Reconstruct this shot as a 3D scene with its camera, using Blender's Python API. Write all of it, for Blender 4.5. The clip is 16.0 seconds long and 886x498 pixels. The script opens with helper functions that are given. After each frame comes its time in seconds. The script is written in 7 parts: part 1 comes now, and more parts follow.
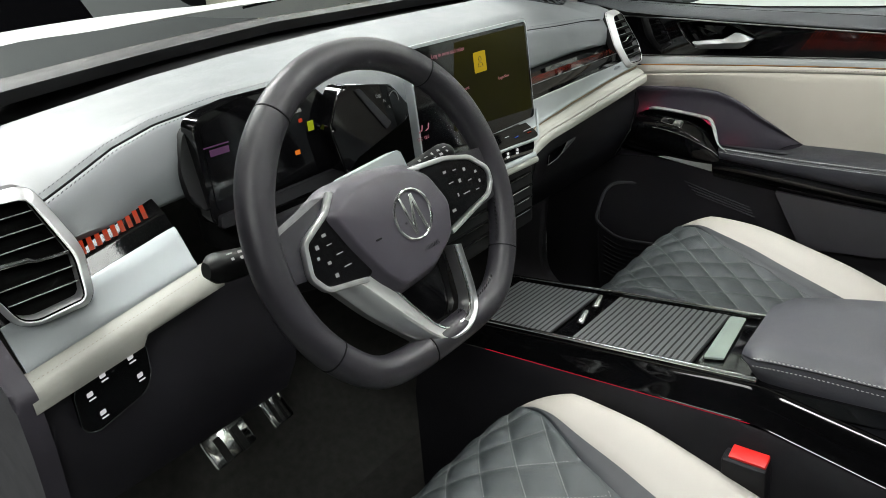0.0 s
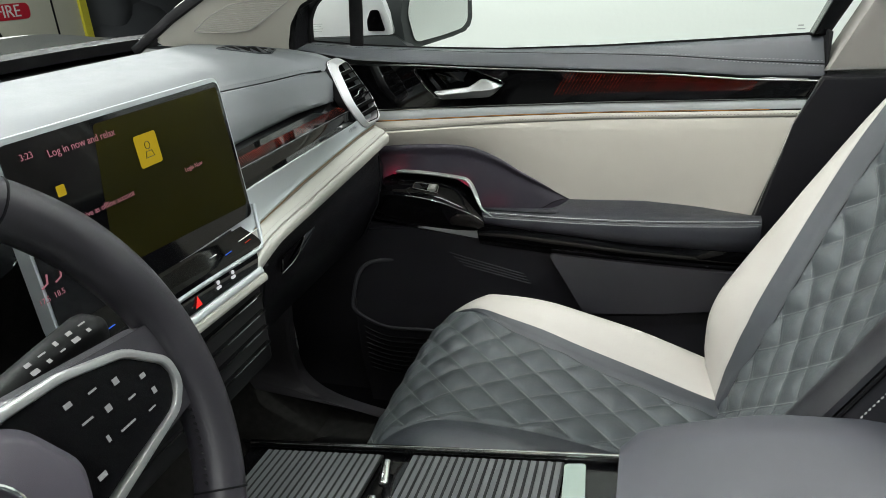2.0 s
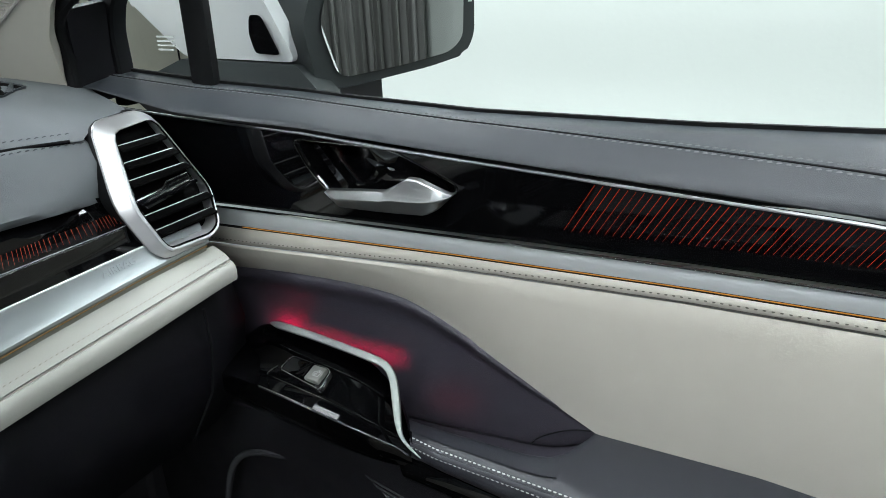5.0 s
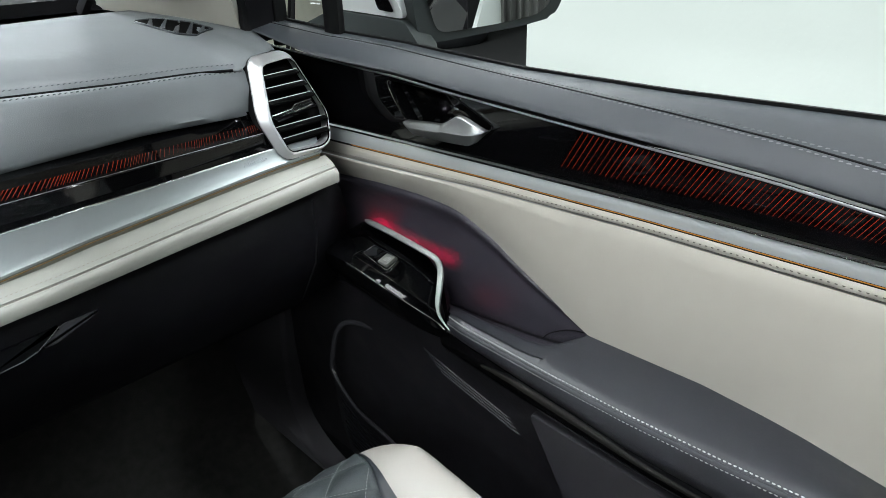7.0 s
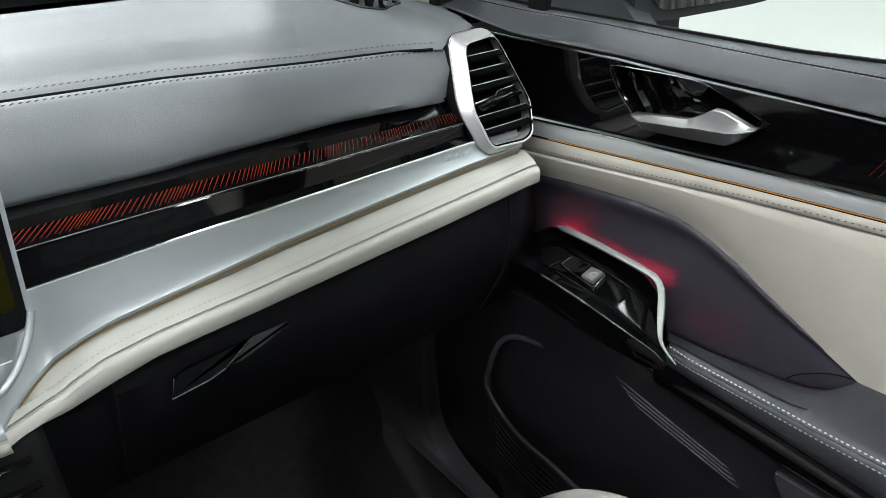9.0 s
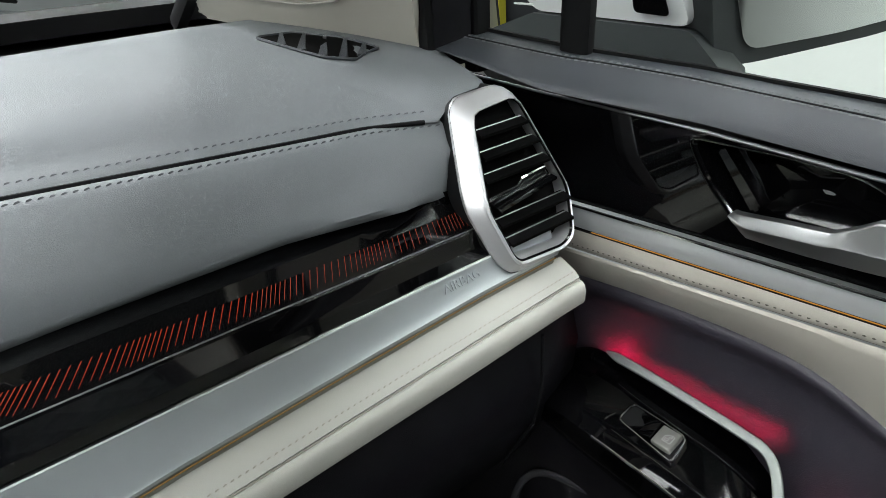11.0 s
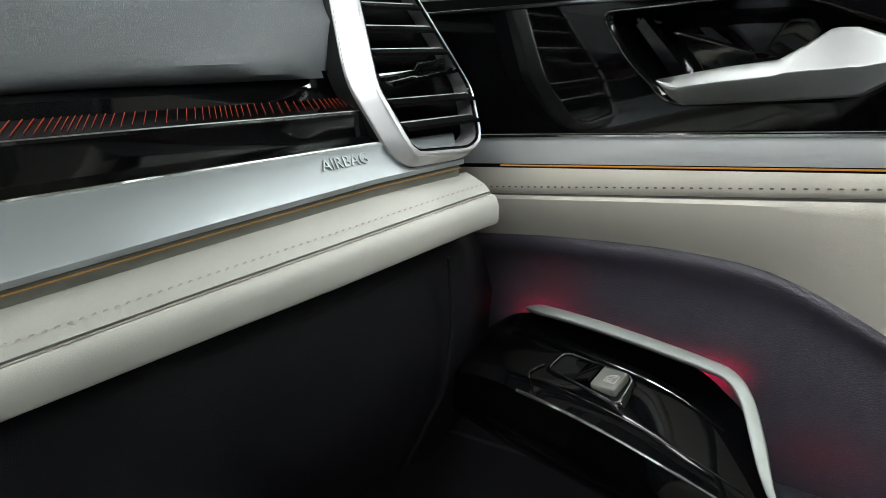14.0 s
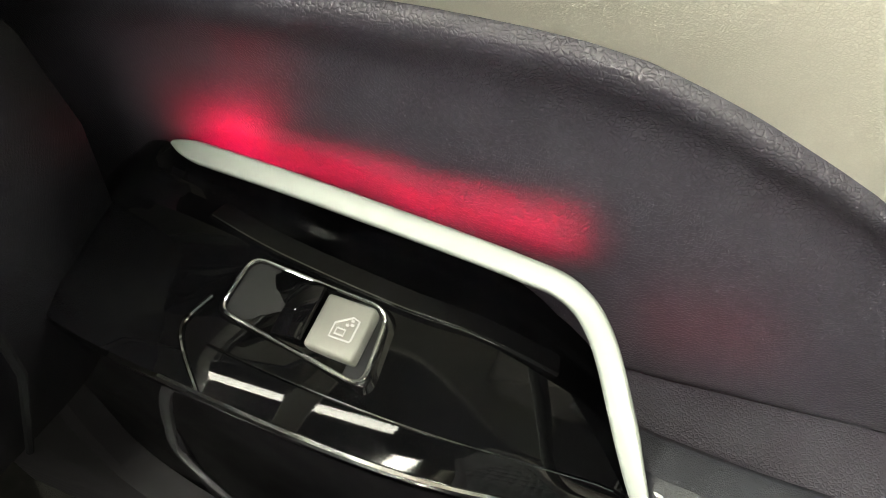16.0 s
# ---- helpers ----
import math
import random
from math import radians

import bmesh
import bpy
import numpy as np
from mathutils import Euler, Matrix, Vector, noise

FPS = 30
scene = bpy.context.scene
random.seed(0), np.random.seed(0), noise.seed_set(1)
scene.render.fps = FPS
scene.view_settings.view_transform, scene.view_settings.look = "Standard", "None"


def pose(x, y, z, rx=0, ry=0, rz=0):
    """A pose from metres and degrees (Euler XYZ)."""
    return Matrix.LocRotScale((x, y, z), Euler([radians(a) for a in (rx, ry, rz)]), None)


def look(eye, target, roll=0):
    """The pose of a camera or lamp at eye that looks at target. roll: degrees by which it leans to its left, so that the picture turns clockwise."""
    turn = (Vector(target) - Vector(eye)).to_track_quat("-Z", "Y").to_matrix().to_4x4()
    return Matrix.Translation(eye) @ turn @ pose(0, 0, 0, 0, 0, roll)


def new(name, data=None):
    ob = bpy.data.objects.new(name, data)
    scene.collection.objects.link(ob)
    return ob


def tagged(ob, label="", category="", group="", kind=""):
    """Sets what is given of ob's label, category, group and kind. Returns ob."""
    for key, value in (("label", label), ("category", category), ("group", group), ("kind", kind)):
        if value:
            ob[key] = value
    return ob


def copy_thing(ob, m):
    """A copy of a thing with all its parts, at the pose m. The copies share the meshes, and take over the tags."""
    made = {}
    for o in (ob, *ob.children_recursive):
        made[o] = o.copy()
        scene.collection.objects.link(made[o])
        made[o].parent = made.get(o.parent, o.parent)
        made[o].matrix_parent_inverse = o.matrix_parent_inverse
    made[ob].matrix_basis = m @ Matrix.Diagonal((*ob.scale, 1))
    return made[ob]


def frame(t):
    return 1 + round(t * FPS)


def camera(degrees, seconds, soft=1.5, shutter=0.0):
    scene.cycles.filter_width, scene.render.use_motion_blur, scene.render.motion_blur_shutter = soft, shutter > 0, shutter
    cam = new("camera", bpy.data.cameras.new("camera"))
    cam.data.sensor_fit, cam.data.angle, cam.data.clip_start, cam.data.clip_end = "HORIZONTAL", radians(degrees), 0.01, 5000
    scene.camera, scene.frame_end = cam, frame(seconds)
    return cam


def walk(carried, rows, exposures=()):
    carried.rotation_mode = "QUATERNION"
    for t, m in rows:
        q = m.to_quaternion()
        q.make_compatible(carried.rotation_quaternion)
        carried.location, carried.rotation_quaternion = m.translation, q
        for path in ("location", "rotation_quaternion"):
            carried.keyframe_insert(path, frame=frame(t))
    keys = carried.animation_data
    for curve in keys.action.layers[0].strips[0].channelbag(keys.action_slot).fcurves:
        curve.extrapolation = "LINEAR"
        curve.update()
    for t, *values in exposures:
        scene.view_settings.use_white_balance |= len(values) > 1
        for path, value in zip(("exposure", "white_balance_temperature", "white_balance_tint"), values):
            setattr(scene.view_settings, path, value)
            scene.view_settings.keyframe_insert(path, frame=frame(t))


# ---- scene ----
cam = camera(66.1, 16.0, soft=0.7)
PATH = [
    (0, (-0.856, -0.011, 1.368), (0.521, 1.171, 0.527), -4.3),
    (0.5, (-0.839, -0.006, 1.363), (0.704, 0.958, 0.533), -4.0),
    (1, (-0.797, 0.018, 1.351), (0.843, 0.821, 0.536), -4.0),
    (1.5, (-0.702, 0.08, 1.344), (1.009, 0.742, 0.548), -3.8),
    (2, (-0.533, 0.164, 1.335), (1.225, 0.718, 0.557), -3.7),
    (2.5, (-0.385, 0.213, 1.344), (1.396, 0.69, 0.568), -3.8),
    (3, (-0.213, 0.233, 1.342), (1.573, 0.604, 0.521), -3.5),
    (3.5, (-0.019, 0.261, 1.328), (1.778, 0.538, 0.495), -2.5),
    (4, (0.15, 0.23, 1.282), (1.942, 0.604, 0.475), -2.3),
    (4.5, (0.267, 0.219, 1.269), (1.99, 0.858, 0.479), -2.5),
    (5, (0.209, 0.167, 1.3), (1.813, 1.071, 0.519), -2.5),
    (5.2, (0.19, 0.132, 1.304), (1.74, 1.119, 0.515), -2.5),
    (7.3, (0.146, -0.049, 1.349), (1.361, 1.253, 0.439), -2.4),
    (7.5, (0.15, -0.045, 1.353), (1.344, 1.276, 0.441), -2.6),
    (8, (0.129, 0.005, 1.336), (1.284, 1.358, 0.422), -2.4),
    (8.5, (0.126, 0.087, 1.327), (1.24, 1.476, 0.415), -2.6),
    (9, (0.107, 0.142, 1.312), (1.204, 1.541, 0.396), -2.4),
    (9.5, (0.129, 0.178, 1.313), (1.17, 1.621, 0.4), -2.8),
    (10, (0.169, 0.226, 1.311), (1.178, 1.693, 0.4), -3.1),
    (10.2, (0.196, 0.252, 1.313), (1.222, 1.71, 0.406), -3.3),
    (12.3, (0.295, 0.384, 1.258), (1.502, 1.768, 0.464), -3.0),
    (12.5, (0.282, 0.375, 1.245), (1.525, 1.763, 0.519), -2.8),
    (13, (0.262, 0.364, 1.207), (1.57, 1.757, 0.617), -2.5),
    (13.5, (0.255, 0.359, 1.169), (1.613, 1.736, 0.661), -2.5),
    (14, (0.291, 0.361, 1.125), (1.707, 1.683, 0.629), -2.4),
    (14.5, (0.378, 0.366, 1.09), (1.796, 1.66, 0.53), -3.3),
    (15, (0.451, 0.408, 1.065), (1.909, 1.524, 0.272), -3.9),
    (15.5, (0.497, 0.452, 1.088), (1.881, 1.226, -0.130), -4.4),
    (16, (0.528, 0.459, 1.103), (1.760, 1.093, -0.340), -3.9),
]
walk(cam, [(t, look(eye, target, roll)) for t, eye, target, roll in PATH], [(0, -0.09, 6700, 14), (0.6, 0.0, 6650, 14), (2.5, -0.09, 6550, 13), (3.5, -0.14, 6400, 13), (5, -0.08, 6150, 13), (7.5, -0.06, 6300, 14), (9, -0.02, 6400, 15), (10, -0.08, 6450, 15), (12.5, -0.24, 6450, 15), (13.5, -0.14, 6500, 14), (14.5, 0.10, 6500, 14), (15, 0.38, 6250, 18), (15.5, 0.85, 6350, 18), (16, 1.12, 7600, 9)])

# ---- world, lights ----
world = bpy.data.worlds.new("studio_world")
scene.world = world
world.use_nodes = True
world.node_tree.nodes["Background"].inputs[0].default_value = (0.9, 0.95, 1.0, 1)
world.node_tree.nodes["Background"].inputs[1].default_value = 0.006
scene.view_settings.exposure = 0.0


def area(name, place, target, sx, sy, power, colour=(1, 1, 1)):
    data = bpy.data.lights.new(name, "AREA")
    data.shape, data.size, data.size_y, data.energy, data.color = "RECTANGLE", sx, sy, power, colour
    ob = new(name, data)
    ob.matrix_world = look(place, target)
    return ob


COOL = (0.93, 1.0, 0.965)
for lx, ly, power in ((-2.3, -1.2, 62), (-0.5, 0.45, 32), (-2.3, 2.0, 20), (-0.15, 3.0, 150), (2.0, 2.5, 60), (1.15, -0.9, 52)):
    area("ceiling_tube_light", (lx, ly, 2.93), (lx, ly, 0), 0.30, 2.4, power, COOL)

# ---- materials ----


def mat(name, colour, rough=0.5, metal=0.0, grain=0.0, scale=900.0, spread=0.0, blotch=30.0, coat=0.0, kind="noise", spec=0.5, rvar=0.0):
    """A procedural surface: base colour with blotches, fine relief of the given scale (per metre)."""
    m = bpy.data.materials.new(name)
    m.use_nodes = True
    nt = m.node_tree
    b = nt.nodes["Principled BSDF"]
    b.inputs["Roughness"].default_value = rough
    b.inputs["Metallic"].default_value = metal
    b.inputs["Coat Weight"].default_value = coat
    b.inputs["Coat Roughness"].default_value = 0.03
    b.inputs["Specular IOR Level"].default_value = spec
    b.inputs["Base Color"].default_value = (*colour, 1)
    co = nt.nodes.new("ShaderNodeTexCoord").outputs["Object"]
    if spread or rvar:
        n1 = nt.nodes.new("ShaderNodeTexNoise")
        n1.inputs["Scale"].default_value = blotch
        n1.inputs["Detail"].default_value = 6
        nt.links.new(co, n1.inputs["Vector"])
        if spread:
            mix = nt.nodes.new("ShaderNodeMix")
            mix.data_type = "RGBA"
            mix.inputs[6].default_value = (*[max(0, c * (1 - spread)) for c in colour], 1)
            mix.inputs[7].default_value = (*[min(1, c * (1 + spread)) for c in colour], 1)
            nt.links.new(n1.outputs["Fac"], mix.inputs[0])
            nt.links.new(mix.outputs[2], b.inputs["Base Color"])
        if rvar:
            mr = nt.nodes.new("ShaderNodeMapRange")
            mr.inputs[1].default_value, mr.inputs[2].default_value = 0.3, 0.7
            mr.inputs[3].default_value, mr.inputs[4].default_value = max(0, rough - rvar), rough + rvar
            nt.links.new(n1.outputs["Fac"], mr.inputs[0])
            nt.links.new(mr.outputs[0], b.inputs["Roughness"])
    if grain:
        if kind == "leather":
            tx = nt.nodes.new("ShaderNodeTexVoronoi")
            tx.feature = "DISTANCE_TO_EDGE"
            tx.inputs["Scale"].default_value = scale
            warp = nt.nodes.new("ShaderNodeTexNoise")
            warp.inputs["Scale"].default_value = scale * 0.5
            nt.links.new(co, warp.inputs["Vector"])
            add = nt.nodes.new("ShaderNodeVectorMath")
            add.operation = "MULTIPLY_ADD"
            nt.links.new(warp.outputs["Color"], add.inputs[0])
            add.inputs[1].default_value = (0.7 / scale,) * 3
            nt.links.new(co, add.inputs[2])
            nt.links.new(add.outputs[0], tx.inputs["Vector"])
            pebble = nt.nodes.new("ShaderNodeMapRange")
            pebble.interpolation_type = "SMOOTHSTEP"
            pebble.inputs[2].default_value, pebble.inputs[4].default_value = 0.26, 0.40
            nt.links.new(tx.outputs["Distance"], pebble.inputs[0])
            out = tx.outputs["Distance"]
            crease = nt.nodes.new("ShaderNodeMapRange")
            crease.inputs[2].default_value = 0.12
            crease.inputs[3].default_value, crease.inputs[4].default_value = 1 - 0.45 * grain, 1.0
            nt.links.new(out, crease.inputs[0])
            shade = nt.nodes.new("ShaderNodeVectorMath")
            shade.operation = "SCALE"
            nt.links.new(mix.outputs[2], shade.inputs[0])
            nt.links.new(crease.outputs[0], shade.inputs["Scale"])
            nt.links.new(shade.outputs[0], b.inputs["Base Color"])
            out = pebble.outputs[0]
        else:
            tx = nt.nodes.new("ShaderNodeTexNoise")
            tx.inputs["Scale"].default_value = scale
            tx.inputs["Detail"].default_value = 4
            nt.links.new(co, tx.inputs["Vector"])
            out = tx.outputs["Fac"]
        bump = nt.nodes.new("ShaderNodeBump")
        bump.inputs["Strength"].default_value = grain
        bump.inputs["Distance"].default_value = (0.5 if kind == "leather" else 0.35) / scale
        nt.links.new(out, bump.inputs["Height"])
        nt.links.new(bump.outputs[0], b.inputs["Normal"])
    return m


def glow(name, colour, power):
    m = bpy.data.materials.new(name)
    m.use_nodes = True
    b = m.node_tree.nodes["Principled BSDF"]
    b.inputs["Base Color"].default_value = (*[c * 0.03 for c in colour], 1)
    b.inputs["Specular IOR Level"].default_value = 0.05
    b.inputs["Emission Color"].default_value = (*colour, 1)
    b.inputs["Emission Strength"].default_value = power
    return m


def clear_glass(name, tint=(1, 1, 1)):
    m = bpy.data.materials.new(name)
    m.use_nodes = True
    b = m.node_tree.nodes["Principled BSDF"]
    b.inputs["Base Color"].default_value = (*tint, 1)
    b.inputs["Roughness"].default_value = 0.0
    b.inputs["IOR"].default_value = 1.01
    b.inputs["Transmission Weight"].default_value = 1.0
    return m


GREY = mat("slate_leather", (0.053, 0.062, 0.066), 0.40, grain=0.55, scale=700, spread=0.08, kind="leather", rvar=0.04)
# Slate leather lightened: windscreen sheen on the dash is put into the colour
GREY_DASH = mat("slate_leather_sheen_lifted", (0.124, 0.135, 0.142), 0.52, grain=0.2, scale=760, spread=0.07, kind="leather", rvar=0.04)
GREY_FINE = mat("slate_soft_skin", (0.033, 0.037, 0.043), 0.42, grain=0.35, scale=1300, spread=0.06, kind="leather", rvar=0.04)
CREAM = mat("cream_leather", (0.405, 0.383, 0.350), 0.42, grain=0.25, scale=1100, spread=0.04, kind="leather", rvar=0.04)
CREAM_DOOR = mat("cream_door_leather", (0.545, 0.518, 0.455), 0.42, grain=0.2, scale=1100, spread=0.04, kind="leather", rvar=0.04)
# Same cream leather, darkened in its colour to offset the overhead light
CREAM_DASH = mat("cream_leather_dimmed", (0.345, 0.346, 0.312), 0.44, grain=0.12, scale=1000, spread=0.04, kind="leather", rvar=0.04)
CREAM_SOFT = mat("cream_cloth_trim", (0.47, 0.45, 0.39), 0.75, grain=0.3, scale=1500, spread=0.04)
DARK = mat("charcoal_plastic", (0.0078, 0.0074, 0.0095), 0.48, grain=0.45, scale=1000, spread=0.15, kind="leather", spec=0.24, rvar=0.06)
DOOR_LOW = mat("charcoal_door_plastic", (0.0158, 0.0147, 0.0180), 0.45, grain=0.4, scale=900, spread=0.12, kind="leather", spec=0.4, rvar=0.05)
SKIN = mat("charcoal_door_skin", (0.040, 0.0355, 0.047), 0.36, grain=0.5, scale=640, spread=0.08, kind="leather", rvar=0.05)
ARM_SKIN = mat("slate_armrest_leather", (0.023, 0.024, 0.030), 0.42, grain=0.35, scale=1300, spread=0.06, kind="leather", rvar=0.04)
SIDE_SKIN = mat("charcoal_side_leather", (0.013, 0.013, 0.016), 0.42, grain=0.3, scale=1200, spread=0.1, kind="leather")
WEDGE = mat("charcoal_wedge_skin", (0.023, 0.022, 0.026), 0.42, grain=0.3, scale=1200, spread=0.1, kind="leather")
KICK = mat("plum_kick_plastic", (0.085, 0.080, 0.088), 0.40, grain=0.3, scale=1200, spread=0.1, kind="leather")
LIPMAT = mat("lightened_satin_charcoal", (0.055, 0.054, 0.060), 0.33, grain=0.15, scale=1500, spread=0.1)
BLACK = mat("black_gloss_lacquer", (0.0022, 0.0022, 0.0025), 0.05, spread=0.3, rvar=0.015)
VOID = mat("vent_black", (0.0012, 0.0012, 0.0012), 0.7, spread=0.2, spec=0.06)
# Passenger-side lower dash: shade under the dash is put into this near-black
LOWER = mat("shaded_lower_dash_skin", (0.0050, 0.0048, 0.0064), 0.52, grain=0.4, scale=1000, spread=0.15, kind="leather", spec=0.14)
HOUSING = mat("grey_green_mirror_plastic", (0.022, 0.027, 0.027), 0.45, grain=0.2, scale=1500, spread=0.1)
STRIP = mat("pale_satin_strip", (0.52, 0.54, 0.545), 0.40, metal=0.35, grain=0.05, scale=2500, spread=0.03, rvar=0.03)
PANEL = mat("soft_black_panel", (0.0022, 0.0022, 0.0025), 0.22, spread=0.2, spec=0.2)
MATT = mat("matt_black", (0.0035, 0.0035, 0.004), 0.6, spread=0.2, spec=0.25)
SILVER = mat("satin_silver", (0.395, 0.428, 0.442), 0.43, metal=0.65, grain=0.05, scale=2500, spread=0.03, rvar=0.03)
VENT_METAL = mat("satin_vent_metal", (0.62, 0.62, 0.63), 0.40, metal=0.85, grain=0.04, scale=2500, spread=0.03, rvar=0.04)
CHROME = mat("bright_chrome", (0.80, 0.81, 0.80), 0.12, metal=1.0, spread=0.03, rvar=0.03)
BRUSHED = mat("brushed_metal", (0.66, 0.67, 0.67), 0.28, metal=1.0, spread=0.03, rvar=0.04)
RUBBER = mat("black_rubber", (0.006, 0.006, 0.006), 0.65, spec=0.3, grain=0.3, scale=800, spread=0.2)
WHEEL = mat("wheel_leather", (0.019, 0.0175, 0.022), 0.38, grain=0.25, scale=1500, spread=0.1, kind="leather", rvar=0.05)
HUB = mat("plum_grey_hub_skin", (0.048, 0.043, 0.055), 0.42, grain=0.25, scale=1500, spread=0.06, kind="leather", rvar=0.04)
LIDS = mat("grey_roller_slats", (0.048, 0.051, 0.053), 0.42, grain=0.1, scale=1200, spread=0.08)
THREAD = mat("pale_thread", (0.48, 0.48, 0.47), 0.7, grain=0.3, scale=3000, spread=0.1)
THREAD_DARK = mat("slate_thread", (0.13, 0.135, 0.14), 0.7, spread=0.1)
THREAD_SLATE = mat("deep_slate_thread", (0.045, 0.048, 0.055), 0.7, spread=0.1)
THREAD_CREAM = mat("taupe_thread", (0.13, 0.12, 0.10), 0.7, spread=0.1)
THREAD_GREY = mat("mid_grey_thread", (0.26, 0.27, 0.27), 0.7, spread=0.1)
# For stitches, and for tubes that darken creases in the cream
THREAD_CREASE = mat("stone_thread_and_crease_shade", (0.27, 0.25, 0.22), 0.7, spread=0.1)
DARK_CHROME = mat("dark_chrome", (0.22, 0.23, 0.23), 0.1, metal=1.0, spread=0.05)
WHEEL_SILVER = mat("wheel_satin_silver", (0.66, 0.67, 0.67), 0.32, metal=0.95, spread=0.03, rvar=0.03)
# Pale metal that stands for the highlight along black gloss edges
EDGE_GLINT = mat("edge_glint_metal", (0.36, 0.36, 0.37), 0.28, metal=1.0, spread=0.05)
GROOVE = mat("seam_shadow_black", (0.006, 0.006, 0.007), 0.7, spread=0.1, spec=0.1)
CARPET = mat("black_carpet", (0.034, 0.033, 0.031), 0.95, spec=0.1, grain=1.0, scale=600, spread=0.4, blotch=60)
PAINT = mat("white_car_paint", (0.70, 0.73, 0.72), 0.35, coat=0.3, spread=0.01)
WALLMAT = mat("white_studio_wall", (0.82, 0.87, 0.82), 0.8, grain=0.1, scale=60, spread=0.02, blotch=3)
FLOORMAT = mat("grey_epoxy_floor", (0.16, 0.165, 0.165), 0.35, spread=0.08, blotch=4)
CEILMAT = mat("dark_ceiling", (0.045, 0.047, 0.048), 0.8, spread=0.05, blotch=3)
GLASS = clear_glass("window_glass")
MIRROR = mat("mirror_silver", (0.85, 0.87, 0.86), 0.0, metal=1.0)
AMBER_DIM = glow("dim_amber_light", (0.90, 0.54, 0.16), 0.18)
AMBER = glow("amber_light", (1.0, 0.45, 0.08), 0.42)
RED = glow("red_light", (1.0, 0.10, 0.035), 0.30)
RED_DIM = glow("red_light_dim", (1.0, 0.16, 0.08), 0.22)
CRIMSON = glow("crimson_light", (1.0, 0.02, 0.06), 0.5)
SCREEN = mat("screen_glass", (0.0025, 0.0025, 0.003), 0.06, spread=0.1)

# ---- helpers for shapes ----


def tab(v, rows):
    """Linear look-up in rows of (place, value)."""
    rows = sorted(rows)
    return float(np.interp(v, [r[0] for r in rows], [r[1] for r in rows]))


def finish(bm, angle=38):
    bmesh.ops.recalc_face_normals(bm, faces=bm.faces)
    lim = radians(angle)
    for f in bm.faces:
        f.smooth = True
    for e in bm.edges:
        if len(e.link_faces) == 2 and e.calc_face_angle(0) > lim:
            e.smooth = False


def part(name, bm, material, parent=None, label="", angle=38, kind=""):
    finish(bm, angle)
    me = bpy.data.meshes.new(name)
    bm.to_mesh(me)
    bm.free()
    me.materials.append(material)
    ob = new(name, me)
    if parent is not None:
        ob.parent = parent
    return tagged(ob, label=label, kind=kind)


def thing(name, place, label, category, group=""):
    ob = new(name)
    ob.empty_display_size = 0.05
    ob.location = place
    bpy.context.view_layer.update()
    return tagged(ob, label, category, group)


def adopt(root):
    """Meshes are built in world metres: keep them there under their root."""
    bpy.context.view_layer.update()
    for ob in root.children:
        ob.matrix_parent_inverse = root.matrix_world.inverted()


def grid(rows, close_u=False, close_v=False, bm=None):
    """A skin over rows of points."""
    bm = bm or bmesh.new()
    vs = [[bm.verts.new(p) for p in row] for row in rows]
    nu, nv = len(vs), len(vs[0])
    for i in range(nu if close_u else nu - 1):
        for j in range(nv if close_v else nv - 1):
            a, b = (i + 1) % nu, (j + 1) % nv
            try:
                bm.faces.new((vs[i][j], vs[a][j], vs[a][b], vs[i][b]))
            except ValueError:
                pass
    return bm


def thick(bm, t, bevel=0.0):
    """Give an open skin a thickness to its back."""
    bmesh.ops.recalc_face_normals(bm, faces=bm.faces)
    bmesh.ops.solidify(bm, geom=bm.faces[:], thickness=t)
    return bm


def box(x0, x1, y0, y1, z0, z1, r=0.0, seg=2, bm=None):
    bm = bm or bmesh.new()
    got = bmesh.ops.create_cube(bm, size=1)["verts"]
    for v in got:
        v.co = Vector(((x0 + x1) / 2 + v.co.x * (x1 - x0), (y0 + y1) / 2 + v.co.y * (y1 - y0), (z0 + z1) / 2 + v.co.z * (z1 - z0)))
    if r:
        es = list({e for v in got for e in v.link_edges})
        bmesh.ops.bevel(bm, geom=es, offset=r, segments=seg, affect="EDGES", profile=0.5)
    return bm


def obox(m, sx, sy, sz, r=0.0, seg=2, bm=None):
    """A box of the given size centred at the pose m."""
    own = box(-sx / 2, sx / 2, -sy / 2, sy / 2, -sz / 2, sz / 2, r, seg)
    bmesh.ops.transform(own, matrix=m, verts=own.verts)
    if bm is None:
        return own
    me = bpy.data.meshes.new("tmp")
    own.to_mesh(me)
    own.free()
    bm.from_mesh(me)
    bpy.data.meshes.remove(me)
    return bm


def smooth_path(pts, n=8):
    """Catmull-Rom through points."""
    pts = [Vector(p) for p in pts]
    out = []
    for i in range(len(pts) - 1):
        p0, p1, p2, p3 = pts[max(i - 1, 0)], pts[i], pts[i + 1], pts[min(i + 2, len(pts) - 1)]
        for k in range(n):
            t = k / n
            out.append(0.5 * (2 * p1 + (p2 - p0) * t + (2 * p0 - 5 * p1 + 4 * p2 - p3) * t * t + (3 * p1 - p0 - 3 * p2 + p3) * t ** 3))
    return out + [pts[-1]]


def frames(pts, up=(0, 0, 1), closed=False):
    out, n = [], len(pts)
    for i, p in enumerate(pts):
        a, b = (pts[(i + 1) % n], pts[i - 1]) if closed else (pts[min(i + 1, n - 1)], pts[max(i - 1, 0)])
        t = (a - b).normalized()
        s = t.cross(Vector(up))
        s = s.normalized() if s.length > 1e-6 else Vector((1, 0, 0))
        out.append((p, t, s, s.cross(t).normalized()))
    return out


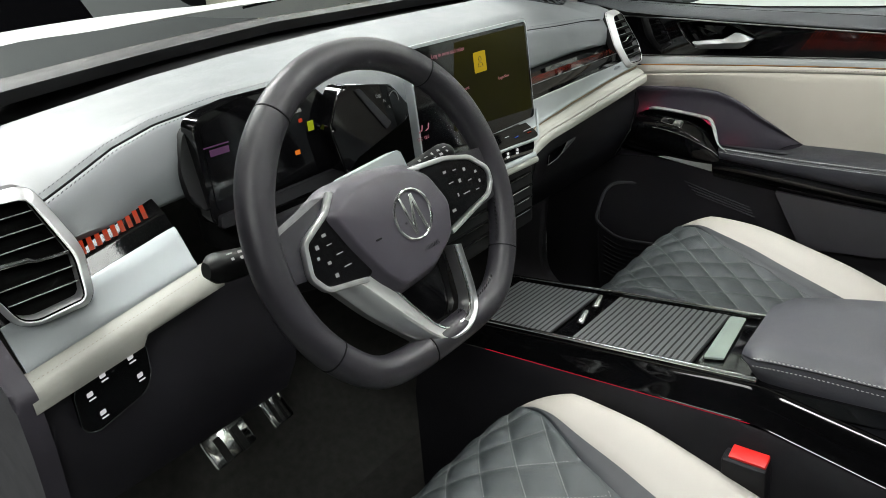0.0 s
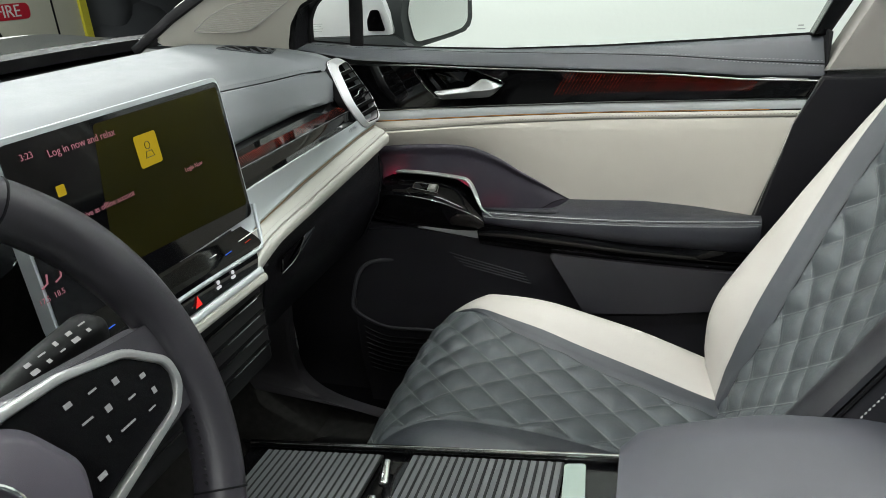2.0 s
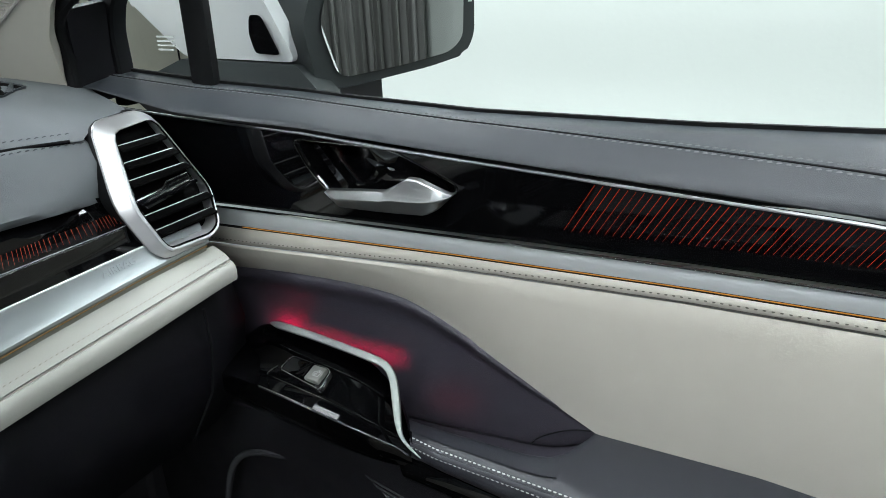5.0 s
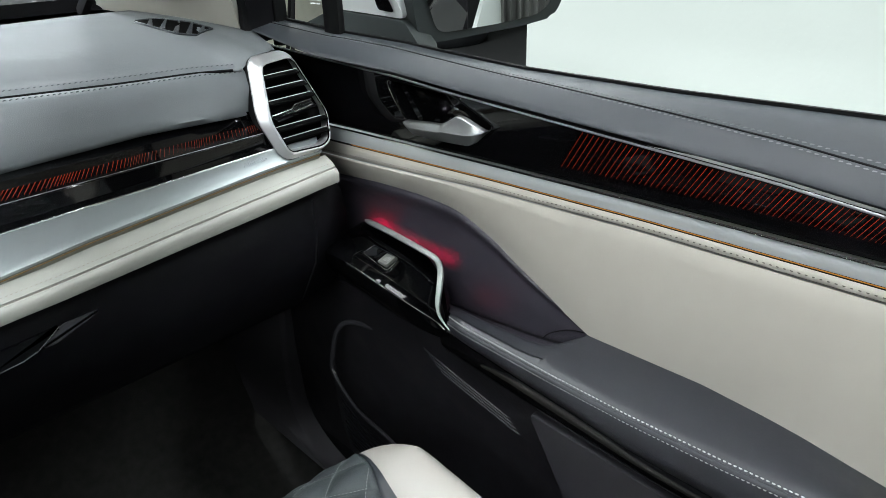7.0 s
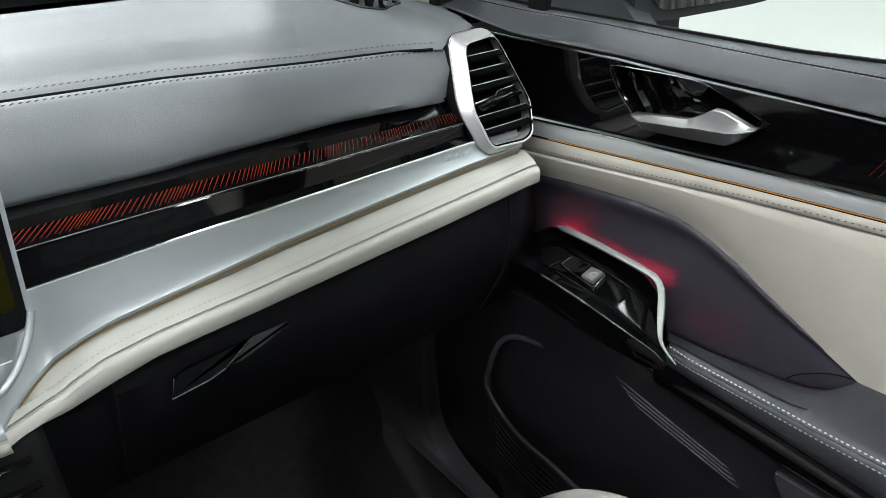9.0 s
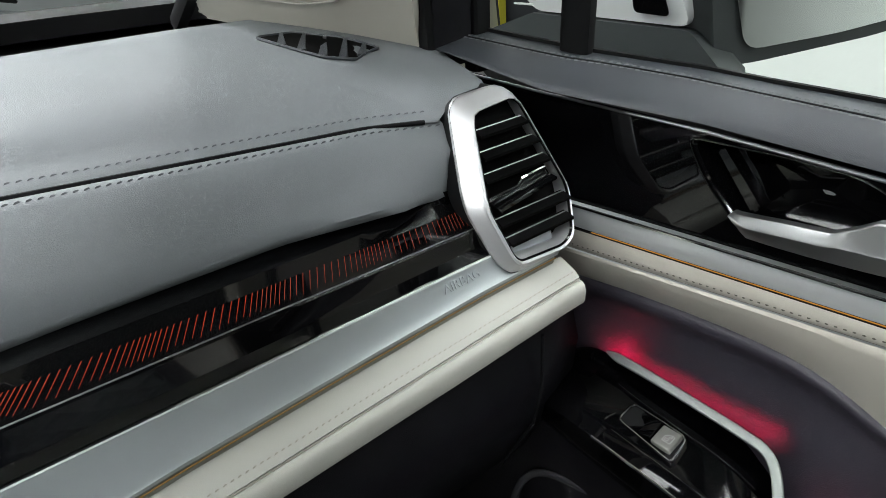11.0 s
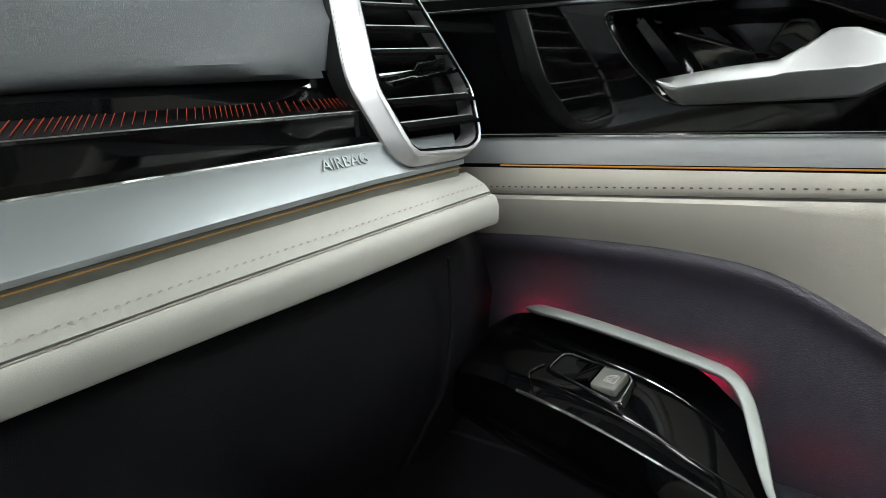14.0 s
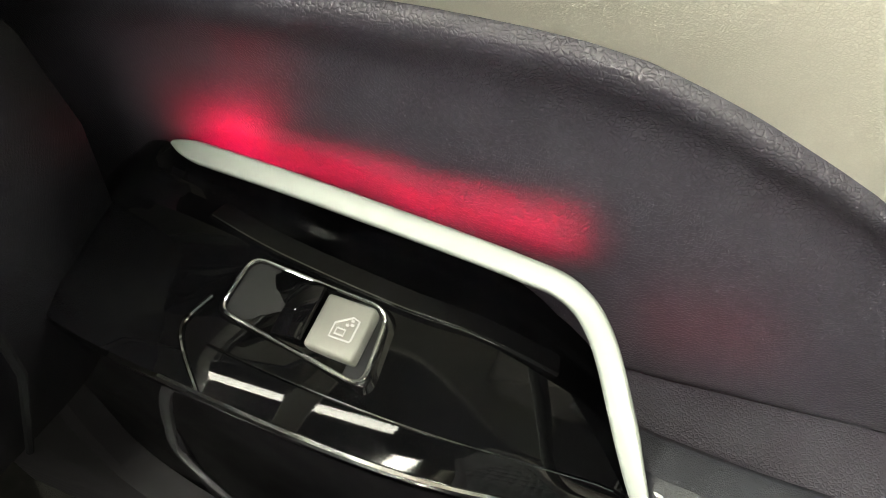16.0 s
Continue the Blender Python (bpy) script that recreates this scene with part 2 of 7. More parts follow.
def sweep(pts, profile, up=(0, 0, 1), closed=False, caps=True, bm=None):
    """A profile of (side, up) points, or a function of the share of the way, carried along a path."""
    pts = [Vector(p) for p in pts]
    rows = []
    for i, (p, t, s, u) in enumerate(frames(pts, up, closed)):
        pr = profile(i / max(1, len(pts) - 1)) if callable(profile) else profile
        rows.append([p + s * a + u * b for a, b in pr])
    bm = bm or bmesh.new()
    vs = [[bm.verts.new(q) for q in row] for row in rows]
    nu, nv = len(vs), len(vs[0])
    for i in range(nu if closed else nu - 1):
        for j in range(nv):
            bm.faces.new((vs[i][j], vs[(i + 1) % nu][j], vs[(i + 1) % nu][(j + 1) % nv], vs[i][(j + 1) % nv]))
    if caps and not closed:
        bm.faces.new(vs[0])
        bm.faces.new(vs[-1][::-1])
    return bm


def ring(rx, ry, n=10, power=2.0):
    out = []
    for k in range(n):
        a = 2 * math.pi * k / n
        c, s = math.cos(a), math.sin(a)
        out.append((rx * math.copysign(abs(c) ** (2 / power), c), ry * math.copysign(abs(s) ** (2 / power), s)))
    return out


def tube(pts, r, n=8, bm=None, closed=False, up=(0, 0, 1)):
    return sweep(pts, ring(r, r, n), up, closed, True, bm)


def plate(outline, to3, depth, bevel=0.0, seg=2, bm=None):
    """A flat plate: an outline of (a, b), laid into the world by to3(a, b, d) with d from 0 to depth."""
    own = bmesh.new()
    top = [own.verts.new((a, b, depth)) for a, b in outline]
    bot = [own.verts.new((a, b, 0)) for a, b in outline]
    ftop = own.faces.new(top)
    own.faces.new(bot[::-1])
    n = len(top)
    for i in range(n):
        own.faces.new((top[i], bot[i], bot[(i + 1) % n], top[(i + 1) % n]))
    if bevel:
        bmesh.ops.bevel(own, geom=list(ftop.edges), offset=bevel, segments=seg, affect="EDGES", profile=0.5)
        own.normal_update()
        face = max((f for f in own.faces if abs(f.normal.z) > 0.99 and abs(f.calc_center_median().z - depth) < 1e-5), key=lambda f: f.calc_area())
        bmesh.ops.inset_region(own, faces=[face], thickness=bevel * 0.3, use_even_offset=True)
    for v in own.verts:
        v.co = Vector(to3(*v.co))
    if bm is None:
        return own
    me = bpy.data.meshes.new("tmp")
    own.to_mesh(me)
    own.free()
    bm.from_mesh(me)
    bpy.data.meshes.remove(me)
    return bm


def rounded(pts, r, n=4):
    """A polygon with its corners rounded."""
    pts = [Vector(p) for p in pts]
    out = []
    for i, p in enumerate(pts):
        a, b = pts[i - 1], pts[(i + 1) % len(pts)]
        ra = min(r, (a - p).length * 0.45, (b - p).length * 0.45)
        s, e = p + (a - p).normalized() * ra, p + (b - p).normalized() * ra
        for k in range(n + 1):
            t = k / n
            q = s * (1 - t) ** 2 + p * 2 * t * (1 - t) + e * t * t
            out.append(tuple(q))
    return out


def along(pts, step):
    """Places at even steps along a polyline, with the way there."""
    pts = [Vector(p) for p in pts]
    out, rest = [], 0.0
    for a, b in zip(pts, pts[1:]):
        d = (b - a).length
        while rest < d and d > 0:
            out.append((a.lerp(b, rest / d), (b - a).normalized()))
            rest += step
        rest -= d
    return out


def stitches(name, pts, material, parent, normal, step=0.0052, length=0.0036, w=0.0010, h=0.0009, slant=0.0):
    """A row of separate short threads along a line."""
    bm = bmesh.new()
    nrm0 = Vector(normal).normalized() if not callable(normal) else None
    for p, t in along(pts, step):
        nrm = nrm0 or Vector(normal(p)).normalized()
        s = nrm.cross(t).normalized()
        d = (t + s * slant).normalized()
        s = nrm.cross(d).normalized()
        a, b = p - d * length / 2, p + d * length / 2
        m = p + nrm * h
        v = [bm.verts.new(q) for q in (a, a.lerp(b, 0.25) + s * w / 2 + nrm * h * 0.7, a.lerp(b, 0.75) + s * w / 2 + nrm * h * 0.7, b,
                                       a.lerp(b, 0.75) - s * w / 2 + nrm * h * 0.7, a.lerp(b, 0.25) - s * w / 2 + nrm * h * 0.7, m)]
        for i in range(6):
            bm.faces.new((v[i], v[(i + 1) % 6], v[6]))
    return part(name, bm, material, parent, angle=80, kind="stuff")


def words(text, m, size, material, parent=None, depth=0.0004, name="lettering", label=""):
    """Text as a mesh, its middle at the pose m, in the x-y plane of it."""
    cu = bpy.data.curves.new(name, "FONT")
    cu.body, cu.size, cu.extrude, cu.align_x, cu.align_y, cu.resolution_u = text, size, depth, "CENTER", "CENTER", 3
    tmp = new(name, cu)
    bpy.context.view_layer.update()
    me = bpy.data.meshes.new_from_object(tmp.evaluated_get(bpy.context.evaluated_depsgraph_get()))
    bpy.data.objects.remove(tmp)
    bpy.data.curves.remove(cu)
    me.transform(m)
    me.materials.clear()
    me.materials.append(material)
    ob = new(name, me)
    if parent is not None:
        ob.parent = parent
    return tagged(ob, label=label)


def basis(o, x, n):
    """A pose at o with its x along x and its z along n."""
    x, n = Vector(x).normalized(), Vector(n).normalized()
    y = n.cross(x).normalized()
    x = y.cross(n)
    return Matrix(((x.x, y.x, n.x, o[0]), (x.y, y.y, n.y, o[1]), (x.z, y.z, n.z, o[2]), (0, 0, 0, 1)))

# ---- the studio round the car ----


def slab(name, x0, x1, y0, y1, z0, z1, material, label, category, kind="structure"):
    return tagged(part(name, box(x0, x1, y0, y1, z0, z1), material), label, category, kind=kind)


slab("ground", -6, 9, -6, 9, -0.1, 0, FLOORMAT, "grey polished studio floor", "floor")
slab("wall_side", 1.60, 1.72, -6, 1.10, 0, 3.0, WALLMAT, "plain white studio wall beside the car", "wall")
slab("wall_far", 8.9, 9.0, 1.10, 9, 0, 3.0, WALLMAT, "pale studio wall", "wall")
slab("wall_front", -6, 9, 8.9, 9.0, 0, 3.0, CEILMAT, "dark studio wall", "wall")
slab("wall_left", -6.1, -6, -6, 9, 0, 3.0, CEILMAT, "dark studio wall", "wall")
slab("wall_back", -6, 1.6, -6.1, -6, 0, 3.0, CEILMAT, "dark studio wall", "wall")
slab("ceiling", -6, 9, -6, 9, 3.0, 3.1, CEILMAT, "grey studio ceiling", "ceiling")

# ---- passenger door ----
BELT = [(0.90, 1.206), (0.69, 1.194), (0.55, 1.186), (0.42, 1.181), (0.24, 1.182), (0.07, 1.187), (-0.10, 1.193)]
BLACK_TOP = [(0.90, 1.178), (0.707, 1.170), (0.566, 1.166), (0.472, 1.160), (0.293, 1.151), (0.125, 1.143), (0.019, 1.134), (-0.10, 1.130)]
SIL_TOP = [(0.90, 1.072), (0.658, 1.083), (0.416, 1.091), (0.235, 1.096), (-0.10, 1.101)]
SIL_BOT = [(0.90, 1.052), (0.657, 1.063), (0.417, 1.074), (0.234, 1.080), (-0.10, 1.085)]
CR_SEAM = [(0.90, 1.025), (0.652, 1.041), (0.417, 1.058), (0.234, 1.066), (-0.10, 1.071)]
DARK_TOP = [(0.90, 0.992), (0.70, 1.008), (0.627, 1.0145), (0.58, 1.0165), (0.545, 1.0172), (0.515, 1.0162), (0.495, 1.0145), (0.475, 1.0110), (0.450, 1.0015), (0.420, 0.986), (0.395, 0.969), (0.331, 0.931), (0.291, 0.909)]
ARM_BACK = [(0.291, 0.909), (0.163, 0.911), (0.066, 0.903), (-0.036, 0.888), (-0.10, 0.880)]
CREAM_LOW = DARK_TOP[:-1] + ARM_BACK
ARM_TOP = [(0.46, 0.900), (0.442, 0.900), (0.293, 0.897), (0.111, 0.898), (-0.03, 0.903)]
GLOSS_TOP = [(0.66, 0.885), (0.424, 0.873), (0.339, 0.865), (0.168, 0.850), (0.0, 0.843), (-0.10, 0.840)]
GLOSS_LOW = [(0.66, 0.852), (0.457, 0.828), (0.328, 0.817), (0.009, 0.798), (-0.10, 0.792)]
Y_FRONT, Y_REAR = 0.90, -0.098


def strip(y0, y1, n, top, low, xs, m=6):
    """A skin on the door between two lines of height, its depth from xs(y, share down)."""
    rows = []
    for i in range(n + 1):
        y = y0 + (y1 - y0) * i / n
        zt, zl = tab(y, top), tab(y, low)
        rows.append([(xs(y, k / m), y, zt + (zl - zt) * k / m) for k in range(m + 1)])
    return grid(rows)


door = thing("passenger_door", (0.72, 0.35, 0.35), "passenger door with slate, cream and black trim, closed", "car door")


def belt_x(y, s):
    return tab(s, [(0, 0.728), (0.12, 0.716), (0.42, 0.697), (0.55, 0.690), (0.8, 0.677), (0.92, 0.671), (1, 0.676)])


def belt_pt(y, s):
    zt, zl = tab(y, BELT), tab(y, BLACK_TOP)
    side = tab(y, [(0.60, 0), (0.69, -0.036), (0.776, -0.064), (0.90, -0.09)]) * (1 - s) + tab(y, [(0.58, 0), (0.68, -0.034), (0.774, -0.052), (0.90, -0.08)]) * s
    zt += tab(y, [(0.60, 0), (0.69, 0.006), (0.776, 0.014), (0.90, 0.018)])
    zl += tab(y, [(0.58, 0), (0.68, 0.010), (0.774, 0.029), (0.90, 0.034)])
    hump = 0.006 * tab(y, [(0.66, 1), (0.77, 0.2)])
    return Vector((belt_x(y, s) + side, y, zt + (zl - zt) * s + hump * math.sin(math.pi * min(1, s * 1.1))))


N = 60
ys = [Y_FRONT + (Y_REAR - Y_FRONT) * i / N for i in range(N + 1)]
seam_s = lambda y: tab(y, [(0.9, 0.30), (0.66, 0.30), (0.41, 0.36), (0.236, 0.46), (0.07, 0.60), (-0.1, 0.72)])
rows = []
for y in ys:
    ss = seam_s(y)
    shares = [0, 0.05, 0.12, 0.2, 0.28, ss - 0.04, ss - 0.012, ss, ss + 0.012, ss + 0.04, 0.8, 0.88, 0.94, 0.98, 1.0]
    shares = sorted(shares)
    row = []
    for s in shares:
        p = belt_pt(y, s)
        if abs(s - ss) < 1e-6:
            p += Vector((0.0022, 0, -0.0018))
        row.append(p)
    rows.append(row)
belt = part("belt_pad", grid(rows), GREY_FINE, door, "slate leather belt pad with a sewn seam", angle=50)
for k, off in enumerate((-0.045, 0.045)):
    line = [belt_pt(y, seam_s(y) + off) for y in ys]
    stitches("stitching", [p + Vector((-0.0007, 0, 0.0005)) for p in line], THREAD_DARK, belt, (-0.8, 0, 0.6), step=0.0058, length=0.0040, w=0.0011, slant=0.15)
part("seam_groove", tube([belt_pt(y, seam_s(y)) + Vector((0.0004, 0, -0.0004)) for y in ys], 0.0011, 6, up=(1, 0, 0)), GROOVE, belt)

lac_x = lambda y, s: 0.672 - 0.0006 * math.sin(math.pi * s) + 0.001 * s


def lacquer(y, s):
    zt, zl = tab(y, BLACK_TOP) - 0.001, tab(y, SIL_TOP)
    return Vector((lac_x(y, s), y, zt + (zl - zt) * s))


CUP = [(0.580, 1.1575), (0.510, 1.1575), (0.470, 1.1555), (0.408, 1.131), (0.441, 1.105), (0.535, 1.1025), (0.563, 1.130)]


cup_in = rounded(CUP, 0.010, 4)
lac_top = lambda y: tab(y, BLACK_TOP) - 0.001
lac_s = lambda y, z: (lac_top(y) - z) / (lac_top(y) - tab(y, SIL_TOP))
bm = bmesh.new()
for y0, y1 in ((Y_FRONT, 0.60), (0.395, Y_REAR)):
    k = 24
    grid([[lacquer(y0 + (y1 - y0) * i / k, j / 8) for j in range(9)] for i in range(k + 1)], bm=bm)
own = bmesh.new()
edge = [(0.60 - 0.205 * k / 16, 0) for k in range(16)] + [(0.395, j / 8) for j in range(8)] + [(0.395 + 0.205 * k / 16, 1) for k in range(16)] + [(0.60, 1 - j / 8) for j in range(8)]
loops = [[own.verts.new(lacquer(y, s)) for y, s in edge], [own.verts.new(Vector((lac_x(y, lac_s(y, z)), y, z))) for y, z in cup_in]]
ring_edges = [own.edges.new((lp[i], lp[(i + 1) % len(lp)])) for lp in loops for i in range(len(lp))]
bmesh.ops.triangle_fill(own, use_beauty=True, use_dissolve=False, edges=ring_edges, normal=(-1, 0, 0))
me = bpy.data.meshes.new("tmp")
own.to_mesh(me)
own.free()
bm.from_mesh(me)
bpy.data.meshes.remove(me)
bmesh.ops.remove_doubles(bm, verts=bm.verts, dist=0.0002)
lac = part("lacquer_strip", bm, BLACK, door, "black gloss lacquer strip", angle=20)
# Highlight on the rounded top edge of the lacquer, added as a metal tube
part("top_bead", tube([lacquer(y, 0) + Vector((-0.0012, 0, -0.0016)) for y in ys], 0.0013, 8, up=(1, 0, 0)), EDGE_GLINT, lac)
mid_c = Vector((0.497, 1.128))
rows = []
for f, dx in ((1.0, -0.0004), (0.985, 0.0012), (0.955, 0.0022), (0.945, 0.006), (0.88, 0.030), (0.6, 0.034), (0.05, 0.034)):
    rows.append([Vector((lac_x(y, lac_s(y, z)) + dx, *(mid_c + (Vector((y, z)) - mid_c) * f))) for y, z in cup_in])
part("handle_cup", grid(rows, close_v=True), BLACK, lac, "hollow black gloss cup behind the pull", angle=25)
# Highlight on the black cup edge, modelled as a dark chrome tube
part("cup_rim", tube([Vector((lac_x(y, lac_s(y, z)) - 0.0004, y, z)) for y, z in cup_in], 0.0008, 8, closed=True, up=(1, 0, 0)), DARK_CHROME, lac)
part("cup_fin", plate(rounded([(0.562, 1.150), (0.558, 1.154), (0.526, 1.117), (0.532, 1.112)], 0.002), lambda a, b, d: (0.692 - d, a, b), 0.012, 0.002), BLACK, lac)

PULL = mat("satin_pull_metal", (0.46, 0.47, 0.47), 0.38, metal=1.0, grain=0.05, scale=2500, spread=0.03, rvar=0.03)
# pull: a slim lever widening to a faceted paddle
pull_low = [(0.536, 1.121), (0.530, 1.113), (0.523, 1.109), (0.458, 1.112), (0.437, 1.113), (0.426, 1.119), (0.412, 1.1325)]
pull_top = [(0.536, 1.124), (0.500, 1.1290), (0.473, 1.1315), (0.461, 1.138), (0.450, 1.1450), (0.440, 1.1445), (0.412, 1.1335)]
rows = []
for i in range(49):
    y = 0.536 - 0.124 * i / 48
    zl, zt = tab(y, pull_low) - 0.006, tab(y, pull_top) - 0.006
    mid = zl + (zt - zl) * tab(y, [(0.536, 0.6), (0.47, 0.62), (0.45, 0.42), (0.412, 0.5)])
    x0 = 0.657 - 0.006 * math.sin(math.pi * min(1, max(0, (0.537 - y) / 0.126))) ** 0.6
    e_ = min(0.0015, (zt - zl) * 0.15)
    rows.append([(x0 + 0.010, y, zl), (x0 + 0.0045, y, zl + e_), (x0 + 0.0002, y, mid - e_), (x0, y, mid), (x0 + 0.0006, y, mid + e_), (x0 + 0.0035, y, zt - e_), (x0 + 0.0045, y, zt - 0.3 * e_), (x0 + 0.010, y, zt), (x0 + 0.014, y, (zl + zt) / 2)])
bm = grid(rows, close_v=True)
part("door_pull", bm, PULL, door, "satin silver door pull", angle=24)

sil_x = lambda y, s: 0.668 - 0.0008 * math.sin(math.pi * s)
silver = part("silver_strip", strip(Y_FRONT, Y_REAR, 40, [(y, z - 0.0015) for y, z in SIL_TOP], SIL_BOT, sil_x, 6), STRIP, door, "satin silver trim strip")
part("chrome_edge", tube([(0.667, y, tab(y, SIL_TOP) - 0.0012) for y in ys], 0.0012, 6, up=(1, 0, 0)), CHROME, silver)
ly = [0.655 - 0.68 * i / 40 for i in range(41)]
part("light_line", tube([(0.6685, y, tab(y, SIL_BOT) - 0.0012) for y in ly], 0.0005, 6, up=(1, 0, 0)), AMBER, silver, "thin glowing amber light line")
part("light_gap", strip(Y_FRONT, Y_REAR, 30, [(y, z - 0.0) for y, z in SIL_BOT], [(y, z - 0.007) for y, z in SIL_BOT], lambda y, s: 0.6752, 1), MATT, silver)

roll = lambda y, s: 0.6695 - 0.0020 * math.sin(math.pi * min(1.0, 0.2 + 0.8 * s)) ** 0.8 + 0.0012 * max(0, (s - 0.85) / 0.15) ** 2
part("cream_roll", strip(Y_FRONT, Y_REAR, 40, [(y, z - 0.0028) for y, z in SIL_BOT], [(y, z + 0.0008) for y, z in CR_SEAM], roll, 8), CREAM_DOOR, door, "cream leather roll with a sewn lower edge")
stitches("stitching", [(roll(y, 1 - 0.0052 / (tab(y, SIL_BOT) - 0.0028 - tab(y, CR_SEAM))) - 0.0003, y, tab(y, CR_SEAM) + 0.0060) for y in ys], THREAD_CREAM, door, (-1, 0, 0.1), step=0.0054, length=0.0026, w=0.0010)
# Darker tube laid in as the shade of the crease under the roll
part("panel_crease", tube([(0.6725, y, tab(y, CR_SEAM) + 0.0002) for y in ys], 0.0008, 6, up=(1, 0, 0)), THREAD_CREASE, door)


def cream_x(y, s):
    deep = tab(y, [(0.9, 0.010), (0.62, 0.012), (0.45, 0.016), (0.291, 0.026), (0.1, 0.026), (-0.1, 0.014)])
    return 0.6703 - 0.0020 * min(1.0, s * 20) + (deep + 0.005) * s ** 1.3


part("cream_panel", strip(Y_FRONT, Y_REAR, 64, [(y, z - 0.0008) for y, z in CR_SEAM], [(y, z - 0.004) for y, z in CREAM_LOW], cream_x, 16), CREAM_DOOR, door, "smooth cream leather door panel")

# dark skin under the cream, with a rolled upper edge
DK_LOW = [(0.90, 0.83), (0.66, 0.85), (0.54, 0.862), (0.49, 0.864), (0.44, 0.866), (0.36, 0.870), (0.335, 0.874), (0.31, 0.885), (0.295, 0.895), (0.28, 0.897)]


def dark_x(y, s):
    base = tab(y, [(0.9, 0.688), (0.62, 0.689), (0.45, 0.694), (0.29, 0.706)])
    low = base + 0.004
    lip = 0.008 * math.exp(-((s - 0.05) / 0.085) ** 2) if s > 0.05 else 0.008 * math.sin(math.pi / 2 * s / 0.05)
    return base + (low - base) * s ** 26 - 0.004 * math.sin(math.pi * s) - lip * tab(y, [(0.26, 0.1), (0.36, 1)])


def dark_pt(y, s):
    zt, zl = tab(y, DARK_TOP) + 0.0, tab(y, DK_LOW)
    return Vector((dark_x(y, s), y, zt + (zl - zt) * s))


dk_share = [0, 0.012, 0.025, 0.037, 0.05, 0.07, 0.09, 0.11, 0.14, 0.18, 0.24, 0.32, 0.42, 0.55, 0.7, 0.85, 0.90, 0.93, 0.96, 0.98, 1]
rows = [[dark_pt(0.90 - 0.615 * i / 70, s) for s in dk_share] + [Vector((tab(0.90 - 0.615 * i / 70, [(0.30, 0.70), (0.33, 0.655), (0.9, 0.655)]), 0.90 - 0.615 * i / 70, tab(0.90 - 0.615 * i / 70, DK_LOW) - 0.003))] for i in range(71)]
skin = part("upper_skin", grid(rows), SKIN, door, "charcoal grained skin round the switch pod", angle=60)
part("skin_crease", tube([dark_pt(y, s_) + Vector((-0.0012, 0, 0)) for y, s_ in [(0.356 - 0.055 * k / 10, 0.92 - 0.62 * (k / 10) ** 0.8) for k in range(11)]], 0.0007, 6, up=(1, 0, 0)), GROOVE, skin)
part("edge_gap", tube([(dark_x(y, 0) - 0.0018, y, tab(y, DARK_TOP) + 0.0012) for y in [0.90 - 0.61 * i / 60 for i in range(61)]], 0.0017, 6, up=(1, 0, 0)), GROOVE, skin)

# armrest
rows = []
arm_y = [0.462 - 0.015 * i / 6 for i in range(6)] + [0.447 - 0.117 * i / 10 for i in range(10)] + [0.330 - 0.045 * i / 15 for i in range(15)] + [0.285 - 0.315 * i / 26 for i in range(27)]
ARM_X = [(0.50, 0.662), (0.48, 0.652), (0.46, 0.638), (0.447, 0.630), (0.42, 0.626), (0.2, 0.622), (0.0, 0.628), (-0.04, 0.632)]
ARM_Z = [(0.50, 0.884), (0.48, 0.888), (0.462, 0.893), (0.447, 0.898)] + ARM_TOP[1:]
for y in arm_y:
    zb = tab(y, [(0.50, 0.893), (0.47, 0.899), (0.45, 0.9025), (0.42, 0.904), (0.32, 0.9055), (0.305, 0.9065), (0.295, 0.908)] + [(a, b - 0.001) for a, b in ARM_BACK if a < 0.3])
    zf = tab(y, ARM_Z)
    zg = min(tab(y, GLOSS_TOP), zf - 0.006)
    xb = tab(y, [(0.50, 0.662), (0.47, 0.655), (0.45, 0.650), (0.42, 0.648), (0.34, 0.650), (0.322, 0.655), (0.312, 0.665), (0.300, 0.690), (0.293, 0.709), (0.285, 0.712), (0.0, 0.712), (-0.04, 0.708)])
    xf = tab(y, ARM_X)
    rows.append([(xb + 0.004, y, zb - 0.045), (xb + 0.002, y, zb - 0.004), (xb + 0.0008, y, zb - 0.0008), (xb - 0.0012, y, zb), (xb + (xf - xb) * 0.25, y, zb + 0.001 + (zf - zb) * 0.15), ((xb + xf) / 2, y, (zb + zf) / 2 + 0.003), (xb + (xf - xb) * 0.72, y, zf + 0.0045 - (zf - zb) * 0.12), (xf + 0.012, y, zf + 0.0035), (xf + 0.005, y, zf + 0.0005),
                 (xf + 0.0015, y, zf - 0.003), (xf + 0.0026, y, zf - 0.0045), (xf + 0.0007, y, zf - 0.006), (xf - 0.001, y, zf - 0.010), (xf, y, (zf + zg) / 2 - 0.004), (xf + 0.003, y, zg + 0.003), (xf + 0.008, y, zg)])
arm = part("door_armrest", grid(rows), ARM_SKIN, door, "slate leather armrest with double pale stitching", angle=60)
arm_line = lambda dz, dx: [(tab(y, [(0.46, 0.632), (0.42, 0.626), (0.2, 0.622), (0.0, 0.628), (-0.04, 0.632)]) + dx, y, tab(y, ARM_TOP) + dz) for y in [0.445 - 0.47 * i / 40 for i in range(41)]]
stitches("stitching", arm_line(-0.0005, 0.0025), THREAD, arm, (-0.9, 0, 0.5), step=0.0046, length=0.0034, w=0.0013)
stitches("stitching", arm_line(-0.0085, -0.0004), THREAD, arm, (-1, 0, 0), step=0.0046, length=0.0034, w=0.0013)

